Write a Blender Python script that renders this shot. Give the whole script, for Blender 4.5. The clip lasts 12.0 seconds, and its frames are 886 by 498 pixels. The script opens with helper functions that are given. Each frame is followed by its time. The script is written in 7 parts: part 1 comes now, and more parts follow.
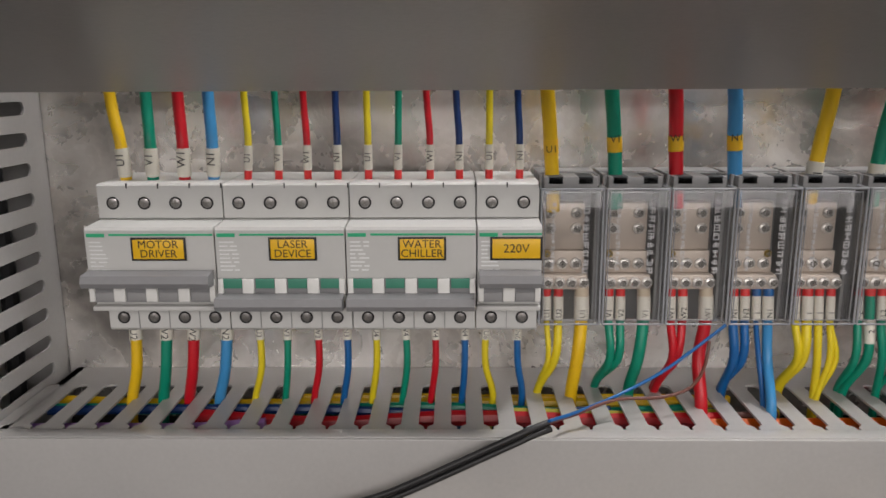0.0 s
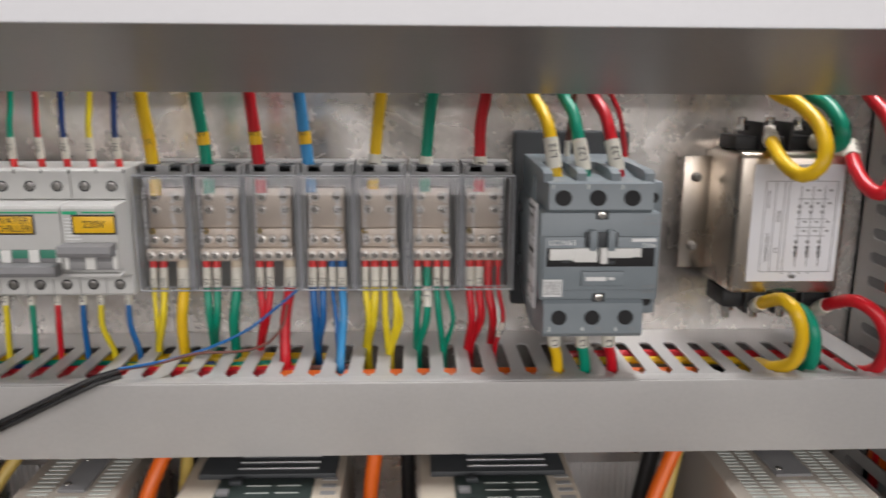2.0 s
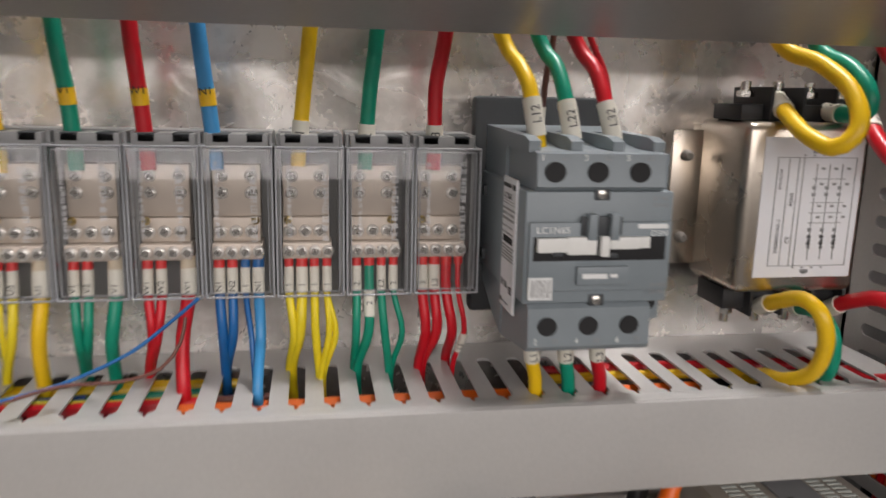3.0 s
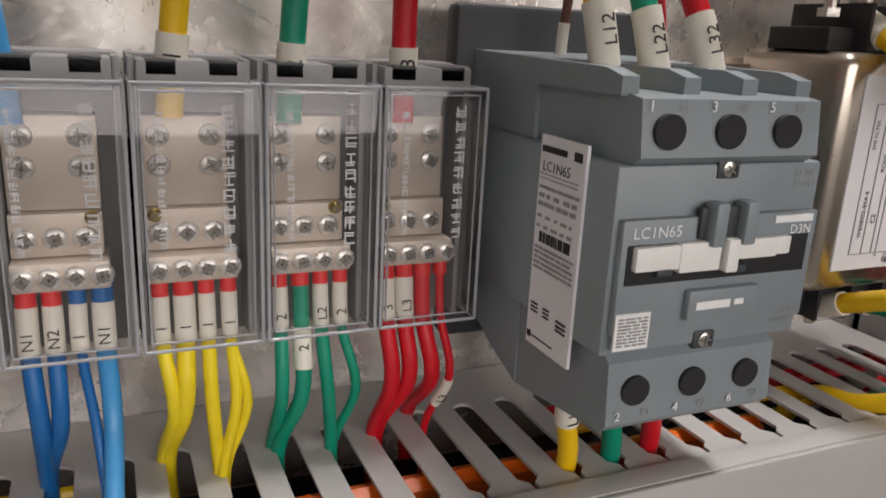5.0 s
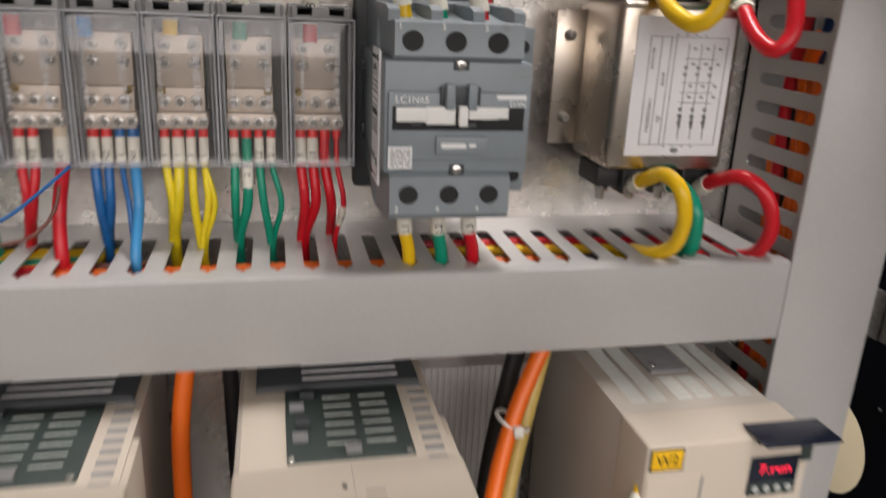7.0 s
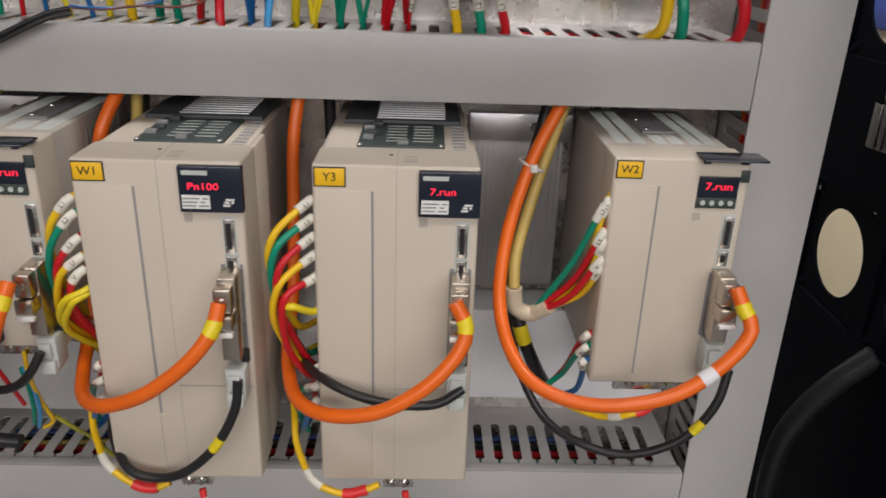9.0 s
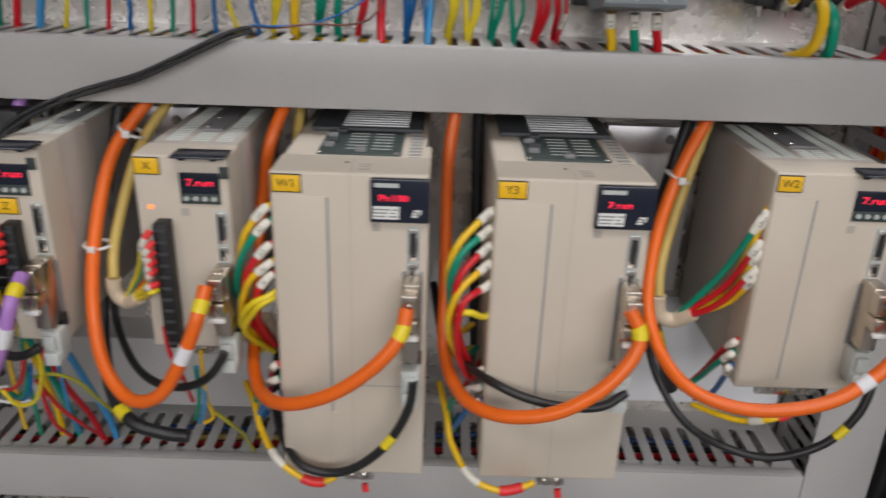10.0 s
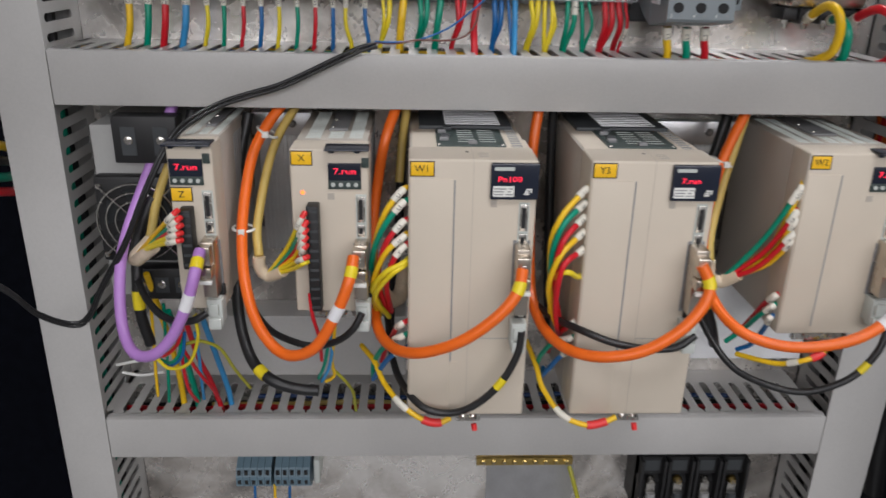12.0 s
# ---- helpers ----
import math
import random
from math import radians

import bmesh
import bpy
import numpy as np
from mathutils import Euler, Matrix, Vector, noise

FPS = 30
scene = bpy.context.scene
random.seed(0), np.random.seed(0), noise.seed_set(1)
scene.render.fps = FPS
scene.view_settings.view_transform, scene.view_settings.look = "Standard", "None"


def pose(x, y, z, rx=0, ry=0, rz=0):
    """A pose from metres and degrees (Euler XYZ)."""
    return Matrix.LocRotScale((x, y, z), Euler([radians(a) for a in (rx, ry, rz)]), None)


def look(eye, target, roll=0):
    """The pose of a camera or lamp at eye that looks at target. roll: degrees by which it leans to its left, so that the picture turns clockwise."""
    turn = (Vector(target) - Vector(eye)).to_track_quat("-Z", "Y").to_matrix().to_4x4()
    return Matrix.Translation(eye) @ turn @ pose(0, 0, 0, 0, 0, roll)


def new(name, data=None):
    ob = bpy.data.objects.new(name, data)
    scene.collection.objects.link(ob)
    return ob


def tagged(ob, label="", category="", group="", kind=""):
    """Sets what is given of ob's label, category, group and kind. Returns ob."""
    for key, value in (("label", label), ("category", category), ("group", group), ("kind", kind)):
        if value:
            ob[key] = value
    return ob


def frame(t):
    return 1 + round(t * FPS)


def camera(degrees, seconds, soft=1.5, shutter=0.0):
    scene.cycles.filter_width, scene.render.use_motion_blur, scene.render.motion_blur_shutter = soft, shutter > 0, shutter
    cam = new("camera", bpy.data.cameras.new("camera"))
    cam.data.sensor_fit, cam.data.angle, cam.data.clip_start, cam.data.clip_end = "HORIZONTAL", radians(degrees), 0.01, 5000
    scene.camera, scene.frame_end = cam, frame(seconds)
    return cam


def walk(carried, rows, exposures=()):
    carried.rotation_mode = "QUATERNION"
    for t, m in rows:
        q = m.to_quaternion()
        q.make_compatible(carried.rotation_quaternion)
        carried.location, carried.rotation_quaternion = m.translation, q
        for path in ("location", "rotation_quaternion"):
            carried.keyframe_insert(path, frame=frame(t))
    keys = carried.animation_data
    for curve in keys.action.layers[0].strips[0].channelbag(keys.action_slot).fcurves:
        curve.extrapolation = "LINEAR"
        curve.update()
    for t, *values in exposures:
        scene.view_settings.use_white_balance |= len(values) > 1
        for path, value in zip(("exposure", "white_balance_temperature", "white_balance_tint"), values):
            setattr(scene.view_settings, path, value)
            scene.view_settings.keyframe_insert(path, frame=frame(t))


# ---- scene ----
cam = camera(59.9, 12.0, soft=1.6, shutter=0.5)
PATH = [
    (0, (0.204, -0.392, 1.49), (0.173, 1.56, 1.057), -0.3),
    (0.5, (0.209, -0.395, 1.498), (0.188, 1.554, 1.05), -0.1),
    (1, (0.283, -0.438, 1.509), (0.309, 1.514, 1.072), 0.3),
    (1.5, (0.359, -0.469, 1.499), (0.417, 1.487, 1.083), 0.4),
    (2, (0.446, -0.481, 1.492), (0.519, 1.472, 1.063), 0.3),
    (2.5, (0.467, -0.462, 1.478), (0.632, 1.487, 1.057), 0.5),
    (3, (0.423, -0.368, 1.459), (0.759, 1.562, 1.054), 1.3),
    (3.2, (0.39, -0.322, 1.459), (0.915, 1.556, 1.014), 2.2),
    (4.8, (0.4, -0.185, 1.444), (1.159, 1.575, 0.875), 2.8),
    (5, (0.398, -0.186, 1.445), (1.181, 1.572, 0.904), 2.9),
    (5.5, (0.401, -0.196, 1.448), (1.173, 1.574, 0.928), 2.7),
    (6, (0.401, -0.224, 1.45), (1.122, 1.571, 0.941), 2.5),
    (6.5, (0.417, -0.283, 1.456), (1.081, 1.531, 0.937), 2.5),
    (7, (0.471, -0.394, 1.446), (0.89, 1.454, 0.807), 2.6),
    (7.5, (0.52, -0.514, 1.4), (0.717, 1.375, 0.774), 1.6),
    (7.7, (0.543, -0.549, 1.406), (0.643, 1.309, 0.671), 1.5),
    (9.3, (0.504, -0.613, 1.364), (0.542, 1.236, 0.604), 2.0),
    (9.5, (0.488, -0.618, 1.37), (0.504, 1.234, 0.614), 1.9),
    (10, (0.408, -0.63, 1.382), (0.418, 1.218, 0.618), 1.9),
    (10.5, (0.327, -0.656, 1.384), (0.319, 1.2, 0.639), 1.6),
    (11, (0.288, -0.672, 1.389), (0.29, 1.183, 0.642), 1.6),
    (11.5, (0.266, -0.708, 1.386), (0.323, 1.155, 0.661), 1.6),
    (12, (0.289, -0.757, 1.393), (0.374, 1.103, 0.664), 1.3),
]
EXPOSURES = [(0, -0.15, 6450, 12), (0.5, -0.15, 6400, 12), (1, -0.02, 6250, 11), (2.5, 0.0, 6450, 12), (5, 0.03, 6600, 13), (6.5, 0.03, 6600, 13), (7.5, -0.05, 6600, 13), (9.5, -0.18, 6250, 11), (12, -0.06, 6050, 10)]
walk(cam, [(t, look(eye, target, roll)) for t, eye, target, roll in PATH], EXPOSURES)


# ---- world, lights, exposure ----
scene.view_settings.exposure = 0.0
world = bpy.data.worlds.new("hall_air")
scene.world = world
world.use_nodes = True
world.node_tree.nodes["Background"].inputs[0].default_value = (0.9, 0.95, 1.0, 1)
world.node_tree.nodes["Background"].inputs[1].default_value = 0.012


def area_lamp(name, eye, target, sx, sy, power, colour):
    data = bpy.data.lights.new(name, "AREA")
    data.shape, data.size, data.size_y, data.energy, data.color = "RECTANGLE", sx, sy, power, colour
    ob = new(name, data)
    ob.matrix_world = look(eye, target)
    return ob


# Unseen broad lamp added for frontal light; no window is built behind it.
area_lamp("front_soft_light", (0.62, -3.3, 2.36), (0.5, 0, 1.5), 5.2, 1.2, 92, (1.0, 0.945, 0.91))
area_lamp("ceiling_light_a", (0.7, -1.15, 3.05), (0.7, -1.15, 0), 1.2, 0.4, 22, (1.0, 0.945, 0.91))
area_lamp("ceiling_light_b", (0.85, 0.055, 3.05), (0.75, 0.055, 0), 0.9, 0.25, 58, (1.0, 0.97, 0.95))
# Unseen fill lamp, added to brighten the cream cabinet seen through the holes.
area_lamp("tool_cabinet_fill_light", (0.5, 1.5, 3.05), (0.7, 1.5, 0), 1.2, 0.4, 34, (1.0, 0.95, 0.9))


# ---- materials ----
def mat(name, colour, rough=0.5, metal=0.0, var=0.12, scale=30.0, bump=0.02, fine=400.0, coat=0.0, spec=0.5):
    m = bpy.data.materials.new(name)
    m.use_nodes = True
    nt = m.node_tree
    p = nt.nodes["Principled BSDF"]
    p.inputs["Metallic"].default_value = metal
    p.inputs["Coat Weight"].default_value = coat
    p.inputs["Specular IOR Level"].default_value = spec
    co = nt.nodes.new("ShaderNodeTexCoord")
    big = nt.nodes.new("ShaderNodeTexNoise")
    big.inputs["Scale"].default_value, big.inputs["Detail"].default_value = scale, 5
    nt.links.new(co.outputs["Object"], big.inputs["Vector"])
    small = nt.nodes.new("ShaderNodeTexNoise")
    small.inputs["Scale"].default_value, small.inputs["Detail"].default_value = fine, 3
    nt.links.new(co.outputs["Object"], small.inputs["Vector"])
    add = nt.nodes.new("ShaderNodeMath")
    add.operation = "MULTIPLY_ADD"
    nt.links.new(small.outputs["Fac"], add.inputs[0])
    add.inputs[1].default_value = 0.35
    nt.links.new(big.outputs["Fac"], add.inputs[2])
    ramp = nt.nodes.new("ShaderNodeValToRGB")
    lo = [c * (1 - var) for c in colour]
    hi = [min(1, c * (1 + var)) for c in colour]
    ramp.color_ramp.elements[0].position, ramp.color_ramp.elements[1].position = 0.45, 0.9
    ramp.color_ramp.elements[0].color, ramp.color_ramp.elements[1].color = (*lo, 1), (*hi, 1)
    nt.links.new(add.outputs[0], ramp.inputs[0])
    nt.links.new(ramp.outputs[0], p.inputs["Base Color"])
    r = nt.nodes.new("ShaderNodeMapRange")
    r.inputs["To Min"].default_value, r.inputs["To Max"].default_value = max(0.03, rough * 0.8), min(1, rough * 1.25)
    nt.links.new(big.outputs["Fac"], r.inputs["Value"])
    nt.links.new(r.outputs[0], p.inputs["Roughness"])
    if bump:
        b = nt.nodes.new("ShaderNodeBump")
        b.inputs["Strength"].default_value, b.inputs["Distance"].default_value = bump, 0.002
        nt.links.new(small.outputs["Fac"], b.inputs["Height"])
        nt.links.new(b.outputs[0], p.inputs["Normal"])
    return m


def galvanised(name):
    m = mat(name, (0.78, 0.75, 0.71), 0.3, 0.72, 0.1, 14, 0.0)
    nt = m.node_tree
    p = nt.nodes["Principled BSDF"]
    co = nt.nodes["Texture Coordinate"]
    v = nt.nodes.new("ShaderNodeTexVoronoi")
    v.inputs["Scale"].default_value = 230
    n = nt.nodes.new("ShaderNodeTexNoise")
    n.inputs["Scale"].default_value, n.inputs["Detail"].default_value, n.inputs["Distortion"].default_value = 22, 6, 1.2
    nt.links.new(co.outputs["Object"], v.inputs["Vector"])
    nt.links.new(co.outputs["Object"], n.inputs["Vector"])
    mix = nt.nodes.new("ShaderNodeMath")
    mix.operation = "MULTIPLY_ADD"
    nt.links.new(v.outputs["Color"], mix.inputs[0])
    mix.inputs[1].default_value = 0.10
    nt.links.new(n.outputs["Fac"], mix.inputs[2])
    r = nt.nodes.new("ShaderNodeMapRange")
    r.inputs["From Min"].default_value, r.inputs["From Max"].default_value = 0.3, 0.85
    r.inputs["To Min"].default_value, r.inputs["To Max"].default_value = 0.17, 0.38
    nt.links.new(mix.outputs[0], r.inputs["Value"])
    nt.links.new(r.outputs[0], p.inputs["Roughness"])
    smudge = nt.nodes.new("ShaderNodeTexNoise")
    smudge.inputs["Scale"].default_value, smudge.inputs["Detail"].default_value, smudge.inputs["Distortion"].default_value = 9, 9, 0.8
    nt.links.new(co.outputs["Object"], smudge.inputs["Vector"])
    tone = nt.nodes.new("ShaderNodeValToRGB")
    for at, c in ((0.34, (0.33, 0.31, 0.29)), (0.47, (0.66, 0.62, 0.575)), (0.58, (0.93, 0.90, 0.86))):
        e = tone.color_ramp.elements.new(at)
        e.color = (*c, 1)
    tone.color_ramp.elements.remove(tone.color_ramp.elements[0])
    tone.color_ramp.elements.remove(tone.color_ramp.elements[-1])
    blend = nt.nodes.new("ShaderNodeMath")
    blend.operation = "MULTIPLY_ADD"
    blend.inputs[1].default_value = 0.05
    nt.links.new(v.outputs["Color"], blend.inputs[0])
    lower = nt.nodes.new("ShaderNodeMath")
    lower.inputs[1].default_value = -0.03
    nt.links.new(smudge.outputs["Fac"], lower.inputs[0])
    nt.links.new(lower.outputs[0], blend.inputs[2])
    nt.links.new(blend.outputs[0], tone.inputs[0])
    nt.links.new(tone.outputs[0], p.inputs["Base Color"])
    b = nt.nodes.new("ShaderNodeBump")
    b.inputs["Strength"].default_value, b.inputs["Distance"].default_value = 0.42, 0.002
    nt.links.new(mix.outputs[0], b.inputs["Height"])
    nt.links.new(b.outputs[0], p.inputs["Normal"])
    return m


def clear(name, tint, gloss=0.35, rough=0.03):
    m = bpy.data.materials.new(name)
    m.use_nodes = True
    nt = m.node_tree
    nt.nodes.clear()
    out = nt.nodes.new("ShaderNodeOutputMaterial")
    tr = nt.nodes.new("ShaderNodeBsdfTransparent")
    tr.inputs[0].default_value = (*tint, 1)
    gl = nt.nodes.new("ShaderNodeBsdfGlossy")
    gl.inputs["Roughness"].default_value = rough
    fr = nt.nodes.new("ShaderNodeFresnel")
    fr.inputs[0].default_value = 1.5
    k = nt.nodes.new("ShaderNodeMath")
    k.operation = "MULTIPLY_ADD"
    k.inputs[1].default_value, k.inputs[2].default_value = 0.7, gloss * 0.1
    nt.links.new(fr.outputs[0], k.inputs[0])
    mx = nt.nodes.new("ShaderNodeMixShader")
    nt.links.new(k.outputs[0], mx.inputs[0])
    nt.links.new(tr.outputs[0], mx.inputs[1])
    nt.links.new(gl.outputs[0], mx.inputs[2])
    nt.links.new(mx.outputs[0], out.inputs[0])
    return m


def glow(name, colour, strength):
    m = bpy.data.materials.new(name)
    m.use_nodes = True
    p = m.node_tree.nodes["Principled BSDF"]
    p.inputs["Base Color"].default_value = (*colour, 1)
    p.inputs["Emission Color"].default_value = (*colour, 1)
    p.inputs["Emission Strength"].default_value = strength
    return m


M_PAINT = mat("grey_duct_paint", (0.455, 0.447, 0.435), 0.32, 0, 0.08, 7, 0.03)
M_PANEL = galvanised("galvanised_sheet")
M_HALL = mat("hall_wall_paint", (0.36, 0.35, 0.335), 0.8, 0, 0.06, 3, 0.02)
M_FLOOR = mat("hall_floor_paint", (0.18, 0.18, 0.18), 0.5, 0, 0.15, 3, 0.02)
M_BLACKSHEET = mat("black_machine_paint", (0.003, 0.0035, 0.006), 0.45, 0, 0.3, 60, 0.02, 400, 0, 0.04)
M_MCB = mat("light_grey_breaker_plastic", (0.57, 0.57, 0.55), 0.45, 0, 0.03, 40, 0.02)
M_MIDGREY = mat("mid_grey_plastic", (0.22, 0.22, 0.225), 0.45, 0, 0.06, 40, 0.02)
M_BLOCKGREY = mat("pale_smoky_plastic", (0.247, 0.247, 0.247), 0.4, 0, 0.06, 40, 0.02)
M_WHITE = mat("white_plastic", (0.78, 0.78, 0.75), 0.45, 0, 0.04, 40, 0.01)
M_SLEEVE = mat("white_marker_sleeve", (0.74, 0.71, 0.62), 0.5, 0, 0.05, 60, 0.01)
M_GREEN = mat("green_print", (0.02, 0.42, 0.2), 0.5, 0, 0.04)
M_TOGGLE = mat("green_toggle_window", (0.05, 0.24, 0.16), 0.5, 0, 0.05)
M_STICKER = mat("yellow_sticker", (0.85, 0.50, 0.012), 0.4, 0, 0.04, 50)
M_INK = mat("black_ink", (0.012, 0.012, 0.012), 0.5, 0, 0.1)
M_PALEINK = mat("pale_grey_ink", (0.78, 0.79, 0.78), 0.5, 0, 0.05)
M_GREYINK = mat("grey_ink", (0.28, 0.28, 0.28), 0.5, 0, 0.05)
M_STEEL = mat("bright_screw_steel", (0.62, 0.60, 0.56), 0.25, 1, 0.15, 200, 0.05)
M_CROSS = mat("screw_slot_shadow", (0.24, 0.225, 0.205), 0.5, 0.5, 0.1)
M_SCREW = mat("pale_zinc_screw", (0.74, 0.71, 0.67), 0.28, 0.55, 0.15, 200, 0.05)
M_DARKSTEEL = mat("dark_recess_steel", (0.3, 0.29, 0.28), 0.35, 1, 0.2, 200, 0.05)
M_NICKEL = mat("nickel_plated_case", (0.56, 0.50, 0.43), 0.27, 1, 0.08, 20, 0.01)
M_BRASS = mat("brass", (0.6, 0.44, 0.15), 0.3, 1, 0.15, 100, 0.03)
# Black for the shade inside holes, put on solid faces that have no cut.
M_HOLE_SHADE = mat("black_hole_shade", (0.012, 0.012, 0.013), 0.7, 0, 0.1)
M_BLACKPL = mat("black_plastic", (0.013, 0.013, 0.014), 0.5, 0, 0.15, 60, 0.03)
M_CONT = mat("slate_grey_contactor_plastic", (0.215, 0.250, 0.270), 0.42, 0, 0.05, 60, 0.04, 900)
M_CONTDARK = mat("dark_slate_plastic", (0.045, 0.05, 0.054), 0.5, 0, 0.06, 60, 0.04, 900)
M_PAPER = mat("white_label_paper", (0.74, 0.74, 0.76), 0.55, 0, 0.03, 30, 0.0)
M_TERM = mat("beige_terminal_metal", (0.60, 0.52, 0.445), 0.42, 0.25, 0.06, 60, 0.03)
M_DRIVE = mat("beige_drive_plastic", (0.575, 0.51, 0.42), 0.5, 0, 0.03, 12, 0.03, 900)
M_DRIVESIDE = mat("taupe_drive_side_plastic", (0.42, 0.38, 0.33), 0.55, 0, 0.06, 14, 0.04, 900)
M_NAVY = mat("navy_display_plastic", (0.014, 0.018, 0.032), 0.2, 0, 0.1, 30, 0.0)
M_PCB = mat("green_grey_vent_board", (0.035, 0.052, 0.048), 0.5, 0, 0.15, 60, 0.03)
M_ALU = mat("aluminium", (0.62, 0.62, 0.63), 0.35, 1, 0.08, 40, 0.03)
# Near-white and non-metal: the shelf's bright reflection is put into its colour.
M_SHELF_LIT = mat("shelf_sheet_painted_lit", (0.86, 0.87, 0.89), 0.3, 0.0, 0.06, 25, 0.02)
# Beam colour darkened for its shaded underside; fascia colour raised for direct light.
M_BEAM_SHADED = mat("grey_beam_paint_shaded", (0.265, 0.250, 0.238), 0.34, 0, 0.16, 7, 0.03)
M_FASCIA_LIT = mat("fascia_paint_lit", (0.74, 0.75, 0.77), 0.4, 0, 0.03, 7, 0.02)
M_SUPPLY = mat("pale_grey_case_paint", (0.38, 0.38, 0.37), 0.45, 0, 0.06, 20, 0.03)
M_RIB = mat("dull_ribbed_aluminium", (0.52, 0.51, 0.50), 0.45, 0.35, 0.1, 30, 0.03)
M_CONN = mat("pale_grey_connector_plastic", (0.52, 0.55, 0.52), 0.45, 0, 0.04, 40)
M_TEALTERM = mat("blue_grey_terminal_plastic", (0.13, 0.2, 0.25), 0.5, 0, 0.08, 60)
M_CLEAR = clear("clear_polycarbonate", (0.95, 0.95, 0.95), 0.15, 0.05)
M_CLEARPRINT = mat("raised_clear_lettering", (0.56, 0.56, 0.57), 0.3, 0, 0.05)
M_CLEARRIM = mat("clear_cover_edge", (0.36, 0.37, 0.39), 0.2, 0, 0.1)
M_SHEATH = mat("milky_cable_sheath", (0.62, 0.52, 0.38), 0.35, 0, 0.12, 80, 0.02)
M_TIE = mat("white_nylon", (0.72, 0.72, 0.68), 0.4, 0, 0.05)
M_LED = glow("red_digit_light", (1.0, 0.02, 0.06), 1.25)
M_LAMP = glow("orange_lamp_light", (1.0, 0.22, 0.04), 1.6)
WIRE = {
    "yellow": mat("yellow_wire_pvc", (0.83, 0.52, 0.008), 0.35, 0, 0.05, 90, 0.02),
    "lemon": mat("lemon_wire_pvc", (0.78, 0.62, 0.015), 0.35, 0, 0.05, 90, 0.02),
    "green": mat("green_wire_pvc", (0.0, 0.26, 0.16), 0.35, 0, 0.05, 90, 0.02),
    "red": mat("red_wire_pvc", (0.58, 0.008, 0.018), 0.35, 0, 0.05, 90, 0.02),
    "ferrule": mat("red_ferrule_nylon", (0.72, 0.03, 0.03), 0.35, 0, 0.05, 90, 0.02),
    "blue": mat("blue_wire_pvc", (0.008, 0.12, 0.36), 0.35, 0, 0.05, 90, 0.02),
    "sky": mat("light_blue_wire_pvc", (0.05, 0.28, 0.58), 0.35, 0, 0.05, 90, 0.02),
    "navy": mat("navy_wire_pvc", (0.006, 0.035, 0.15), 0.35, 0, 0.05, 90, 0.02),
    "orange": mat("orange_cable_pvc", (0.80, 0.14, 0.008), 0.36, 0, 0.05, 60, 0.02),
    "purple": mat("purple_cable_pvc", (0.42, 0.21, 0.56), 0.4, 0, 0.05, 60, 0.02),
    "black": mat("black_cable_pvc", (0.014, 0.014, 0.015), 0.38, 0, 0.15, 60, 0.03),
    "brown": mat("brown_wire_pvc", (0.14, 0.05, 0.035), 0.4, 0, 0.08, 60, 0.02),
    "white": mat("white_wire_pvc", (0.7, 0.7, 0.68), 0.4, 0, 0.05, 60, 0.02),
    "olive": mat("yellow_green_wire_pvc", (0.42, 0.4, 0.03), 0.4, 0, 0.1, 60, 0.02),
    "tan": mat("tan_wire_pvc", (0.52, 0.38, 0.1), 0.4, 0, 0.1, 60, 0.02),
}


# ---- building helpers ----
def origin(ob):
    v = Vector((0, 0, 0))
    while ob:
        v += ob.location
        ob = ob.parent
    return v


def finish(bm, name, material, smooth):
    me = bpy.data.meshes.new(name)
    bmesh.ops.recalc_face_normals(bm, faces=bm.faces)
    if smooth:
        for f in bm.faces:
            f.smooth = True
        for e in bm.edges:
            if len(e.link_faces) == 2 and e.calc_face_angle(0) > 0.7:
                e.smooth = False
    bm.to_mesh(me)
    bm.free()
    me.materials.append(material)
    return me


def part(name, bm, material, parent=None, label="", smooth=True):
    """One mesh, given in world coordinates, under a thing or a part."""
    if parent:
        bm.transform(Matrix.Translation(-origin(parent)))
    ob = new(name, finish(bm, name, material, smooth))
    if parent:
        ob.parent = parent
    if label:
        tagged(ob, label)
    return ob


def thing(name, at, label, category, group="", kind=""):
    ob = new(name)
    ob.empty_display_size = 0.01
    ob.location = at
    return tagged(ob, label, category, group, kind)


def box(x0, x1, y0, y1, z0, z1, bev=0.0, bm=None, seg=2):
    bm = bm or bmesh.new()
    g = bmesh.ops.create_cube(bm, size=1, matrix=Matrix.Translation(((x0 + x1) / 2, (y0 + y1) / 2, (z0 + z1) / 2)) @ Matrix.Diagonal((x1 - x0, y1 - y0, z1 - z0, 1)))
    if bev:
        es = list({e for v in g["verts"] for e in v.link_edges})
        bmesh.ops.bevel(bm, geom=es, offset=bev, segments=seg, affect="EDGES", profile=0.5)
    return bm


def rod(a, b, r, bm=None, n=14, r2=None):
    bm = bm or bmesh.new()
    a, b = Vector(a), Vector(b)
    d = b - a
    m = Matrix.Translation((a + b) / 2) @ d.to_track_quat("Z", "Y").to_matrix().to_4x4()
    bmesh.ops.create_cone(bm, cap_ends=True, segments=n, radius1=r, radius2=r if r2 is None else r2, depth=d.length, matrix=m)
    return bm


def prism(profile, x0, x1, bm=None):
    """A profile of (y, z) points drawn out from x0 to x1."""
    bm = bm or bmesh.new()
    a = [bm.verts.new((x0, y, z)) for y, z in profile]
    b = [bm.verts.new((x1, y, z)) for y, z in profile]
    bm.faces.new(a)
    bm.faces.new(b[::-1])
    for i in range(len(a)):
        j = (i + 1) % len(a)
        bm.faces.new((a[i], a[j], b[j], b[i]))
    return bm


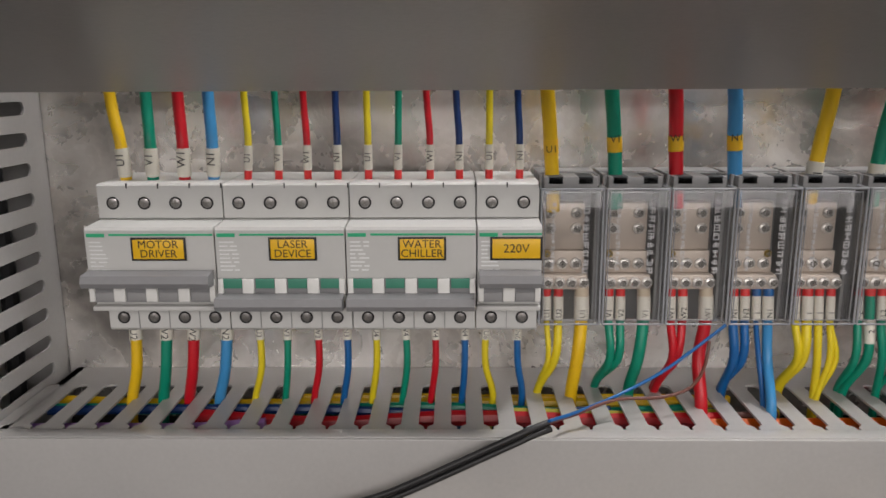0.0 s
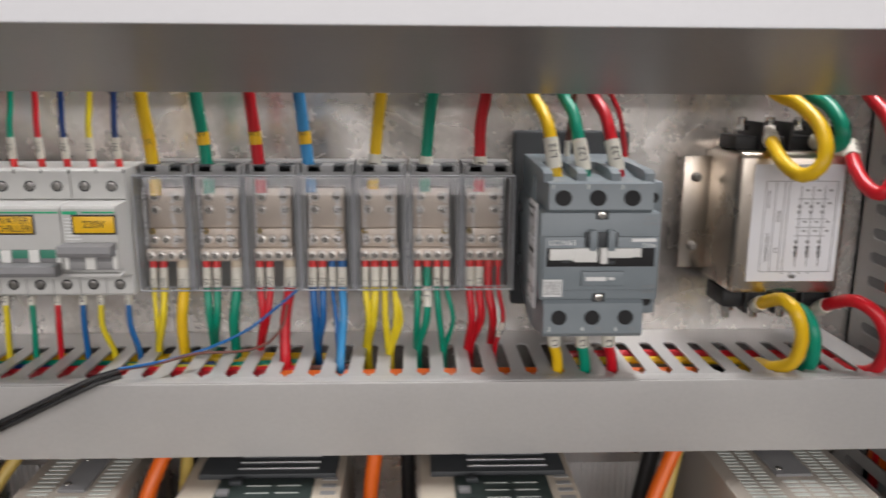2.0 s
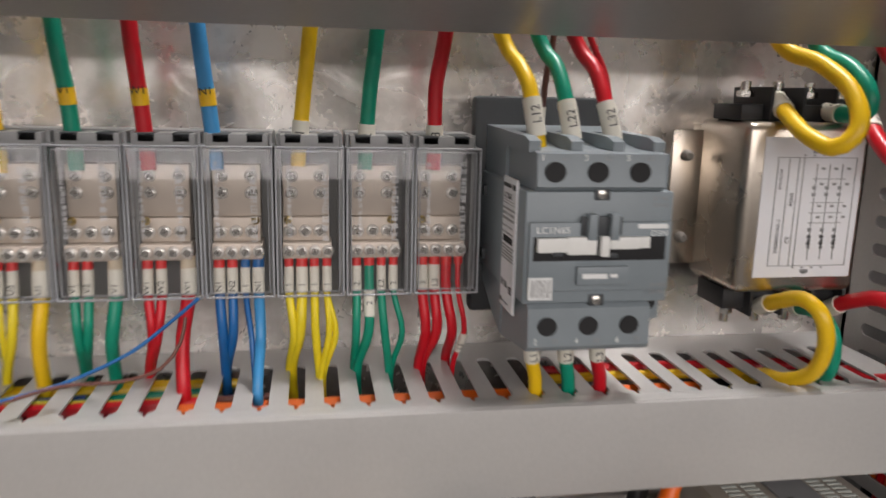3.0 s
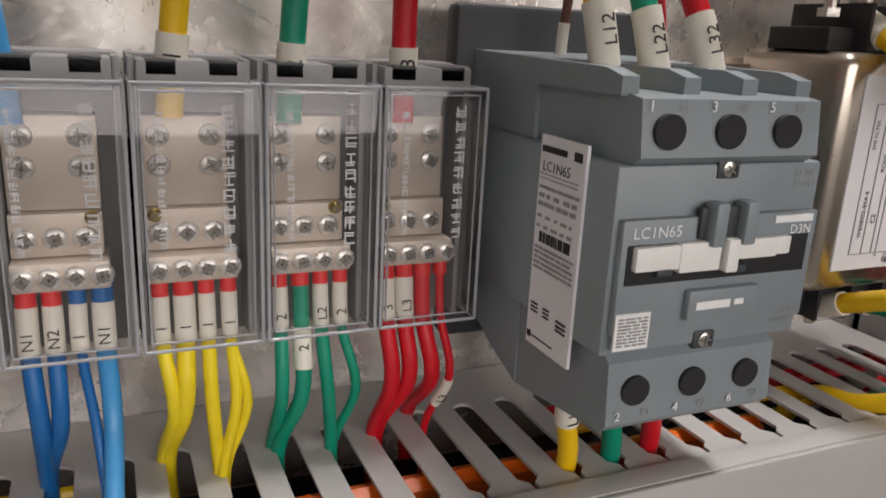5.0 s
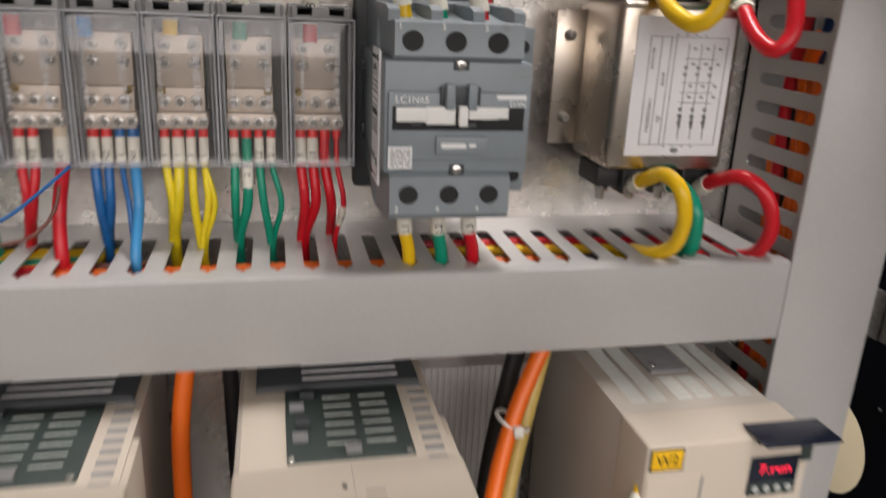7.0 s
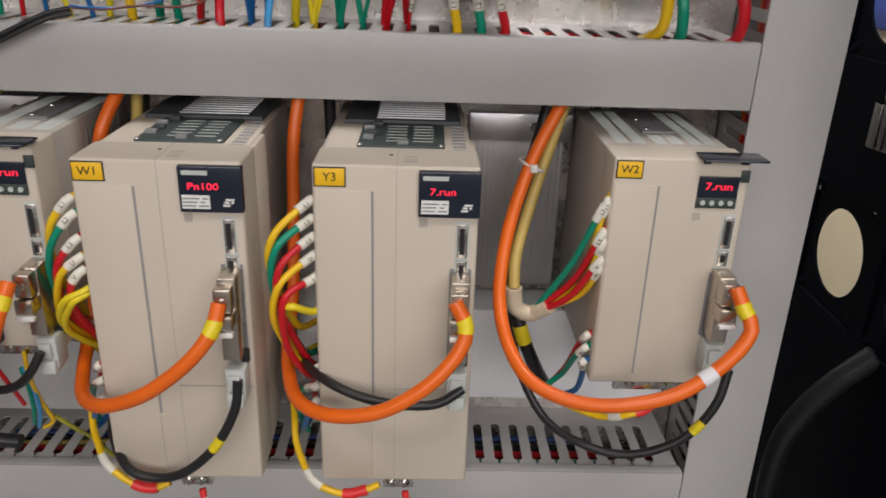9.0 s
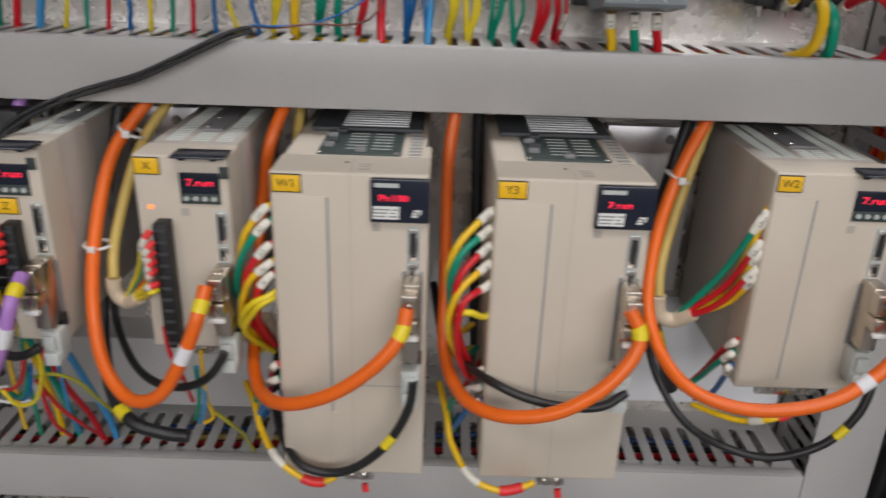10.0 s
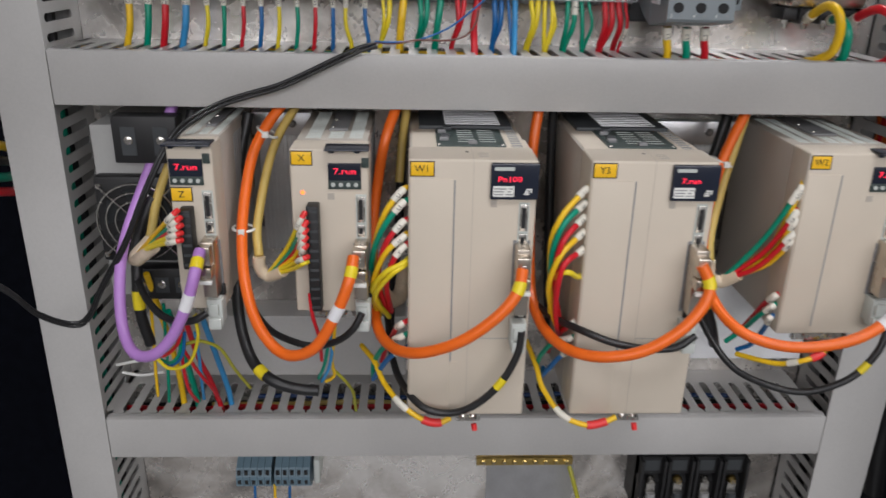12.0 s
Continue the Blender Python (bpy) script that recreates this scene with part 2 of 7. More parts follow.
def curve_through(points, step=0.004):
    pts = [Vector(p) for p in points]
    ext = [pts[0] * 2 - pts[1], *pts, pts[-1] * 2 - pts[-2]]
    out = []
    for i in range(1, len(ext) - 2):
        p0, p1, p2, p3 = ext[i - 1:i + 3]
        n = max(2, int((p2 - p1).length / step))
        for k in range(n):
            t = k / n
            out.append(0.5 * (2 * p1 + (p2 - p0) * t + (2 * p0 - 5 * p1 + 4 * p2 - p3) * t * t + (3 * p1 - p0 - 3 * p2 + p3) * t ** 3))
    out.append(pts[-1])
    return out


def tube_on(line, r, bm=None, n=10, flare=0.0):
    bm = bm or bmesh.new()
    rings = []
    side = None
    for i, p in enumerate(line):
        d = (line[min(i + 1, len(line) - 1)] - line[max(i - 1, 0)]).normalized()
        if side is None:
            side = d.orthogonal().normalized()
        side = (side - d * side.dot(d)).normalized()
        up = d.cross(side)
        rr = r * (1 + flare * math.sin(i * 1.7))
        rings.append([bm.verts.new(p + (side * math.cos(a) + up * math.sin(a)) * rr) for a in (2 * math.pi * k / n for k in range(n))])
    for a, b in zip(rings, rings[1:]):
        for k in range(n):
            bm.faces.new((a[k], a[(k + 1) % n], b[(k + 1) % n], b[k]))
    bm.faces.new(rings[0][::-1])
    bm.faces.new(rings[-1])
    return bm


def tube(points, r, step=0.004, bm=None, n=10):
    return tube_on(curve_through(points, step), r, bm, n)


FONT = {}


def text_mesh(body):
    if body not in FONT:
        c = bpy.data.curves.new("lettering", "FONT")
        c.body, c.align_x, c.align_y, c.size, c.extrude = body, "CENTER", "CENTER", 1.0, 0.01
        c.resolution_u = 3
        ob = new("lettering", c)
        dg = bpy.context.evaluated_depsgraph_get()
        me = bpy.data.meshes.new_from_object(ob.evaluated_get(dg))
        bpy.data.objects.remove(ob)
        FONT[body] = me
    return FONT[body]


def letters(body, size, material, parent, at, rx=90, ry=0, rz=0, squeeze=1.0):
    """Lettering that faces the front (-y) unless turned."""
    me = text_mesh(body).copy()
    me.transform(pose(*at, rx, ry, rz) @ Matrix.Diagonal((size * squeeze, size, size, 1)))
    if parent:
        me.transform(Matrix.Translation(-origin(parent)))
    me.materials.clear()
    me.materials.append(material)
    ob = new("lettering", me)
    ob.parent = parent
    return ob


def oriented_text(body, size, material, parent, at, right, up):
    """Lettering at a place with its own reading direction and up direction."""
    r, u = Vector(right).normalized(), Vector(up).normalized()
    n = r.cross(u)
    m = Matrix(((r.x, u.x, n.x, at[0]), (r.y, u.y, n.y, at[1]), (r.z, u.z, n.z, at[2]), (0, 0, 0, 1)))
    me = text_mesh(body).copy()
    me.transform(Matrix.Translation(-origin(parent)) @ m @ Matrix.Diagonal((size, size, size, 1)))
    me.materials.clear()
    me.materials.append(material)
    ob = new("lettering", me)
    ob.parent = parent
    return ob


def bars(rows, x0, x1, z0, z1, y, material, parent, fill=0.55, seed=1, name="small_print"):
    """Unreadable small print as short bars on a face towards -y."""
    rnd = random.Random(seed)
    bm = bmesh.new()
    h = (z1 - z0) / rows
    for i in range(rows):
        x = x0
        while x < x1 - h:
            w = min(x1 - x, rnd.uniform(1.2, 4.5) * h)
            box(x, x + w, y - 0.0003, y, z0 + i * h + h * (1 - fill) / 2, z0 + i * h + h * (1 + fill) / 2, 0, bm)
            x += w + h * rnd.uniform(0.4, 0.9)
    return part(name, bm, material, parent, "", False)


def slotted(u0, u1, pitch, width, v0, va, vb, v1, place, thick, first, tip=0.0, bm=None):
    """A plate in (u, v) with slots from va to vb, one every pitch along u. place(u, v, w) gives the world point."""
    bm = bm or bmesh.new()
    r = width / 2

    def poly(pts):
        top = [bm.verts.new(place(u, v, 0)) for u, v in pts]
        low = [bm.verts.new(place(u, v, thick)) for u, v in pts]
        bm.faces.new(top)
        bm.faces.new(low[::-1])
        for i in range(len(pts)):
            j = (i + 1) % len(pts)
            bm.faces.new((top[i], top[j], low[j], low[i]))

    arc = [(r * math.sin(a), r * math.cos(a)) for a in (math.pi / 2 * k / 4 for k in range(5))]
    c = first
    edge = u0
    while c + pitch / 2 < u1:
        l, rr = edge, c + pitch / 2
        if tip:
            front = [(-0.0009, va - tip), (-0.0011, va), (-r, va + r * 0.75)]
        else:
            front = [(-du, va + r - dv) for du, dv in arc]
        back = [(-du, vb - r + dv) for du, dv in arc[::-1]]
        poly([(l, v0), (c, v0)] + ([(c, va - tip)] if tip else []) + [(c + a, v) for a, v in front] + [(c + a, v) for a, v in back] + [(c, v1), (l, v1)])
        poly([(rr, v1), (c, v1)] + [(c - a, v) for a, v in back[::-1]] + [(c - a, v) for a, v in front[::-1]] + ([(c, va - tip)] if tip else []) + [(c, v0), (rr, v0)])
        edge = rr
        c += pitch
    poly([(edge, v0), (u1, v0), (u1, v1), (edge, v1)])
    bmesh.ops.remove_doubles(bm, verts=bm.verts[:], dist=1e-5)
    return bm


# ---- the cabinet's structure ----
YP = 0.110            # face of the mounting panel
XL, XR = -0.064, 0.800   # inner walls of the upright ducts
D1, D2 = (1.245, 1.296), (0.836, 0.887)   # bottom and top of the two cross ducts
P = 0.0189            # slot pitch
S0 = 0.0737           # first slot


def structure(name, bm, material, label, category="structure"):
    return tagged(part(name, bm, material, None, "", False), label, category, "", "structure")


structure("wall_back_panel", box(-0.14, 0.90, YP, YP + 0.003, 0.45, 1.80), M_PANEL, "smudged galvanised steel mounting panel behind the devices", "panel")


def cross_duct(name, z0, z1, label):
    bm = slotted(-0.0535, 0.7795, P, 0.0088, 0.0006, 0.017, 0.079, YP - 0.0005, lambda u, v, w: (u, v, z1 - 0.0012 - w), 0.0014, S0 - 7 * P, 0.004)
    box(-0.0535, 0.7795, 0.0006, YP - 0.0005, z0, z0 + 0.0014, 0, bm)
    duct = structure(name, bm, M_PAINT, label, "cable duct")
    cov = box(-0.0550, 0.7810, -0.0020, 0.0004, z0 - 0.001, z1, 0.0007)
    box(-0.0550, 0.7810, 0.0004, 0.0105, z1 - 0.0010, z1 + 0.0004, 0.0004, cov)
    part("cover", cov, M_PAINT, duct)
    return duct


cross_duct("duct_upper", *D1, "grey painted steel cable duct with slotted top and plain cover")
cross_duct("duct_lower", *D2, "grey painted steel cable duct with slotted top below the drives")


def upright_duct(name, inner, outer, lip, label):
    s = 1 if outer > inner else -1
    bm = slotted(0.46, 1.78, P, 0.0085, 0.002, 0.026, 0.090, YP - 0.0005, lambda u, v, w: (inner + s * w, v, u), 0.0014, 0.4715, 0.0)
    box(min(inner, outer), max(inner, outer), YP - 0.004, YP - 0.0005, 0.46, 1.78, 0, bm)
    box(outer - 0.0007, outer + 0.0007, 0.001, YP - 0.0005, 0.46, 1.78, 0, bm)
    ob = structure(name, bm, M_PAINT, label, "cable duct")
    part("cover", box(min(lip, outer), max(lip, outer), -0.0014, 0.0011, 0.46, 1.78, 0.0007), M_PAINT, ob)
    return ob


upright_duct("duct_left", XL, -0.1085, -0.0560, "grey painted steel upright cable duct with slotted inner side")
upright_duct("duct_right", XR, 0.8490, 0.7820, "grey painted steel upright cable duct with slotted inner side, full of orange cable")

# overhanging top beam, sloping underside coloured dark for shade, front sheet pale for light
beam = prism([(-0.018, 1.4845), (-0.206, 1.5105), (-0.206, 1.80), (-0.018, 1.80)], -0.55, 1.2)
beam_ob = structure("beam_top", beam, M_BEAM_SHADED, "grey painted steel top beam, sloping underside darkened for shade, front paled for light", "beam")
part("fascia", box(-0.55, 1.2, -0.2095, -0.2062, 1.5100, 1.80, 0.0010), M_FASCIA_LIT, beam_ob, "front sheet, its colour paled for the light on it")
structure("cabinet_base", box(-0.14, 0.90, -0.02, YP, 0.44, 0.46), M_PAINT, "grey painted steel base plate of the cabinet", "base")
structure("cabinet_roof", box(-0.55, 1.2, -0.206, -0.002, 1.80, 1.81), M_PAINT, "grey painted steel roof plate of the cabinet", "roof")

# black machine housing round the cabinet
bmh = bmesh.new()
box(-1.6, -0.112, 0.30, 0.31, 0.0, 1.80, 0, bmh)
box(0.852, 0.957, 0.50, 0.51, 0.0, 1.80, 0, bmh)
structure("housing_back", bmh, M_BLACKSHEET, "black painted sheet of the machine housing beside the cabinet", "housing")


def holed_sheet(x, y0, y1, z0, z1, holes, r):
    """A black upright sheet across x with round holes at (y, z)."""
    bm = bmesh.new()
    zs = sorted({z0, z1, *[h[1] - 1.35 * r for h in holes], *[h[1] + 1.35 * r for h in holes]})
    ys = sorted({y0, y1, *[h[0] - 1.35 * r for h in holes], *[h[0] + 1.35 * r for h in holes]})
    for ya, yb in zip(ys, ys[1:]):
        for za, zb in zip(zs, zs[1:]):
            c = ((ya + yb) / 2, (za + zb) / 2)
            h = [q for q in holes if abs(q[0] - c[0]) < 1e-4 and abs(q[1] - c[1]) < 1e-4]
            if not h:
                f = bm.faces.new([bm.verts.new((x, y, z)) for y, z in ((ya, za), (yb, za), (yb, zb), (ya, zb))])
                continue
            n = 32
            inn, out = [], []
            for k in range(n):
                a = 2 * math.pi * k / n
                d = max(abs(math.cos(a)), abs(math.sin(a)))
                inn.append(bm.verts.new((x, c[0] + r * math.cos(a), c[1] + r * math.sin(a))))
                out.append(bm.verts.new((x, c[0] + (yb - ya) / 2 * math.cos(a) / d, c[1] + (zb - za) / 2 * math.sin(a) / d)))
            for k in range(n):
                j = (k + 1) % n
                bm.faces.new((inn[k], inn[j], out[j], out[k]))
    bmesh.ops.remove_doubles(bm, verts=bm.verts[:], dist=1e-5)
    bmesh.ops.solidify(bm, geom=bm.faces[:], thickness=0.003)
    return bm


structure("housing_side", holed_sheet(0.955, -0.22, 0.5, 0.0, 1.8, [(0.125, 1.072), (0.125, 1.330), (-0.015, 1.072)], 0.0465), M_BLACKSHEET, "black painted side sheet with large round holes", "housing")

# small bright screws scattered over the black side sheet
sheet = bpy.data.objects["housing_side"]
for y, z in ((0.20, 1.135), (0.075, 1.135), (0.20, 1.010), (0.060, 1.020), (0.045, 1.120), (0.19, 1.44), (0.045, 0.965), (0.16, 0.90)):
    part("rivet", rod((0.9548, y, z), (0.9525, y, z), 0.0026, n=10), M_STEEL, sheet)

# the hall round the machine
structure("floor", box(-3.2, 4.2, -3.6, 2.2, -0.02, 0.0), M_FLOOR, "grey painted hall floor", "floor")
structure("ceiling", box(-3.2, 4.2, -3.6, 2.2, 3.2, 3.22), M_HALL, "pale hall ceiling", "ceiling")
structure("wall_hall_back", box(-3.2, 4.2, 2.2, 2.25, 0, 3.2), M_HALL, "pale hall wall", "wall")
structure("wall_hall_front", box(-3.2, 4.2, -3.65, -3.6, 0, 3.2), M_HALL, "pale hall wall", "wall")
structure("wall_hall_left", box(-3.25, -3.2, -3.6, 2.2, 0, 3.2), M_HALL, "pale hall wall", "wall")
structure("wall_hall_right", box(4.2, 4.25, -3.6, 2.2, 0, 3.2), M_HALL, "pale hall wall", "wall")


# ---- devices on the upper rail ----
def screw(at, r, parent, material=None, depth=0.002, name="screw", axis=(0, -1, 0)):
    a = Vector(at)
    d = Vector(axis)
    bm = rod(a, a + d * depth * 0.6, r, n=14, r2=r * 0.92)
    rod(a + d * depth * 0.6, a + d * depth, r * 0.92, bm, 14, r * 0.55)
    side = d.orthogonal().normalized()
    up = d.cross(side)
    ob = part(name, bm, material or M_STEEL, parent)
    cross = bmesh.new()
    ang = random.uniform(0, 1.5)
    for k in range(2):
        v = (side * math.cos(ang + k * math.pi / 2) + up * math.sin(ang + k * math.pi / 2)) * r * 0.7
        w = d.cross(v).normalized() * r * 0.10
        q = a + d * (depth + 0.0002)
        cross.faces.new([cross.verts.new(q + s) for s in (v + w, v - w, -v - w, -v + w)])
    part("cross_slot", cross, M_CROSS, ob, "", False)
    return ob


def screw_at(at, r, parent):
    """A bright domed head with a dark recess round its cross."""
    head = screw(at, r, parent, M_SCREW)
    x, y, z = at
    part("recess", rod((x, y - 0.0019, z), (x, y - 0.00212, z), r * 0.55, n=12), M_STEEL, head)
    return head


def din_rail(x0, x1, z, y):
    bm = prism([(y, z - 0.0175), (y - 0.001, z - 0.0175), (y - 0.001, z - 0.0125), (YP - 0.0005, z - 0.0125), (YP - 0.0005, z + 0.0125), (y - 0.001, z + 0.0125), (y - 0.001, z + 0.0175), (y, z + 0.0175), (y, z + 0.0135), (YP - 0.002, z + 0.0115), (YP - 0.002, z - 0.0115), (y, z - 0.0135)], x0, x1)
    return tagged(part("din_rail", bm, M_STEEL, None, "", False), "zinc-plated steel mounting rail behind the breakers", "rail", "", "structure")


din_rail(-0.02, 0.60, 1.388, 0.096)


def breaker(x, poles, title, on):
    w = 0.018 * poles
    b = thing("circuit_breaker", (x, 0.07, 1.343), "light grey %d-pole breaker, %s, yellow %s sticker" % (poles, "switched on" if on else "switched off", title.lower()), "circuit breaker", "row of circuit breakers")
    g = 0.0004
    x0, x1 = x + g, x + w - g
    prof = [(0.094, 1.3455), (0.0405, 1.3455), (0.039, 1.347), (0.039, 1.3585), (0.041, 1.3600), (0.0255, 1.3630), (0.0255, 1.3690), (0.0195, 1.3695), (0.0190, 1.4095), (0.0200, 1.4110), (0.041, 1.4120), (0.039, 1.4130), (0.039, 1.4315), (0.0405, 1.4325), (0.094, 1.4325)]
    part("body", prism(prof, x0, x1), M_MCB, b, "", False)
    for i in range(poles):
        c = x + 0.009 + 0.018 * i
        for z in (1.4215, 1.3535):
            # Black disc on the face paints the dark of the screw hole.
            part("screw_recess", rod((c, 0.0387, z), (c, 0.0405, z), 0.0037, n=18), M_HOLE_SHADE, b)
            screw((c, 0.0386, z), 0.0029, b, M_DARKSTEEL, 0.0006)
        part("terminal_slit", box(c + 0.0082, c + 0.0088, 0.0385, 0.0395, 1.430, 1.4328), M_HOLE_SHADE, b, "", False)
        if i:
            part("pole_seam", box(c - 0.0092, c - 0.0088, 0.0384, 0.0395, 1.347, 1.3575), M_GREYINK, b, "", False)
    # toggle bar and white window frames
    part("green_stripe", box(x0 + 0.0135, x1 - 0.0004, 0.0186, 0.0192, 1.4065, 1.4076), M_GREEN, b, "", False)
    part("logo_bar", box(x0 + 0.001, x0 + 0.011, 0.0186, 0.0192, 1.4058, 1.4078), M_GREEN, b, "", False)
    bars(8, x0 + 0.002, x0 + 0.0125, 1.386, 1.404, 0.0192, M_PALEINK, b, 0.35, int(x * 1e4) + 3)
    zt = 1.3705 if on else 1.3835
    slot = box(x0 + 0.001, x1 - 0.001, 0.0180, 0.0192, 1.3690, 1.3825, 0)
    part("toggle_slot", slot, M_MIDGREY, b, "", False)
    for i in range(poles):
        c = x + 0.009 + 0.018 * i
        part("toggle_window", box(c - 0.0052, c + 0.0052, 0.0172, 0.0182, 1.3770 if on else 1.3700, 1.3825 if on else 1.3745, 0.0002), M_TOGGLE if on else M_GREYINK, b)
        if i:
            part("window_bridge", box(c - 0.0125, c - 0.0060, 0.0165, 0.0185, 1.3695, 1.3826, 0.0004), M_WHITE, b)
    for e in (x0 + 0.0005, x1 - 0.0035):
        part("window_bridge", box(e, e + 0.003, 0.0165, 0.0185, 1.3695, 1.3826, 0.0004), M_WHITE, b)
    bar = prism([(0.0175, zt - 0.0045), (0.0075, zt - 0.0038), (0.0060, zt - 0.001), (0.0075, zt + 0.0030), (0.0175, zt + 0.0040)], x0 + 0.0008, x1 - 0.0008)
    part("toggle_bar", bar, M_MIDGREY, b, "", False)
    part("lower_ledge", box(x0, x1, 0.0200, 0.0262, 1.3632, 1.3658, 0.0005), M_MCB, b)
    # sticker
    cx = x + (0.041 if poles == 4 and title[0] == "M" else 0.0430 if title[0] == "L" else 0.0420 if title[0] == "W" else 0.0215)
    sw, sh = 0.0305, 0.0132
    if title[0] in "L":
        sw = 0.0265
    if title[0] == "W":
        sw = 0.0265
    if title[0] == "2":
        sw = 0.0285
    st = part("sticker_border", box(cx - sw / 2, cx + sw / 2, 0.0181, 0.0188, 1.3925, 1.3925 + sh, 0.0003), M_INK, b)
    part("sticker", box(cx - sw / 2 + 0.0012, cx + sw / 2 - 0.0012, 0.0178, 0.0184, 1.3937, 1.3913 + sh, 0.0002), M_STICKER, st)
    words = title.split()
    for k, wd in enumerate(words):
        zz = 1.3991 + (0.0026 if len(words) > 1 and k == 0 else -0.0026 if len(words) > 1 else 0)
        letters(wd, 0.0062 if len(words) > 1 else 0.0068, M_INK, st, (cx, 0.0177, zz))
    return b


breaker(0.0, 4, "MOTOR DRIVER", False)
breaker(0.072, 4, "LASER DEVICE", True)
breaker(0.144, 4, "WATER CHILLER", True)
breaker(0.216, 2, "220V", False)


def distribution_block(x, brass_right):
    w = 0.0362
    d = thing("distribution_block", (x, 0.1, 1.343), "distribution terminal block with clear hinged cover and rows of bright screws", "terminal block", "row of distribution blocks")
    x0, x1 = x + 0.0006, x + w
    part("base", box(x0, x1, 0.076, 0.097, 1.3405, 1.4345, 0.0008), M_BLOCKGREY, d)
    part("side_wall", box(x0, x0 + 0.0022, 0.062, 0.077, 1.343, 1.434, 0.0005), M_BLOCKGREY, d)
    part("side_wall", box(x1 - 0.0022, x1, 0.062, 0.077, 1.343, 1.434, 0.0005), M_BLOCKGREY, d)
    top = box(x0 + 0.0022, x1 - 0.0022, 0.056, 0.077, 1.4255, 1.4335, 0.0005)
    part("top_ledge", top, M_BLOCKGREY, d)
    for na, nb in ((x0 + 0.0045, x0 + 0.0135), (x1 - 0.0135, x1 - 0.0045)):
        # Dark box on the ledge, coloured as the shade of a notch.
        part("wire_notch", box(na, nb, 0.0560, 0.0720, 1.4290, 1.4338, 0.0004), M_CONTDARK, d)
    c = x + w / 2 - 0.002
    part("terminal_body", box(c - 0.0128, c + 0.0128, 0.066, 0.0765, 1.388, 1.4165, 0.0006), M_TERM, d)
    part("terminal_step", box(c - 0.0128, c + 0.0128, 0.0625, 0.0765, 1.3745, 1.3878, 0.0006), M_TERM, d)
    part("terminal_row", box(c - 0.0130, c + 0.0140, 0.0560, 0.0765, 1.3655, 1.3742, 0.0006), M_TERM, d)
    for dx in (-0.0078, 0.0078):
        for z in (1.4105, 1.4010):
            screw_at((c + dx, 0.066, z), 0.0036, d)
    screw((c + (0.0100 if brass_right else -0.0100), 0.0625, 1.3862), 0.0023, d, M_BRASS)
    for k in range(3):
        screw_at((c - 0.0088 + 0.0082 * k, 0.0625, 1.3800), 0.0037, d)
    for k in range(4):
        screw_at((c - 0.0098 + 0.0072 * k, 0.0560, 1.3698), 0.0035, d)
    # clear cover: five thin walls with rounded edges
    cv = box(x0, x1, 0.0465, 0.0478, 1.3465, 1.4275, 0.0006)
    box(x0, x0 + 0.0012, 0.0478, 0.076, 1.3465, 1.4275, 0, cv)
    box(x1 - 0.0012, x1, 0.0478, 0.076, 1.3465, 1.4275, 0, cv)
    box(x0 + 0.0012, x1 - 0.0012, 0.0478, 0.072, 1.4262, 1.4275, 0, cv)
    cover = part("cover", cv, M_CLEAR, d, "clear polycarbonate cover")
    cover.visible_shadow = False
    rim = bmesh.new()
    for a, b in (((x0, 1.3465), (x1, 1.3465)), ((x0, 1.4275), (x1, 1.4275)), ((x0, 1.3465), (x0, 1.4275)), ((x1, 1.3465), (x1, 1.4275))):
        rod((a[0], 0.0470, a[1]), (b[0], 0.0470, b[1]), 0.0006, rim, 6)
    part("cover_rim", rim, M_CLEARRIM, cover)
    lip = bmesh.new()
    for a, b in (((x0 + 0.0022, 1.3487), (x1 - 0.0022, 1.3487)), ((x0 + 0.0022, 1.4253), (x1 - 0.0022, 1.4253)), ((x0 + 0.0022, 1.3487), (x0 + 0.0022, 1.4253)), ((x1 - 0.0022, 1.3487), (x1 - 0.0022, 1.4253))):
        rod((a[0], 0.0482, a[1]), (b[0], 0.0482, b[1]), 0.00035, lip, 6)
    part("inner_rim", lip, M_CLEARRIM, cover)
    for xe in (x0, x1):
        part("cover_edge", rod((xe, 0.0470, 1.4275), (xe, 0.0740, 1.4275), 0.0005, n=6), M_CLEARRIM, cover)
        part("cover_edge", rod((xe, 0.0470, 1.3465), (xe, 0.0740, 1.3465), 0.0005, n=6), M_CLEARRIM, cover)
    # raised lettering that cannot be read: each mark a few thin strokes
    rnd = random.Random(int(x * 1e4))
    for col, zt, n, s in ((c + 0.0105, 1.4225, 9, 0.0042), (c - 0.0085, 1.4200, 13, 0.0026)):
        for i in range(n):
            z = zt - i * s * 1.22
            t = s * 0.055
            bm = bmesh.new()
            cuts = sorted(rnd.sample((0.08, 0.3, 0.5, 0.72, 0.92), 3))
            for q in cuts:
                box(col - s * rnd.uniform(0.25, 0.48), col + s * rnd.uniform(0.25, 0.48), 0.0461, 0.0466, z - s * q - t, z - s * q + t, 0, bm)
            for q in rnd.sample((-0.35, 0.0, 0.33), rnd.choice((1, 2))):
                box(col + s * q - t, col + s * q + t, 0.0459, 0.0466, z - s * rnd.uniform(0.75, 1.0), z - s * rnd.uniform(0.0, 0.2), 0, bm)
            part("raised_mark", bm, M_CLEARPRINT, cover, "", False)
    return d


BLOCK_X = [0.2535 + 0.0376 * k for k in range(7)]
for k, bx in enumerate(BLOCK_X):
    distribution_block(bx, k in (3, 5))


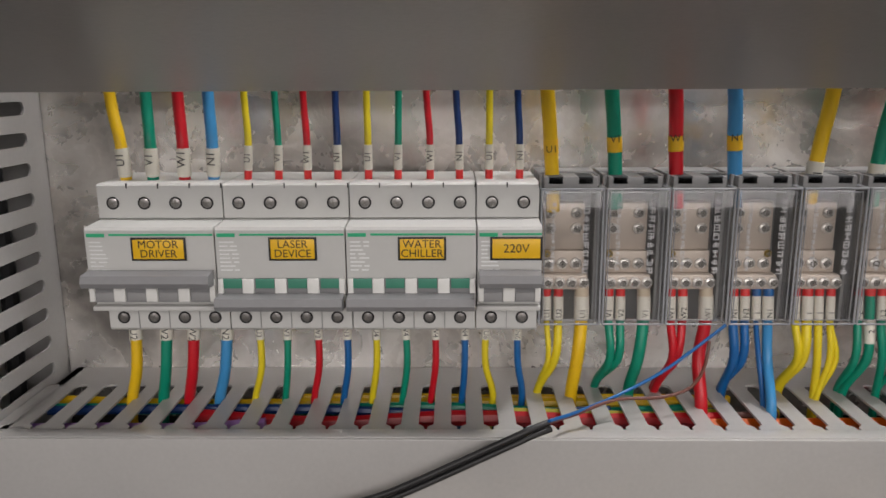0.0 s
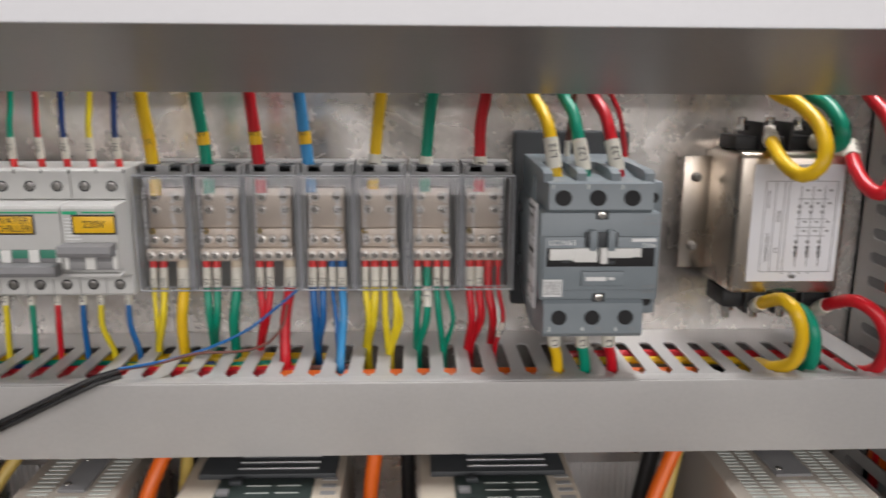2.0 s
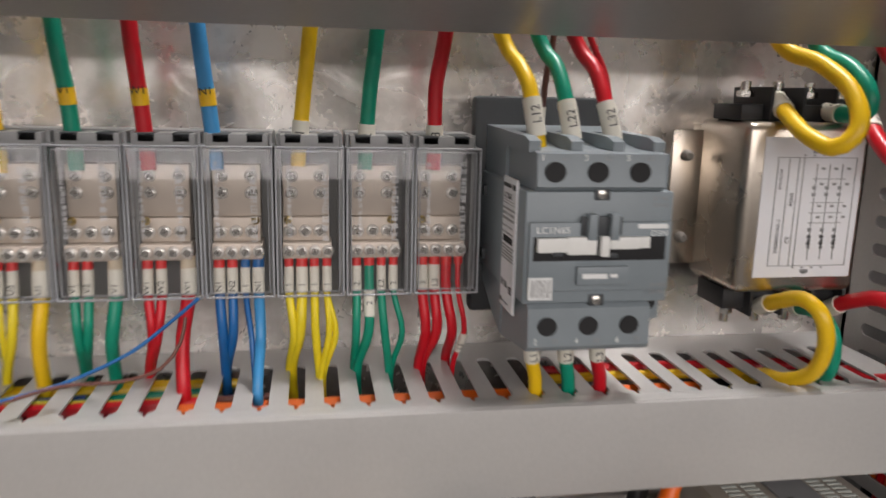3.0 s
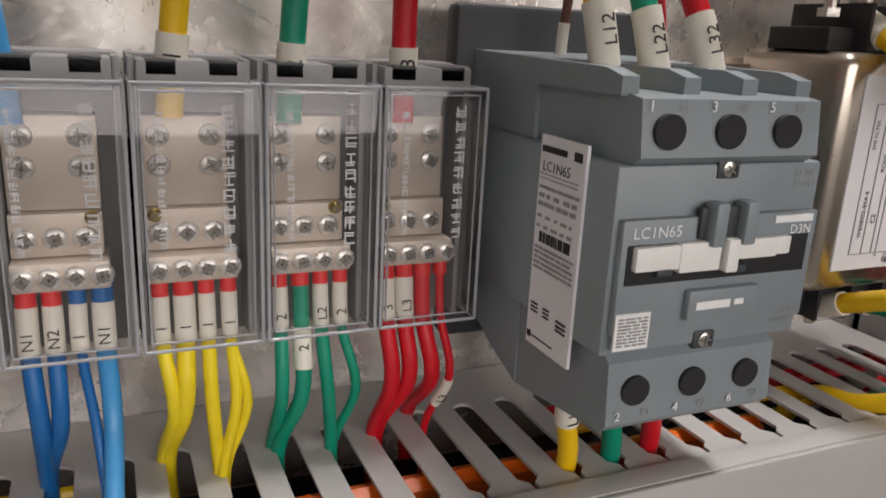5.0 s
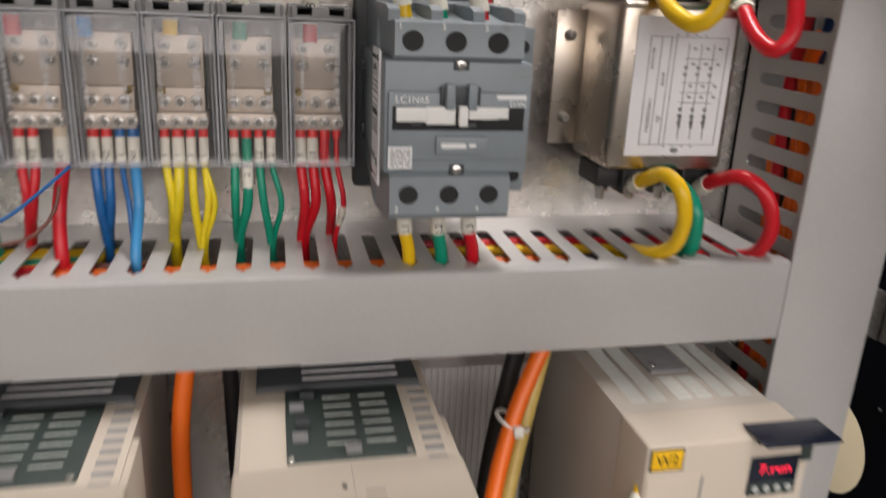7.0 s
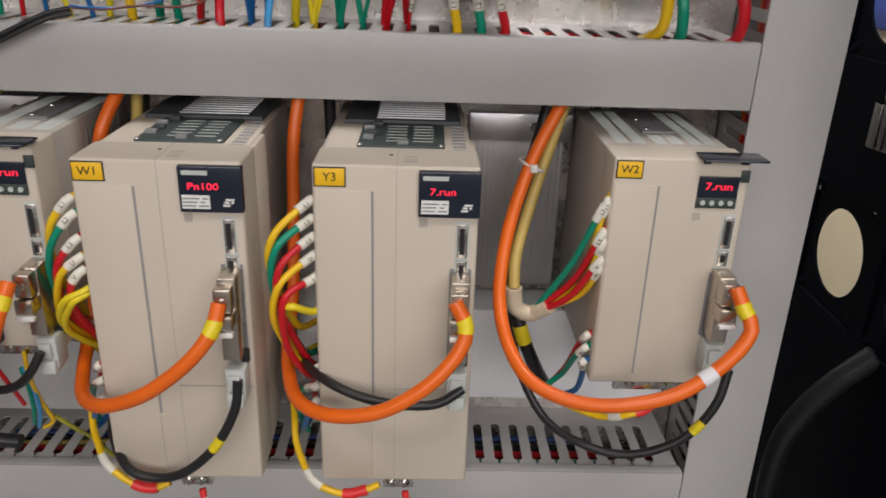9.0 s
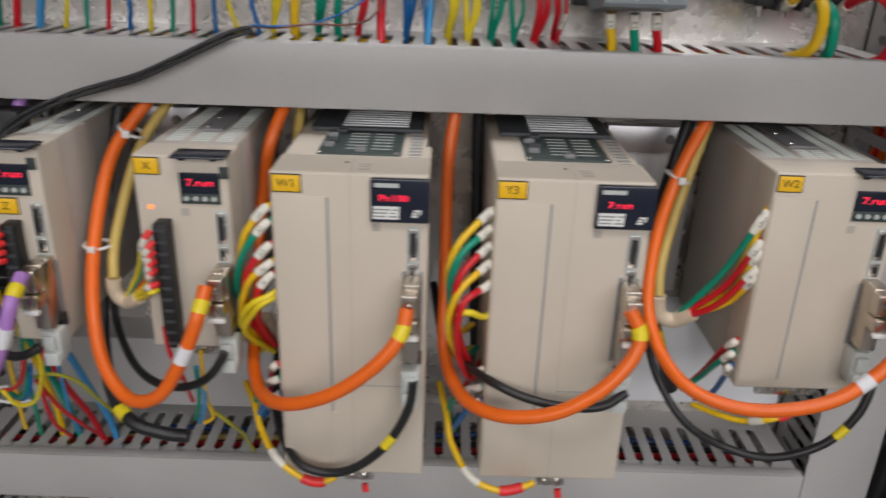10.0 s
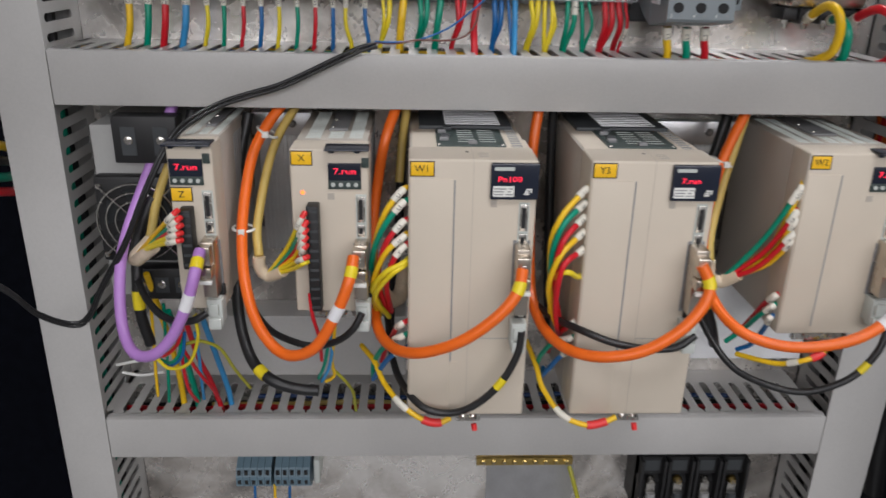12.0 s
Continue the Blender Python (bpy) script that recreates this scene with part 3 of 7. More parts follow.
def contactor():
    c = thing("contactor", (0.555, 0.09, 1.33), "slate grey three-pole contactor with white indicator bar and side label", "contactor")
    x0, x1 = 0.5185, 0.5925
    part("mounting_plate", box(0.514, 0.598, 0.088, 0.100, 1.326, 1.461, 0.003), M_CONTDARK, c)
    part("base", prism([(0.040, 1.4168), (0.088, 1.4168), (0.088, 1.4440), (0.040, 1.4430)], x0 + 0.0030, 0.590), M_CONT, c, "", False)
    part("lower_base", prism([(0.040, 1.3592), (0.040, 1.3275), (0.060, 1.3340), (0.088, 1.3480), (0.088, 1.3592)], x0 + 0.0030, 0.590), M_CONT, c, "", False)
    part("body", box(x0 + 0.0003, x1, -0.0115, 0.0875, 1.3595, 1.4165, 0.0012), M_CONT, c)
    for z in (1.4060, 1.3680):
        part("side_clip", box(x0 - 0.0016, x0 + 0.001, 0.070, 0.0755, z - 0.003, z + 0.003, 0.0005), M_CONTDARK, c)
    low = prism([(0.04, 1.3270), (0.04, 1.3592), (-0.0100, 1.3592), (-0.0125, 1.3572), (-0.0140, 1.3375), (-0.0110, 1.3345)], x0 + 0.0035, 0.584)
    part("lower_housing", low, M_CONT, c, "", False)
    up = prism([(0.04, 1.4168), (-0.0110, 1.4168), (-0.0145, 1.4190), (-0.0125, 1.4350), (-0.0080, 1.4358), (0.012, 1.4358), (0.04, 1.4385)], x0 + 0.0045, 0.5862)
    part("upper_housing", up, M_CONT, c, "", False)
    for k in range(4):
        cx = 0.5235 + 0.0207 * k
        fin = prism([(0.04, 1.435), (-0.0060, 1.435), (-0.0060, 1.4405), (0.002, 1.4425), (0.04, 1.4430)], cx - 0.0028, cx + 0.0028)
        part("barrier", fin, M_CONT, c, "", False)
    for k in range(3):
        cx = 0.5315 + 0.0208 * k
        # Wells are raised black discs; the depth's shade is only their colour.
        part("screw_well", rod((cx, -0.0150, 1.4262), (cx, -0.006, 1.4262), 0.0050, n=20), M_HOLE_SHADE, c)
        part("screw_well", rod((cx, -0.0142, 1.3480), (cx, -0.006, 1.3480), 0.0048, n=20), M_HOLE_SHADE, c)
        letters(str(2 * k + 1), 0.0042, M_PALEINK, c, (cx - 0.0060, -0.0137, 1.4330))
        letters("L%d" % (k + 1), 0.0032, M_GREYINK, c, (cx + 0.0050, -0.0137, 1.4330))
        letters(str(2 * k + 2), 0.0042, M_PALEINK, c, (cx - 0.0060, -0.0146, 1.3405))
        letters("T%d" % (k + 1), 0.0032, M_GREYINK, c, (cx + 0.0040, -0.0146, 1.3405))
    part("aux_terminal", box(0.586, 0.5985, 0.008, 0.05, 1.409, 1.4335, 0.0012), M_CONT, c)
    part("aux_terminal", box(0.584, 0.5965, 0.004, 0.05, 1.345, 1.3625, 0.0012), M_CONT, c)
    part("screw_well", rod((0.5925, 0.0076, 1.423), (0.5925, 0.012, 1.423), 0.0035), M_HOLE_SHADE, c)
    part("screw_well", rod((0.5905, 0.0036, 1.354), (0.5905, 0.008, 1.354), 0.0035), M_HOLE_SHADE, c)
    for z in (1.4150, 1.3610):
        part("screw_notch", box(0.5520, 0.5600, -0.0122, -0.005, z - 0.003, z + 0.003, 0.0008), M_CONTDARK, c)
        screw((0.556, -0.0120, z), 0.0026, c, M_STEEL, 0.001)
    # raised centre with the indicator window
    part("face_panel", box(x0 + 0.002, x1 - 0.001, -0.0142, -0.011, 1.3665, 1.4015, 0.0008), M_CONT, c)
    part("window", box(x0 + 0.0040, x1 - 0.0040, -0.0146, -0.0138, 1.3822, 1.3942, 0.0002), M_HOLE_SHADE, c)
    part("indicator_bar", box(x0 + 0.0055, x0 + 0.0335, -0.0168, -0.0142, 1.3868, 1.3940, 0.0005), M_WHITE, c)
    part("indicator_bar", box(x0 + 0.0200, x0 + 0.0345, -0.0172, -0.0142, 1.3856, 1.3946, 0.0006), M_WHITE, c)
    box_b = box(x0 + 0.0362, x0 + 0.0408, -0.0180, -0.0142, 1.3846, 1.3950, 0.0008)
    part("indicator_tab", box_b, M_WHITE, c)
    part("indicator_bar", box(x0 + 0.0414, x0 + 0.0560, -0.0168, -0.0142, 1.3882, 1.3944, 0.0005), M_WHITE, c)
    part("indicator_bar", box(x0 + 0.0555, x0 + 0.0615, -0.0164, -0.0142, 1.3886, 1.3944, 0.0005), M_WHITE, c)
    part("indicator_notch", box(x0 + 0.013, x0 + 0.018, -0.0170, -0.0150, 1.3850, 1.3872, 0.0004), M_CONTDARK, c)
    for dx in (-0.0055, 0.0055):
        part("hook", box(0.5555 + dx - 0.0022, 0.5555 + dx + 0.0022, -0.0190, -0.0135, 1.3932, 1.4062, 0.0007), M_CONT, c)
    part("hook_bed", box(0.5455, 0.5655, -0.0156, -0.0135, 1.3950, 1.4045, 0.0005), M_CONTDARK, c)
    part("logo_plate", box(0.5440, 0.5700, -0.0168, -0.0135, 1.3700, 1.3795, 0.0008), M_CONT, c)
    part("logo_bar", box(0.5465, 0.5590, -0.0172, -0.0166, 1.3735, 1.3760, 0), M_PALEINK, c, "", False)
    part("logo_bar", box(0.5605, 0.5640, -0.0172, -0.0166, 1.3740, 1.3758, 0), M_PALEINK, c, "", False)
    part("indicator_rest", box(0.5590, 0.5640, -0.0162, -0.0144, 1.3838, 1.3862, 0.0004), M_CONTDARK, c)
    letters("LC1N65", 0.0048, M_PALEINK, c, (x0 + 0.0135, -0.0144, 1.3975))
    part("logo_bar", box(x1 - 0.0185, x1 - 0.0035, -0.0148, -0.0140, 1.3983, 1.4005, 0), M_PALEINK, c, "", False)
    letters("D3N", 0.0042, M_PALEINK, c, (x1 - 0.0075, -0.0144, 1.3957))
    for s, z in (("21 NC", 1.4130), ("13 NO", 1.4095), ("14 NO", 1.3690), ("22 NC", 1.3655)):
        letters(s, 0.0030, M_GREYINK, c, (x1 - 0.0065, -0.0117 if z > 1.40 else -0.0144, z))
    # square code label: plain speckled patch
    q = part("square_label", box(x0 + 0.0022, x0 + 0.0140, -0.0150, -0.0142, 1.3625, 1.3738, 0), M_PALEINK, c, "", False)
    bars(9, x0 + 0.0032, x0 + 0.0132, 1.3635, 1.3728, -0.0150, M_GREYINK, q, 0.5, 8)
    # side label
    lab = part("side_label", box(x0 - 0.0007, x0 + 0.0004, -0.0030, 0.0225, 1.3455, 1.4160, 0), M_PAPER, c, "white side label with small black print", False)
    rnd = random.Random(4)

    def mark(ya, yb, za, zb, bm):
        return box(x0 - 0.0010, x0 - 0.0006, ya, yb, za, zb, 0, bm)

    for z, h, gaps in ((1.4000, 0.0010, 0.0008), (1.3975, 0.0014, 0.0030), (1.3948, 0.0014, 0.0014), (1.3905, 0.0010, 0.0040), (1.3872, 0.0010, 0.0034), (1.3800, 0.0009, 0.0010), (1.3783, 0.0009, 0.0010), (1.3766, 0.0009, 0.0010), (1.3749, 0.0009, 0.0010), (1.3732, 0.0009, 0.0010)):
        row = bmesh.new()
        y = 0.0212
        while y > 0.000:
            l = rnd.uniform(0.0010, 0.0036)
            mark(max(-0.0015, y - l), y, z - h, z, row)
            y -= l + rnd.uniform(0.4, 1.0) * gaps
        part("small_print", row, M_GREYINK, lab, "", False)
    code = bmesh.new()
    y = 0.019
    while y > 0.001:
        l = rnd.uniform(0.0003, 0.0010)
        mark(y - l, y, 1.3815, 1.3850, code)
        y -= l + rnd.uniform(0.0003, 0.0009)
    part("code_strip", code, M_INK, lab, "", False)
    for ya, yb, za, zb in ((0.0072, 0.0212, 1.4108, 1.4128), (-0.0010, 0.0030, 1.4104, 1.4132), (0.0195, 0.0215, 1.3478, 1.3500), (0.0060, 0.0190, 1.3486, 1.3490)):
        part("logo_bar", mark(ya, yb, za, zb, None), M_INK, lab, "", False)
    for za in (1.4036, 1.4022):
        part("rule_line", mark(0.0, 0.0220, za, za + 0.0003, None), M_GREYINK, lab, "", False)
    for ya, yb, za, zb in ((0.0165, 0.0205, 1.3572, 1.3612), (0.0095, 0.0130, 1.3572, 1.3612), (-0.0005, 0.0050, 1.3555, 1.3600)):
        sign = bmesh.new()
        for k in range(3):
            mark(ya, yb, za + (zb - za) * k / 3, za + (zb - za) * (k + 0.45) / 3, sign)
        part("symbol", sign, M_INK, lab, "", False)
    oriented_text("LC1N65", 0.0046, M_INK, lab, (x0 - 0.0008, 0.0125, 1.4062), (0, -1, 0), (0, 0, 1))
    lab.location += Vector((0.0, 0.0055, 0.0040))
    c.location += Vector((0.0055, -0.006, -0.0016))
    c.scale = (1.02, 1.0, 0.976)
    return c


contactor()


def mains_filter():
    f = thing("mains_filter", (0.703, 0.1, 1.345), "nickel-plated mains filter box with white circuit label", "mains filter")
    part("case", box(0.6645, 0.7415, 0.0365, 0.0960, 1.3455, 1.4465, 0.0055, None, 4), M_NICKEL, f)
    for s, a, b in ((0, 0.6450, 0.6650), (1, 0.7410, 0.7560)):
        part("flange", box(a, b, 0.0880, 0.0905, 1.3530, 1.4390, 0.0006), M_NICKEL, f)
        for z in (1.4230, 1.3705):
            screw((0.6540 if s == 0 else 0.7490, 0.088, z), 0.0036, f, M_CROSS, 0.006)
    part("bracket", box(0.668, 0.739, 0.0955, YP, 1.350, 1.442, 0.001), M_NICKEL, f)
    lab = part("label", box(0.6750, 0.7365, 0.0358, 0.0368, 1.3555, 1.4380, 0), M_PAPER, f, "white paper label with a circuit diagram", False)
    bm = bmesh.new()
    y0, y1 = 0.0354, 0.0359

    def line(x0, x1, z0, z1):
        box(x0, x1, y0, y1, z0, z1, 0, bm)

    for x in (0.6835, 0.7325, 0.6905, 0.6965, 0.6995):
        line(x - 0.0002, x + 0.0002, 1.3625, 1.4265)
    line(0.6835, 0.7325, 1.4263, 1.4267)
    line(0.6835, 0.7325, 1.3623, 1.3627)
    for x in (0.708, 0.716, 0.724):
        line(x - 0.0002, x + 0.0002, 1.366, 1.423)
        for z in (1.383, 1.379, 1.375, 1.404, 1.408):
            line(x - 0.0016, x + 0.0006, z, z + 0.002)
    for z in (1.388, 1.394, 1.400, 1.414):
        line(0.706, 0.727, z, z + 0.0004)
    for x in (0.712, 0.720, 0.728):
        for z in (1.391, 1.3975, 1.4105, 1.4195):
            line(x - 0.0011, x + 0.0011, z, z + 0.0014)
        for k in range(4):
            rod((x - 0.004, y0, 1.3735 + 0.0021 * k), (x - 0.004, y1, 1.3735 + 0.0021 * k), 0.0011, bm, 8)
    for zc, s in ((1.4300, 1), (1.3592, -1)):
        line(0.7045, 0.7095, zc - 0.0011, zc + 0.0011)
        line(0.7058, 0.7082, zc + s * 0.0011 - 0.0006, zc + s * 0.0011 + 0.0010)
        for k in range(4):
            line(0.699 + 0.006 * k, 0.7004 + 0.006 * k, zc - s * 0.0022 - 0.0004, zc - s * 0.0022 + 0.0004)
    part("diagram", bm, M_GREYINK, lab, "", False)
    oriented_text("EMI FILTER", 0.0026, M_INK, lab, (0.6862, 0.0355, 1.414), (0, 0, 1), (-1, 0, 0))
    oriented_text("WB38002-55A-S", 0.0030, M_INK, lab, (0.6875, 0.0355, 1.380), (0, 0, 1), (-1, 0, 0))
    oriented_text("ROHS", 0.0030, M_INK, lab, (0.6940, 0.0355, 1.402), (0, 0, 1), (-1, 0, 0))
    oriented_text("CE", 0.0034, M_INK, lab, (0.6940, 0.0355, 1.378), (0, 0, 1), (-1, 0, 0))
    for s, z0, z1 in ((1, 1.4465, 1.4600), (-1, 1.3325, 1.3455)):
        part("terminal_block", box(0.666, 0.740, 0.050, 0.082, z0, z1 - (0.004 if s > 0 else 0), 0.001), M_BLACKPL, f)
        for k in range(4):
            cx = 0.671 + 0.0200 * k
            ze = z1 if s > 0 else z0
            part("bolt", rod((cx, 0.056, ze), (cx, 0.056, ze + s * 0.009), 0.0030, n=12), M_STEEL, f)
            part("nut", rod((cx, 0.056, ze), (cx, 0.056, ze + s * 0.0035), 0.0050, n=6), M_STEEL, f)
            part("barrier", box(cx + 0.0086, cx + 0.0106, 0.043, 0.084, min(z0, z0 + s * 0.003), z1 + (0.006 if s > 0 else 0), 0.0006), M_BLACKPL, f)
    f.location += Vector((0.0045, 0.0, -0.001))
    f.scale = (1.025, 1.0, 1.0)
    return f


mains_filter()


# ---- servo drives ----
def seven_digits(body, at, size, parent):
    return letters(body, size, M_LED, parent, at, 90, 0, 0, 1.25)


def tag_sticker(body, x, z, y, parent, w=0.0215, h=0.0138):
    b = part("sticker_border", box(x, x + w, y - 0.0006, y + 0.0002, z - h, z, 0.0002), M_INK, parent)
    part("sticker", box(x + 0.0009, x + w - 0.0009, y - 0.0010, y - 0.0004, z - h + 0.0009, z - 0.0009, 0.0002), M_STICKER, b)
    letters(body, 0.0085, M_INK, b, (x + w / 2, y - 0.0012, z - h / 2))
    return b


def ports(x, y, z, parent):
    """Two small dark sockets in a pale recess."""
    part("port_recess", box(x - 0.0048, x + 0.0048, y - 0.0006, y + 0.0004, z - 0.043, z, 0), M_CONN, parent, "", False)
    for a, b in ((0.0015, 0.0265), (0.0290, 0.0405)):
        p = part("port", box(x - 0.0036, x + 0.0036, y - 0.0022, y, z - b, z - a, 0.0005), M_STEEL, parent)
        part("port_opening", box(x - 0.0020, x + 0.0014, y - 0.0026, y - 0.0021, z - b + 0.003, z - a - 0.003, 0), M_HOLE_SHADE, p, "", False)
    part("port_frame", box(x - 0.0048, x + 0.0048, y - 0.0012, y, z - 0.0288, z - 0.0268, 0.0002), M_CONN, parent)


def io_connector(x, y, z0, z1, parent):
    """Metal-shelled plug with a cable clamp, and its latch."""
    p = part("plug_shell", box(x - 0.0062, x + 0.0062, y - 0.020, y, z0, z1, 0.0012), M_NICKEL, parent, "metal plug shell")
    m = z0 + (z1 - z0) * 0.72
    part("clamp", box(x - 0.0070, x + 0.0050, y - 0.030, y - 0.014, m - 0.004, m + 0.014, 0.0015), M_NICKEL, p)
    part("clamp", box(x - 0.0075, x + 0.0055, y - 0.033, y - 0.016, m - 0.016, m - 0.005, 0.0015), M_NICKEL, p)
    part("clamp_bar", box(x - 0.0072, x + 0.0058, y - 0.0345, y - 0.030, m - 0.020, m - 0.0165, 0.0006), M_WHITE, p)
    screw((x - 0.001, y - 0.030, m + 0.005), 0.0028, p, M_STEEL, 0.001)
    part("thumb_screw", rod((x + 0.002, y - 0.012, z0 - 0.004), (x + 0.002, y, z0 + 0.003), 0.0026), M_STEEL, p)


def encoder_plug(x, y, z, parent):
    p = part("grey_plug", box(x - 0.0072, x + 0.0072, y - 0.016, y + 0.001, z, z + 0.026, 0.0015), M_CONN, parent, "pale grey cable plug")
    part("latch", box(x - 0.0050, x + 0.0040, y - 0.0190, y - 0.015, z + 0.010, z + 0.022, 0.0010), M_CONN, p)
    part("plug_neck", box(x - 0.0060, x + 0.0060, y - 0.0200, y - 0.004, z - 0.003, z + 0.008, 0.0012), M_CONN, p)
    part("plug_back", box(x - 0.003, x + 0.008, y - 0.004, y + 0.001, z + 0.025, z + 0.036, 0.001), M_BLACKPL, p)


def top_vents(x0, x1, y0, y1, z, rows, cols, parent, material=None, share=0.45):
    for i in range(rows):
        for j in range(cols):
            a = x0 + (x1 - x0) * (j + 0.12) / cols
            b = x0 + (x1 - x0) * (j + 0.88) / cols
            c = y0 + (y1 - y0) * (i + 0.25) / rows
            d = y0 + (y1 - y0) * (i + 0.25 + share) / rows
            part("vent", box(a, b, c, d, z - 0.0002, z + 0.0004, 0), material or M_HOLE_SHADE, parent, "", False)


def big_drive(x0, tag, digits):
    w, yf, z0, z1 = 0.113, -0.114, 0.966, 1.224
    x1 = x0 + w
    d = thing("servo_drive", (x0, 0.09, z0), "tall beige servo drive with navy display and yellow %s sticker" % tag, "servo drive", "row of servo drives")
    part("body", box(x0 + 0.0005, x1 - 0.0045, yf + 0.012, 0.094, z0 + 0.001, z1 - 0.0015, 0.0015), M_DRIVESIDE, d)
    part("front_cover", box(x0, x1, yf, yf + 0.045, z0, z1, 0.0022, None, 3), M_DRIVE, d)
    part("cover_seam", box(x0 + 0.0564, x0 + 0.0568, yf - 0.0002, yf + 0.044, z0 + 0.001, z1 + 0.0002, 0), M_DRIVESIDE, d, "", False)
    part("cover_edge", box(x1 - 0.0070, x1 - 0.0004, yf + 0.045, yf + 0.085, z0 + 0.004, z1 - 0.002, 0.0012), M_DRIVE, d)
    part("groove", box(x0 + 0.0398, x0 + 0.0412, yf - 0.0004, yf + 0.001, z0 + 0.060, z1 - 0.0185, 0), M_GREYINK, d, "", False)
    part("groove_ledge", box(x0 + 0.0395, x0 + 0.0455, yf - 0.0007, yf + 0.001, z0 + 0.0585, z0 + 0.0600, 0), M_DRIVE, d, "", False)
    part("raised_panel", box(x0 + 0.0016, x0 + 0.0397, yf - 0.0008, yf + 0.001, z0 + 0.004, z1 - 0.0180, 0.0006), M_DRIVE, d)
    part("seam", box(x0 + 0.0569, x1 - 0.002, yf - 0.0003, yf + 0.001, z0 + 0.0845, z0 + 0.0850, 0), M_GREYINK, d, "", False)
    # top
    part("top_plate", box(x0 + 0.003, x1 - 0.004, yf + 0.040, 0.06, z1 - 0.003, z1 - 0.0008, 0.0006), M_DRIVE, d)
    tb = part("vent_board", box(x0 + 0.026, x0 + 0.090, -0.066, 0.004, z1 - 0.002, z1 + 0.0010, 0.0008), M_PCB, d)
    top_vents(x0 + 0.044, x0 + 0.084, -0.056, 0.000, z1 + 0.0010, 6, 2, tb, M_CONN, 0.10)
    for k, (bx, by) in enumerate(((0.029, -0.050), (0.031, -0.036), (0.028, -0.020), (0.034, -0.006), (0.055, -0.063))):
        part("connector_block", box(x0 + bx, x0 + bx + 0.008, by, by + 0.006, z1 + 0.0008, z1 + 0.0040, 0.0005), M_CONTDARK if k % 2 else M_MIDGREY, tb)
    for sx in (0.028, 0.087):
        screw((x0 + sx, -0.064, z1 + 0.001), 0.002, tb, M_STEEL, 0.0008, "screw", (0, 0, 1))
    top_vents(x0 + 0.094, x0 + 0.107, -0.075, 0.010, z1 - 0.0006, 9, 1, d, M_GREYINK)
    top_vents(x0 + 0.060, x0 + 0.072, -0.108, -0.090, z1 + 0.0001, 3, 1, d, M_DRIVESIDE)
    part("top_pip", rod((x0 + 0.052, -0.088, z1 - 0.001), (x0 + 0.052, -0.088, z1 + 0.0004), 0.0014), M_HOLE_SHADE, d)
    part("heat_sink", box(x0 + 0.010, x0 + 0.104, 0.006, 0.092, z1 - 0.003, z1 + 0.0030, 0.001), M_CONTDARK, d)
    for k in range(9):
        part("fin", box(x0 + 0.036, x0 + 0.092, 0.012 + 0.0088 * k, 0.0138 + 0.0088 * k, z1 + 0.003, z1 + 0.0042, 0.0003), M_ALU, d)
    # display
    dx = x0 + 0.0715
    q = part("display", box(dx, x1 + 0.0005, yf - 0.0040, yf + 0.004, z1 - 0.0350, z1 - 0.0025, 0.0010), M_NAVY, d, "navy display window with red digits")
    part("logo_bar", box(dx + 0.0030, dx + 0.0200, yf - 0.0046, yf - 0.0039, z1 - 0.0085, z1 - 0.0055, 0), M_CONN, q, "", False)
    seven_digits(digits, (dx + 0.0165, yf - 0.0046, z1 - 0.0165), 0.0068, q)
    pl = part("rating_plate", box(dx + 0.0020, dx + 0.0205, yf - 0.0047, yf - 0.0039, z1 - 0.0320, z1 - 0.0225, 0), M_WHITE, q, "", False)
    bars(3, dx + 0.0028, dx + 0.0195, z1 - 0.0312, z1 - 0.0235, yf - 0.0047, M_GREYINK, pl, 0.4, 5)
    for lx, lz, lw in ((0.0310, 0.0248, 0.0056), (0.0300, 0.0268, 0.0034), (0.0345, 0.0268, 0.0018), (0.0292, 0.0288, 0.0046)):
        part("logo_mark", box(dx + lx, dx + lx + lw, yf - 0.0047, yf - 0.0039, z1 - lz - 0.0013, z1 - lz, 0), M_WHITE, q, "", False)
    part("square_mark", box(dx + 0.001, dx + 0.0065, yf - 0.0004, yf + 0.001, z1 - 0.0430, z1 - 0.0365, 0), M_DRIVESIDE, d, "", False)
    tag_sticker(tag, x0 + 0.0012, z1 - 0.0018, yf, d)
    ports(x1 - 0.0105, yf, z1 - 0.0385, d)
    part("plug_recess", box(x1 - 0.0185, x1 - 0.0035, yf - 0.0005, yf + 0.001, z1 - 0.1440, z1 - 0.0740, 0), M_MIDGREY, d, "", False)
    io_connector(x1 - 0.0110, yf, z1 - 0.140, z1 - 0.076, d)
    encoder_plug(x1 - 0.0110, yf, z1 - 0.176, d)
    # earth screws under the cover
    part("earth_plate", box(x0 + 0.048, x0 + 0.072, yf + 0.004, yf + 0.010, z0 - 0.010, z0 + 0.004, 0.0006), M_STEEL, d)
    for sx in (0.0545, 0.0645):
        screw((x0 + sx, yf + 0.004, z0 - 0.004), 0.0044, d, M_STEEL, 0.005, "earth_screw")
    part("red_stub", rod((x0 + 0.0655, yf - 0.002, z0 - 0.009), (x0 + 0.0665, yf - 0.004, z0 - 0.015), 0.0028), WIRE["ferrule"], d, "red insulated lug stub")
    return d


big_drive(0.2870, "W1", "Pn100")
big_drive(0.4465, "Y3", "7.run")


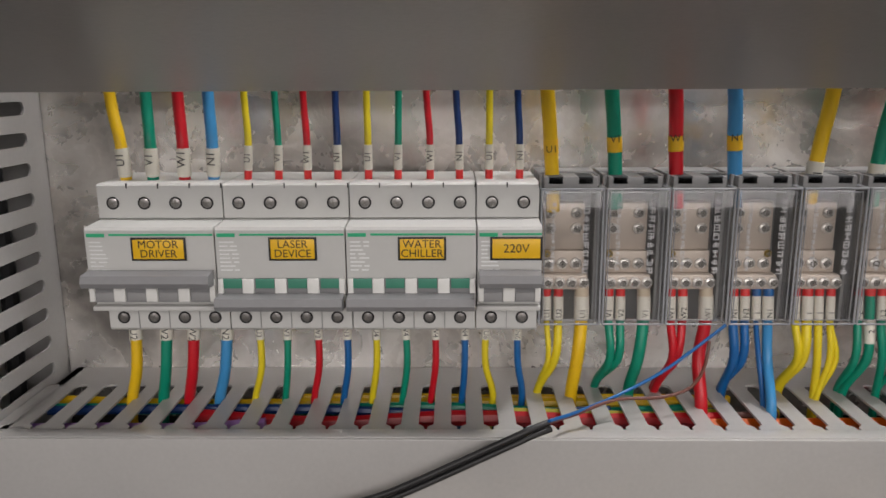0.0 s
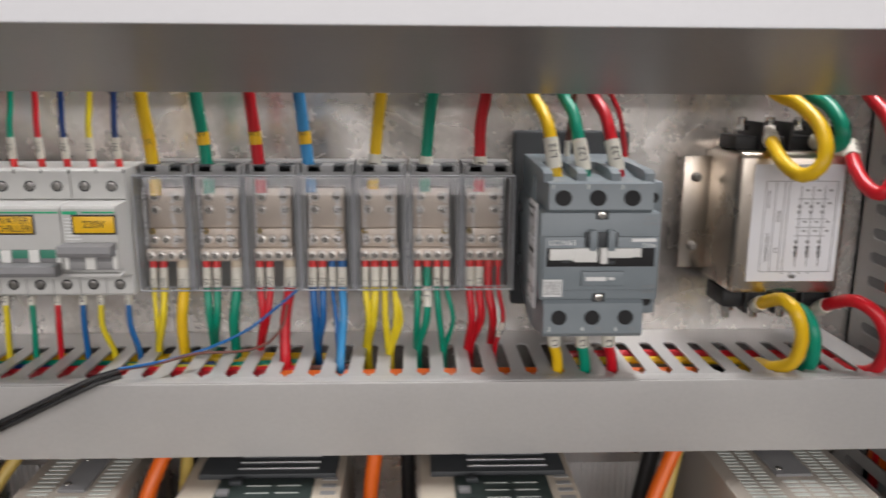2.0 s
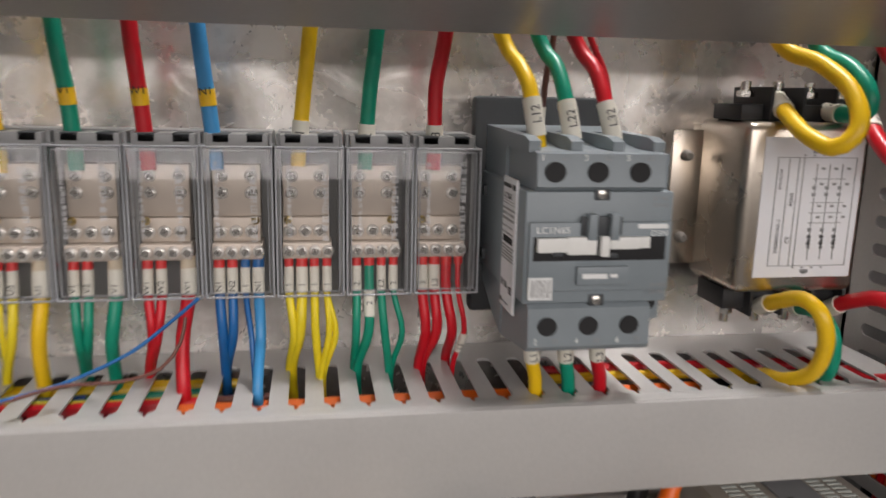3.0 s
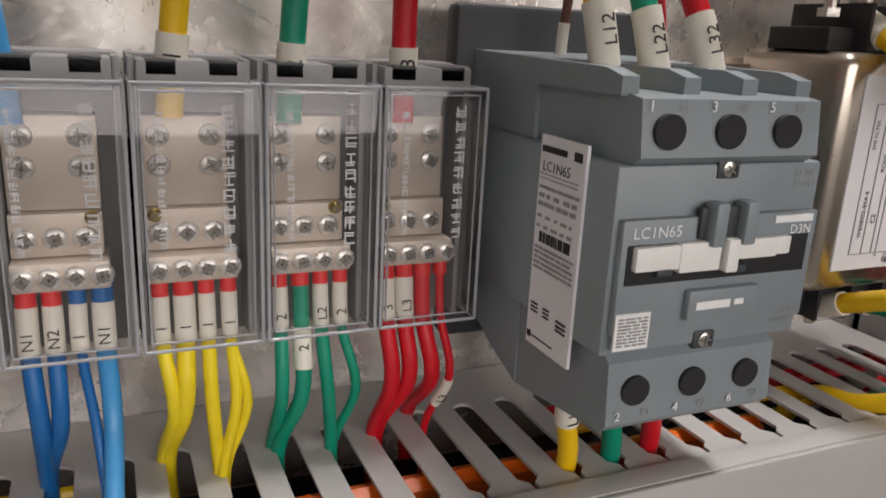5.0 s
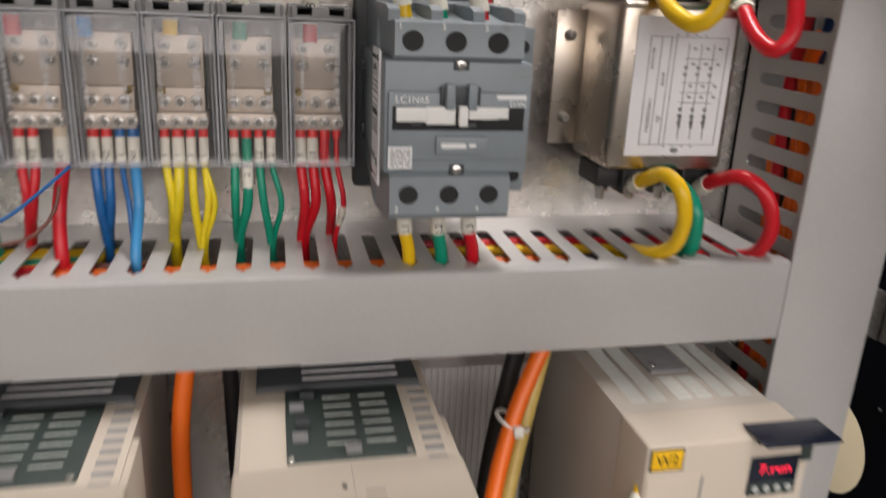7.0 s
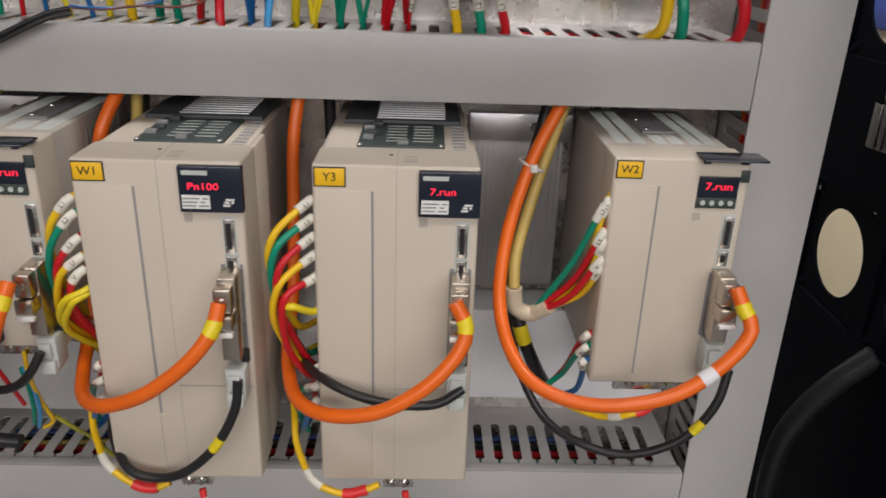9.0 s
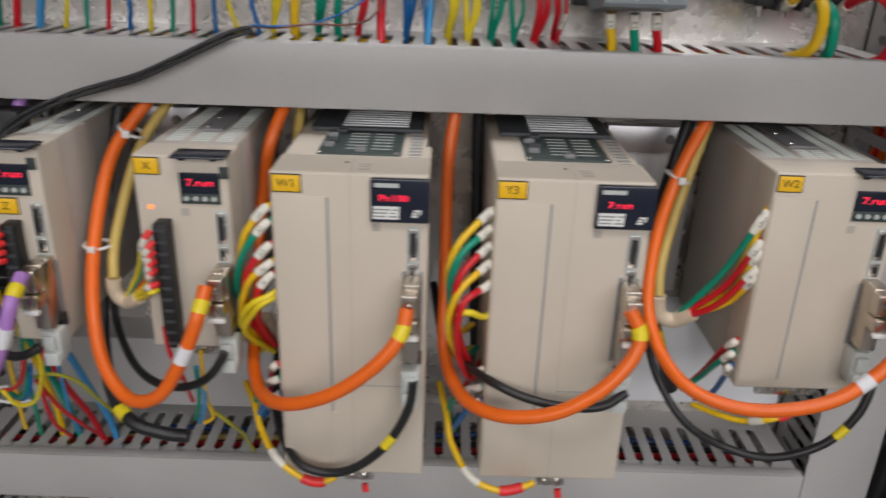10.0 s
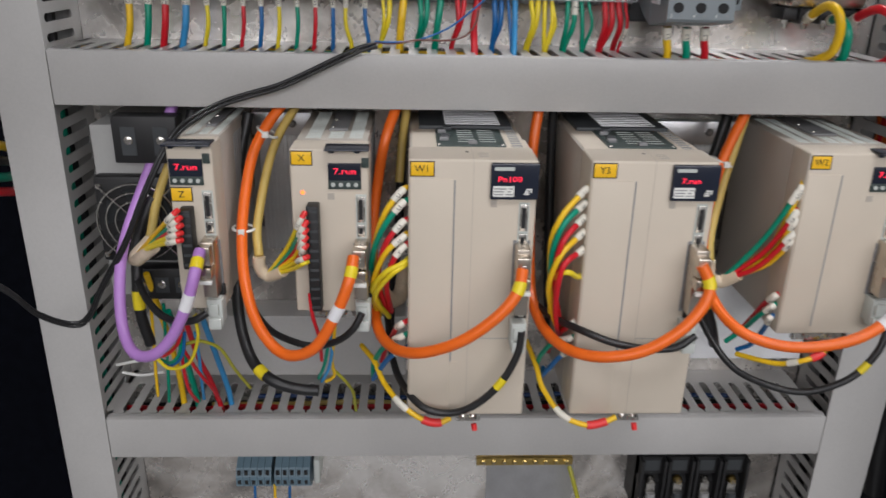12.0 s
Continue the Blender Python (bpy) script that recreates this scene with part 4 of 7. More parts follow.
def flap_display(x, z, y, parent, flap_w):
    q = part("display", box(x, x + 0.0295, y - 0.0012, y + 0.002, z - 0.0285, z - 0.0125, 0.0003), M_NAVY, parent, "display window with red digits")
    seven_digits("7.run", (x + 0.0150, y - 0.0016, z - 0.0200), 0.0078, q)
    k = part("key_panel", box(x, x + 0.0295, y - 0.0014, y + 0.002, z - 0.0365, z - 0.0286, 0.0003), M_PCB, parent)
    for i in range(4):
        part("key", rod((x + 0.0045 + 0.0068 * i, y - 0.0024, z - 0.0322), (x + 0.0045 + 0.0068 * i, y, z - 0.0322), 0.0019), M_CONN, k)
    part("dark_socket", box(x + 0.0300, x + 0.0365, y - 0.0012, y + 0.001, z - 0.0165, z - 0.0075, 0.0003), M_PCB, parent)
    lid = bmesh.new()
    box(x - 0.002, x + flap_w * 1.1, y - 0.013, y + 0.010, z + 0.0012, z + 0.0030, 0.0008, lid)
    box(x + 0.001, x + 0.006, y - 0.003, y + 0.006, z - 0.003, z + 0.0014, 0.0006, lid)
    box(x + flap_w * 0.7, x + flap_w * 0.84, y - 0.003, y + 0.006, z - 0.003, z + 0.0014, 0.0006, lid)
    part("flap", lid, M_NAVY, parent, "raised smoky flap of the display")


def small_drive(x0, w, yf, z0, z1, tag, tag_at, display_x, flap_w, port_x, grille):
    x1 = x0 + w
    d = thing("servo_drive", (x0, 0.09, z0), "slim beige servo drive with red digits and yellow %s sticker" % tag, "servo drive", "row of servo drives")
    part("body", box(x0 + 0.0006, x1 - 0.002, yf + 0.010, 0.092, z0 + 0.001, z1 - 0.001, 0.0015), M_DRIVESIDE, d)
    part("front_cover", box(x0, x1, yf, yf + 0.035, z0, z1, 0.0020, None, 3), M_DRIVE, d)
    tag_sticker(tag, tag_at[0], tag_at[1], yf, d, 0.0195, 0.0135)
    flap_display(display_x, z1, yf, d, flap_w)
    ports(port_x, yf, z1 - 0.0415, d)
    part("plug_recess", box(port_x - 0.0078, port_x + 0.0078, yf - 0.0005, yf + 0.001, z1 - 0.142, z1 - 0.0885, 0), M_MIDGREY, d, "", False)
    io_connector(port_x, yf, z1 - 0.138, z1 - 0.084, d)
    encoder_plug(port_x + 0.001, yf, z1 - 0.168, d)
    part("square_mark", box(display_x - 0.001, display_x + 0.005, yf - 0.0004, yf + 0.001, z1 - 0.0465, z1 - 0.0405, 0), M_DRIVESIDE, d, "", False)
    # side louvres and top vents
    for k in range(9):
        part("louvre", box(x1 - 0.0024, x1 - 0.0012, 0.004 + 0.0085 * k, 0.0075 + 0.0085 * k, z0 + 0.03, z1 - 0.012, 0), M_GREYINK, d, "", False)
    top_vents(x0 + w * 0.1, x0 + w * 0.36, yf + 0.045, 0.08, z1 - 0.0008, grille[0], grille[1], d, grille[2])
    top_vents(x0 + w * 0.68, x0 + w * 0.92, yf + 0.045, 0.08, z1 - 0.0008, grille[0], grille[1], d, grille[2])
    part("top_plate", box(x0 + w * 0.40, x0 + w * 0.66, yf + 0.078, 0.085, z1 - 0.002, z1 + 0.001, 0.0006), M_MIDGREY, d)
    top_vents(x0 + w * 0.40, x0 + w * 0.66, yf + 0.045, yf + 0.074, z1 - 0.0008, 5, grille[1], d, grille[2])
    for sy in (0.086, 0.120):
        screw((x0 + w * 0.45, yf + sy, z1 + 0.001), 0.0022, d, M_STEEL, 0.001, "screw", (0, 0, 1))
    for sx in (0.35, 0.62):
        screw((x0 + w * sx, yf + 0.006, z0 - 0.004), 0.0040, d, M_STEEL, 0.004, "earth_screw")
    part("earth_plate", box(x0 + w * 0.22, x0 + w * 0.75, yf + 0.006, yf + 0.012, z0 - 0.010, z0 + 0.004, 0.0006), M_STEEL, d)
    return d


drive_w2 = small_drive(0.658, 0.099, -0.078, 1.037, 1.224, "W2", (0.6595, 1.2220), 0.7205, 0.040, 0.7475, (24, 2, M_CONN))
part("groove", box(0.6915, 0.6928, -0.0784, -0.077, 1.046, 1.203, 0), M_GREYINK, drive_w2, "", False)
part("raised_panel", box(0.6595, 0.6912, -0.0788, -0.077, 1.042, 1.2035, 0.0006), M_DRIVE, drive_w2)
drive_x = small_drive(0.181, 0.070, -0.088, 1.066, 1.225, "X", (0.1820, 1.2235), 0.2150, 0.034, 0.2440, (22, 1, M_CONN))
part("status_lamp", rod((0.1915, -0.0890, 1.1850), (0.1915, -0.087, 1.1850), 0.0018), M_LAMP, drive_x, "glowing orange lamp")
drive_z = small_drive(0.074, 0.040, -0.090, 1.069, 1.228, "Z", (0.0745, 1.1895), 0.0755, 0.036, 0.1070, (22, 1, M_CONN))


def plug_strip(x, y, z0, z1, parent, n):
    """Black plug-in terminal strip with screw pockets."""
    p = part("terminal_strip", box(x - 0.0055, x + 0.0055, y - 0.014, y + 0.001, z0, z1, 0.0012), M_BLACKPL, parent, "black plug-in terminal strip")
    for k in range(n):
        z = z0 + (z1 - z0) * (k + 0.5) / n
        part("pocket", box(x - 0.0035, x + 0.0045, y - 0.0146, y - 0.013, z - 0.0013, z + 0.0013, 0), M_CONTDARK, p, "", False)
    return p


plug_strip(0.2010, -0.088, 1.072, 1.176, drive_x, 11)
plug_strip(0.0885, -0.090, 1.115, 1.172, drive_z, 6)


# ---- things behind the drives ----
def power_unit():
    u = thing("power_supply", (0.02, 0.09, 1.04), "silver power supply with finger-guarded fan and black terminal blocks", "power supply")
    part("case", box(-0.028, 0.068, 0.004, 0.108, 1.040, 1.224, 0.0015), M_SUPPLY, u)
    fan = part("fan_frame", box(-0.026, 0.058, -0.012, 0.004, 1.085, 1.176, 0.004), M_BLACKPL, u)
    part("fan_well", rod((0.016, -0.0126, 1.130), (0.016, -0.010, 1.130), 0.040, n=32), M_HOLE_SHADE, fan)
    part("fan_hub", rod((0.016, -0.0140, 1.130), (0.016, -0.011, 1.130), 0.014, n=24), M_CONTDARK, fan)
    for k in range(5):
        a = 2 * math.pi * k / 5
        blade = bmesh.new()
        vs = []
        for rr, da, yy in ((0.014, -0.25, -0.0150), (0.037, -0.05, -0.0150), (0.036, 0.75, -0.0128), (0.014, 0.55, -0.0128)):
            vs.append(blade.verts.new((0.016 + rr * math.cos(a + da), yy, 1.130 + rr * math.sin(a + da))))
        blade.faces.new(vs)
        bmesh.ops.solidify(blade, geom=blade.faces[:], thickness=0.001)
        part("blade", blade, M_CONTDARK, fan)
    for r in (0.012, 0.022, 0.031, 0.040):
        ring = [Vector((0.016 + r * math.cos(2 * math.pi * k / 40), -0.0185, 1.130 + r * math.sin(2 * math.pi * k / 40))) for k in range(41)]
        part("guard_ring", tube_on(ring, 0.0010, None, 6), M_STEEL, fan)
    for k in range(4):
        a = math.pi / 4 + k * math.pi / 2
        part("guard_arm", rod((0.016, -0.0182, 1.130), (0.016 + 0.051 * math.cos(a), -0.0165, 1.130 + 0.051 * math.sin(a)), 0.0010, None, 6), M_STEEL, fan)
        screw((0.016 + 0.051 * math.cos(a), -0.0125, 1.130 + 0.051 * math.sin(a)), 0.0032, fan, M_STEEL, 0.004)
    for z0, z1, n in ((1.190, 1.236, 2), (1.043, 1.078, 3)):
        t = part("terminal_block", box(0.000, 0.062, -0.014, 0.010, z0, z1, 0.0015), M_BLACKPL, u)
        for k in range(n):
            cx = 0.000 + 0.062 * (k + 0.5) / n
            part("pocket", box(cx - 0.007, cx + 0.007, -0.0146, -0.012, z0 + 0.008, z1 - 0.010, 0), M_CONTDARK, t, "", False)
            screw((cx, -0.0146, (z0 + z1) / 2), 0.0045, t, M_STEEL, 0.002)
    return u


power_unit()


def finned_plate(x0, x1, z0, z1, y):
    f = thing("finned_plate", (x0, YP, z0), "ribbed aluminium cooling plate on the panel between the drives", "cooling plate", "cooling plates behind the drives")
    part("backing", box(x0, x1, y, YP, z0, z1, 0.0006), M_RIB, f)
    n = int((x1 - x0) / 0.0046)
    for k in range(n):
        a = x0 + (x1 - x0) * (k + 0.25) / n
        part("rib", box(a, a + 0.0021, y - 0.0014, y, z0, z1, 0.0002), M_RIB, f)
    part("bracket", box(x0 - 0.004, x1 + 0.004, y - 0.016, y + 0.002, z1 - 0.001, z1 + 0.024, 0.001), M_ALU, f)
    screw(((x0 + x1) / 2 + 0.012, y - 0.016, z1 + 0.012), 0.0045, f, M_DARKSTEEL, 0.004)


finned_plate(0.566, 0.652, 1.045, 1.196, 0.092)
finned_plate(0.120, 0.176, 1.060, 1.200, 0.092)
# Shelf whitened to stand for the bright reflection on the panel there.
structure("trim_shelf_bright", box(0.566, 0.770, 0.060, YP, 0.930, 1.030, 0.0015), M_SHELF_LIT, "bent sheet shelf under the drives, bright reflection put into its colour", "bracket")
structure("trim_shelf_grey", box(-0.02, 0.284, 0.064, YP, 0.905, 0.985, 0.0015), M_PAINT, "grey painted bent sheet under the slim drives", "bracket")


# ---- devices below the lower duct ----
def rail_terminals(x0, n):
    t = thing("terminal_block", (x0, 0.09, 0.72), "blue-grey rail terminals in two tiers", "terminal block", "terminals on the lower panel")
    for k in range(n):
        a = x0 + 0.0090 * k
        s = part("segment", prism([(YP, 0.724), (0.078, 0.730), (0.072, 0.742), (0.060, 0.744), (0.060, 0.758), (0.066, 0.768), (0.080, 0.775), (YP, 0.775)], a, a + 0.0085), M_TEALTERM, t, "", False)
        for z in (0.764, 0.750):
            part("wire_entry", box(a + 0.0022, a + 0.0062, 0.0592, 0.0615, z - 0.003, z + 0.003, 0), M_HOLE_SHADE, s, "", False)


rail_terminals(0.068, 5)
rail_terminals(0.117, 5)
tagged(part("end_clamp", box(0.166, 0.173, 0.072, YP, 0.738, 0.774, 0.001), M_CONN), "pale grey end clamp beside the rail terminals", "clamp")


def earth_bar():
    b = thing("earth_bar", (0.38, 0.08, 0.755), "brass earth bar with a row of screws", "earth bar")
    part("bar", box(0.378, 0.506, 0.082, 0.094, 0.757, 0.768, 0.0008), M_BRASS, b)
    for k in range(9):
        screw((0.387 + 0.0138 * k, 0.082, 0.7625), 0.0042, b, M_BRASS, 0.003)
    for x in (0.383, 0.500):
        part("standoff", box(x - 0.004, x + 0.004, 0.094, YP, 0.757, 0.768, 0.0005), M_STEEL, b)


earth_bar()
for k in range(4):
    fx = 0.588 + 0.036 * k
    fh = thing("fuse_holder", (fx, 0.09, 0.70), "black open terminal with cable bolt on the lower panel", "fuse holder", "row of fuse holders")
    part("body", prism([(YP, 0.70), (0.070, 0.70), (0.062, 0.715), (0.062, 0.745), (0.070, 0.752), (0.060, 0.760), (0.060, 0.785), (YP, 0.785)], fx, fx + 0.034), M_BLACKPL, fh, "", False)
    for dx in (0.0, 0.030):
        part("side_wall", box(fx + dx, fx + dx + 0.004, 0.050, 0.075, 0.704, 0.785, 0.0008), M_BLACKPL, fh)
    part("pocket", box(fx + 0.007, fx + 0.027, 0.0590, 0.0610, 0.765, 0.781, 0), M_CONTDARK, fh, "", False)
    screw((fx + 0.017, 0.0620, 0.750), 0.0062, fh, M_BRASS if k % 2 else M_STEEL, 0.008)
    part("lug", box(fx + 0.011, fx + 0.023, 0.055, 0.0615, 0.722, 0.748, 0.001), M_STEEL, fh)
    part("cable", tube([(fx + 0.017, 0.054, 0.732), (fx + 0.018 + 0.004 * (k % 2), 0.048, 0.700), (fx + 0.020 - 0.005 * k, 0.046, 0.640)], 0.0055), WIRE["black"], fh)
    part("crimp_sleeve", rod((fx + 0.017, 0.054, 0.734), (fx + 0.0175, 0.051, 0.714), 0.0062), M_CONTDARK if k % 2 else M_GREYINK, fh)
# Sheet added in place of a bright slanted reflection in the panel.
tagged(part("reflection_sheet", box(0.395, 0.515, YP - 0.0012, YP - 0.0002, 0.680, 0.742), M_ALU, None, "", False), "thin bright sheet added for a reflection on the lower panel", "plate")


# ---- wire builders ----
def stretch(line, a, b):
    """The stretch of a line between two distances from its start."""
    out, d = [], 0.0
    for p, q in zip(line, line[1:]):
        l = (q - p).length
        if d + l >= a and d <= b:
            t0, t1 = max(0, (a - d) / l), min(1, (b - d) / l)
            if not out:
                out.append(p.lerp(q, t0))
            out.append(p.lerp(q, t1))
        d += l
    return out


def total(line):
    return sum((q - p).length for p, q in zip(line, line[1:]))


def sleeve(name, line, a, b, r, material, parent, text="", size=0.0, up=None, down=False):
    seg = stretch(line, a, b)
    if len(seg) < 2:
        return None
    s = part(name, tube_on(seg, r, None, 12), material, parent)
    if text:
        m = seg[len(seg) // 2] if len(seg) > 2 else (seg[0] + seg[-1]) / 2
        d = (seg[-1] - seg[0]).normalized()
        if d.z < 0 and not down:
            d = -d
        side = Vector((-d.z, 0, d.x))
        n = d.cross(side).normalized()
        if n.y > 0:
            side, n = -side, -n
        oriented_text(text, size or r * 2.3, M_INK, s, m + n * (r + 0.0001), d if up is None else side * -1, side if up is None else d)
    return s


def cable_thing(name, line, r, material, label, category, group, n=10):
    ob = part(name, tube_on(line, r, None, n), material)
    return tagged(ob, label, category, group)


COLOUR = {"lemon": "yellow", "navy": "dark blue", "sky": "light blue", "ferrule": "red", "olive": "yellow-green"}


def breaker_wire(colour, r, text, points):
    line = curve_through(points, 0.005)
    w = cable_thing("wire", line, r, WIRE[colour], "%s wire with white marker sleeve above the breakers" % COLOUR.get(colour, colour), "wire", "wires above the breakers")
    if r < 0.003:
        sleeve("ferrule", line, 0.001, 0.0145, r * 1.12, WIRE["ferrule"], w)
        sleeve("marker_sleeve", line, 0.0145, 0.0290, r * 1.25, M_SLEEVE, w, text, 0.0050)
    else:
        sleeve("marker_sleeve", line, 0.0110, 0.0275, r * 1.18, M_SLEEVE, w, text, 0.0068)


def breaker_tail(colour, r, text, points):
    line = curve_through(points, 0.005)
    w = cable_thing("wire", line, r, WIRE[colour], "%s wire with white marker sleeve dropping into the duct" % COLOUR.get(colour, colour), "wire", "wires below the breakers")
    sleeve("marker_sleeve", line, 0.0, 0.0155, r * (1.18 if r > 0.003 else 1.3), M_SLEEVE, w, text, 0.0062 if r > 0.003 else 0.0046, None, True)


def block_wire(colour, r, text, band, points):
    line = curve_through(points, 0.005)
    w = cable_thing("wire", line, r, WIRE[colour], "thick %s wire entering a distribution block from above" % COLOUR.get(colour, colour), "wire", "thick wires above the blocks", 12)
    if band:
        sleeve("marker_band", line, 0.0345, 0.0435, r * 1.06, M_STICKER, w, text, 0.0058, "level")
    else:
        sleeve("marker_sleeve", line, 0.0105, 0.0255, r * 1.16, M_SLEEVE, w, text, 0.0075)


def block_tail(colour, r, end, text, points, low=0.0065):
    line = curve_through(points, 0.005)
    w = cable_thing("wire", line, r, WIRE[colour], "%s wire with marker sleeve leaving a distribution block" % COLOUR.get(colour, colour), "wire", "wires below the blocks")
    tip = {"r": WIRE["ferrule"], "s": M_SHEATH, "b": WIRE["blue"]}[end]
    sleeve("ferrule", line, 0.0, 0.0065, max(r * 1.08, 0.0026), tip, w)
    if text:
        sleeve("marker_sleeve", line, low, low + 0.0145, max(r * 1.15, 0.0027 if low < 0.01 else 0.0021), M_SLEEVE, w, text, 0.0048)


def lug_wire(name, colour, r, span, text, points):
    line = curve_through(points, 0.004)
    w = cable_thing(name, line, r, WIRE[colour], "%s %s curving from its terminal" % (COLOUR.get(colour, colour), name.replace("_", " ")), "wire", "", 12)
    if span[1]:
        sleeve("marker_sleeve", line, span[0], span[1], r * 1.2, M_SLEEVE, w, text, min(0.0075, r * 1.6))


def round_cable(label, colour, r, bands, points):
    line = curve_through(points, 0.006)
    c = cable_thing("cable", line, r, M_SHEATH if colour == "sheath" else WIRE[colour], label, "cable", "", 14)
    l = total(line)
    for col, a, b in bands:
        sleeve("tag", line, a * l, b * l, r * 1.10, M_PAPER if col == "white" else WIRE["lemon"], c)


def fan_wire(colour, r, text, points):
    line = curve_through(points, 0.004)
    w = cable_thing("wire", line, r, WIRE[colour], "%s wire with white marker sleeve at a drive terminal" % COLOUR.get(colour, colour), "wire", "wires fanning into the drives")
    if text:
        if r < 0.0025:
            sleeve("ferrule", line, 0.0, 0.006, r * 1.2, WIRE["ferrule"], w)
        sleeve("marker_sleeve", line, 0.006, 0.0195, r * 1.3, M_SLEEVE, w, text, 0.0045)


def earth_lead(colour, r, lug, points):
    line = curve_through(points, 0.004)
    r = r if lug or r > 0.0029 else 0.0018
    w = cable_thing("earth_wire" if lug else "wire", line, r, WIRE[colour], "%s %s" % (COLOUR.get(colour, colour), "earth wire with red lug under a drive" if lug else "thin loose wire above the lower duct"), "wire", "earth wires" if lug else "loose wires above the lower duct")
    l = total(line)
    if lug:
        sleeve("marker_sleeve", line, l * 0.56, l * 0.68, r * 1.25, M_SLEEVE, w)
        sleeve("lug_sleeve", line, l * 0.80, l * 0.93, r * 1.5, WIRE["ferrule"], w)
        sleeve("lug", line, l * 0.93, l, r * 0.8, M_STEEL, w)


# ---- cables lying in the ducts ----
def duct_cable(colour, r, y, z, x0, x1, label, seed):
    rnd = random.Random(seed)
    n = max(3, int((x1 - x0) / 0.07))
    y, z = y + 0.010, 1.2915 - r if z > 1.27 else z
    pts = [(x0 + (x1 - x0) * k / n, y + rnd.uniform(-0.003, 0.003), z + rnd.uniform(-0.002, 0.001)) for k in range(n + 1)]
    cable_thing("duct_cable", curve_through(pts, 0.012), r, WIRE[colour], label, "cable", "cables lying in the ducts", 8)


for i, (col, r, y, z, a, b) in enumerate((
        ("yellow", 0.0036, 0.056, 1.279, -0.05, 0.37), ("green", 0.0036, 0.047, 1.277, -0.05, 0.36), ("red", 0.0050, 0.034, 1.274, 0.04, 0.37),
        ("yellow", 0.0026, 0.064, 1.280, 0.10, 0.38), ("purple", 0.0046, 0.022, 1.272, -0.05, 0.09), ("navy", 0.0030, 0.041, 1.272, -0.05, 0.30),
        ("black", 0.0050, 0.070, 1.268, -0.05, 0.76), ("orange", 0.0078, 0.029, 1.280, 0.350, 0.650), ("olive", 0.0030, 0.040, 1.277, 0.24, 0.37),
        ("red", 0.0030, 0.062, 1.272, 0.56, 0.77), ("black", 0.0060, 0.045, 1.268, 0.30, 0.77), ("yellow", 0.0030, 0.046, 1.281, 0.56, 0.70),
        ("red", 0.0034, 0.058, 1.281, 0.58, 0.77), ("green", 0.0026, 0.072, 1.265, 0.36, 0.60), ("orange", 0.0060, 0.033, 1.262, 0.60, 0.78), ("brown", 0.0022, 0.034, 1.283, 0.25, 0.40))):
    duct_cable(col, r, y, z, a, b, "%s cable lying inside the upper duct" % COLOUR.get(col, col), i)
for i, (col, r, y, z, a, b) in enumerate((("red", 0.004, 0.040, 0.868, -0.05, 0.77), ("green", 0.0035, 0.030, 0.864, 0.25, 0.77), ("black", 0.006, 0.055, 0.862, -0.05, 0.77), ("tan", 0.003, 0.048, 0.870, 0.05, 0.30), ("navy", 0.003, 0.064, 0.870, 0.1, 0.7))):
    duct_cable(col, r, y, z, a, b, "%s cable lying inside the lower duct" % COLOUR.get(col, col), 40 + i)


def upright_cable(colour, r, x, y, z0, z1, seed):
    rnd = random.Random(seed)
    n = 9
    pts = [(x + rnd.uniform(0, 0.002), y + rnd.uniform(-0.006, 0.006), z0 + (z1 - z0) * k / n) for k in range(n + 1)]
    cable_thing("duct_cable", curve_through(pts, 0.015), r, WIRE[colour], "%s cable running up inside a side duct" % COLOUR.get(colour, colour), "cable", "cables lying in the ducts", 8)


for i, (col, r, x, y, a, b) in enumerate((("orange", 0.0064, 0.8085, 0.040, 1.20, 1.410), ("orange", 0.0060, 0.8082, 0.029, 1.18, 1.395), ("red", 0.0040, 0.8065, 0.062, 1.15, 1.70), ("orange", 0.0058, 0.8100, 0.052, 1.20, 1.43), ("orange", 0.0056, 0.8095, 0.068, 1.20, 1.36),
        ("black", 0.0060, 0.815, 0.074, 0.50, 1.70), ("navy", 0.0036, 0.813, 0.050, 1.40, 1.70), ("black", 0.0050, 0.818, 0.036, 0.60, 1.20),
        ("green", 0.0034, -0.078, 0.060, 0.55, 1.25), ("red", 0.0034, -0.078, 0.045, 0.55, 1.12), ("black", 0.0056, -0.082, 0.076, 0.50, 1.60), ("navy", 0.0034, -0.078, 0.034, 0.60, 1.40))):
    upright_cable(col, r, x, y, a, b, 70 + i)


# ---- wires and cables along their runs ----
# wires above and below the breakers
breaker_wire('yellow', 0.0034, 'U1', [(0.0095, 0.0600, 1.4240), (0.0091, 0.0560, 1.4552), (0.0031, 0.0620, 1.4789), (-0.0042, 0.0700, 1.5400), (-0.0042, 0.0800, 1.6200)])
breaker_wire('green', 0.0034, 'V1', [(0.0251, 0.0600, 1.4240), (0.0266, 0.0560, 1.4553), (0.0239, 0.0620, 1.4790), (0.0206, 0.0700, 1.5400), (0.0206, 0.0800, 1.6200)])
breaker_wire('red', 0.0034, 'W1', [(0.0438, 0.0600, 1.4240), (0.0455, 0.0560, 1.4555), (0.0427, 0.0620, 1.4792), (0.0394, 0.0700, 1.5400), (0.0394, 0.0800, 1.6200)])
breaker_wire('sky', 0.0034, 'N1', [(0.0611, 0.0600, 1.4240), (0.0629, 0.0560, 1.4557), (0.0605, 0.0620, 1.4794), (0.0575, 0.0700, 1.5400), (0.0575, 0.0800, 1.6200)])
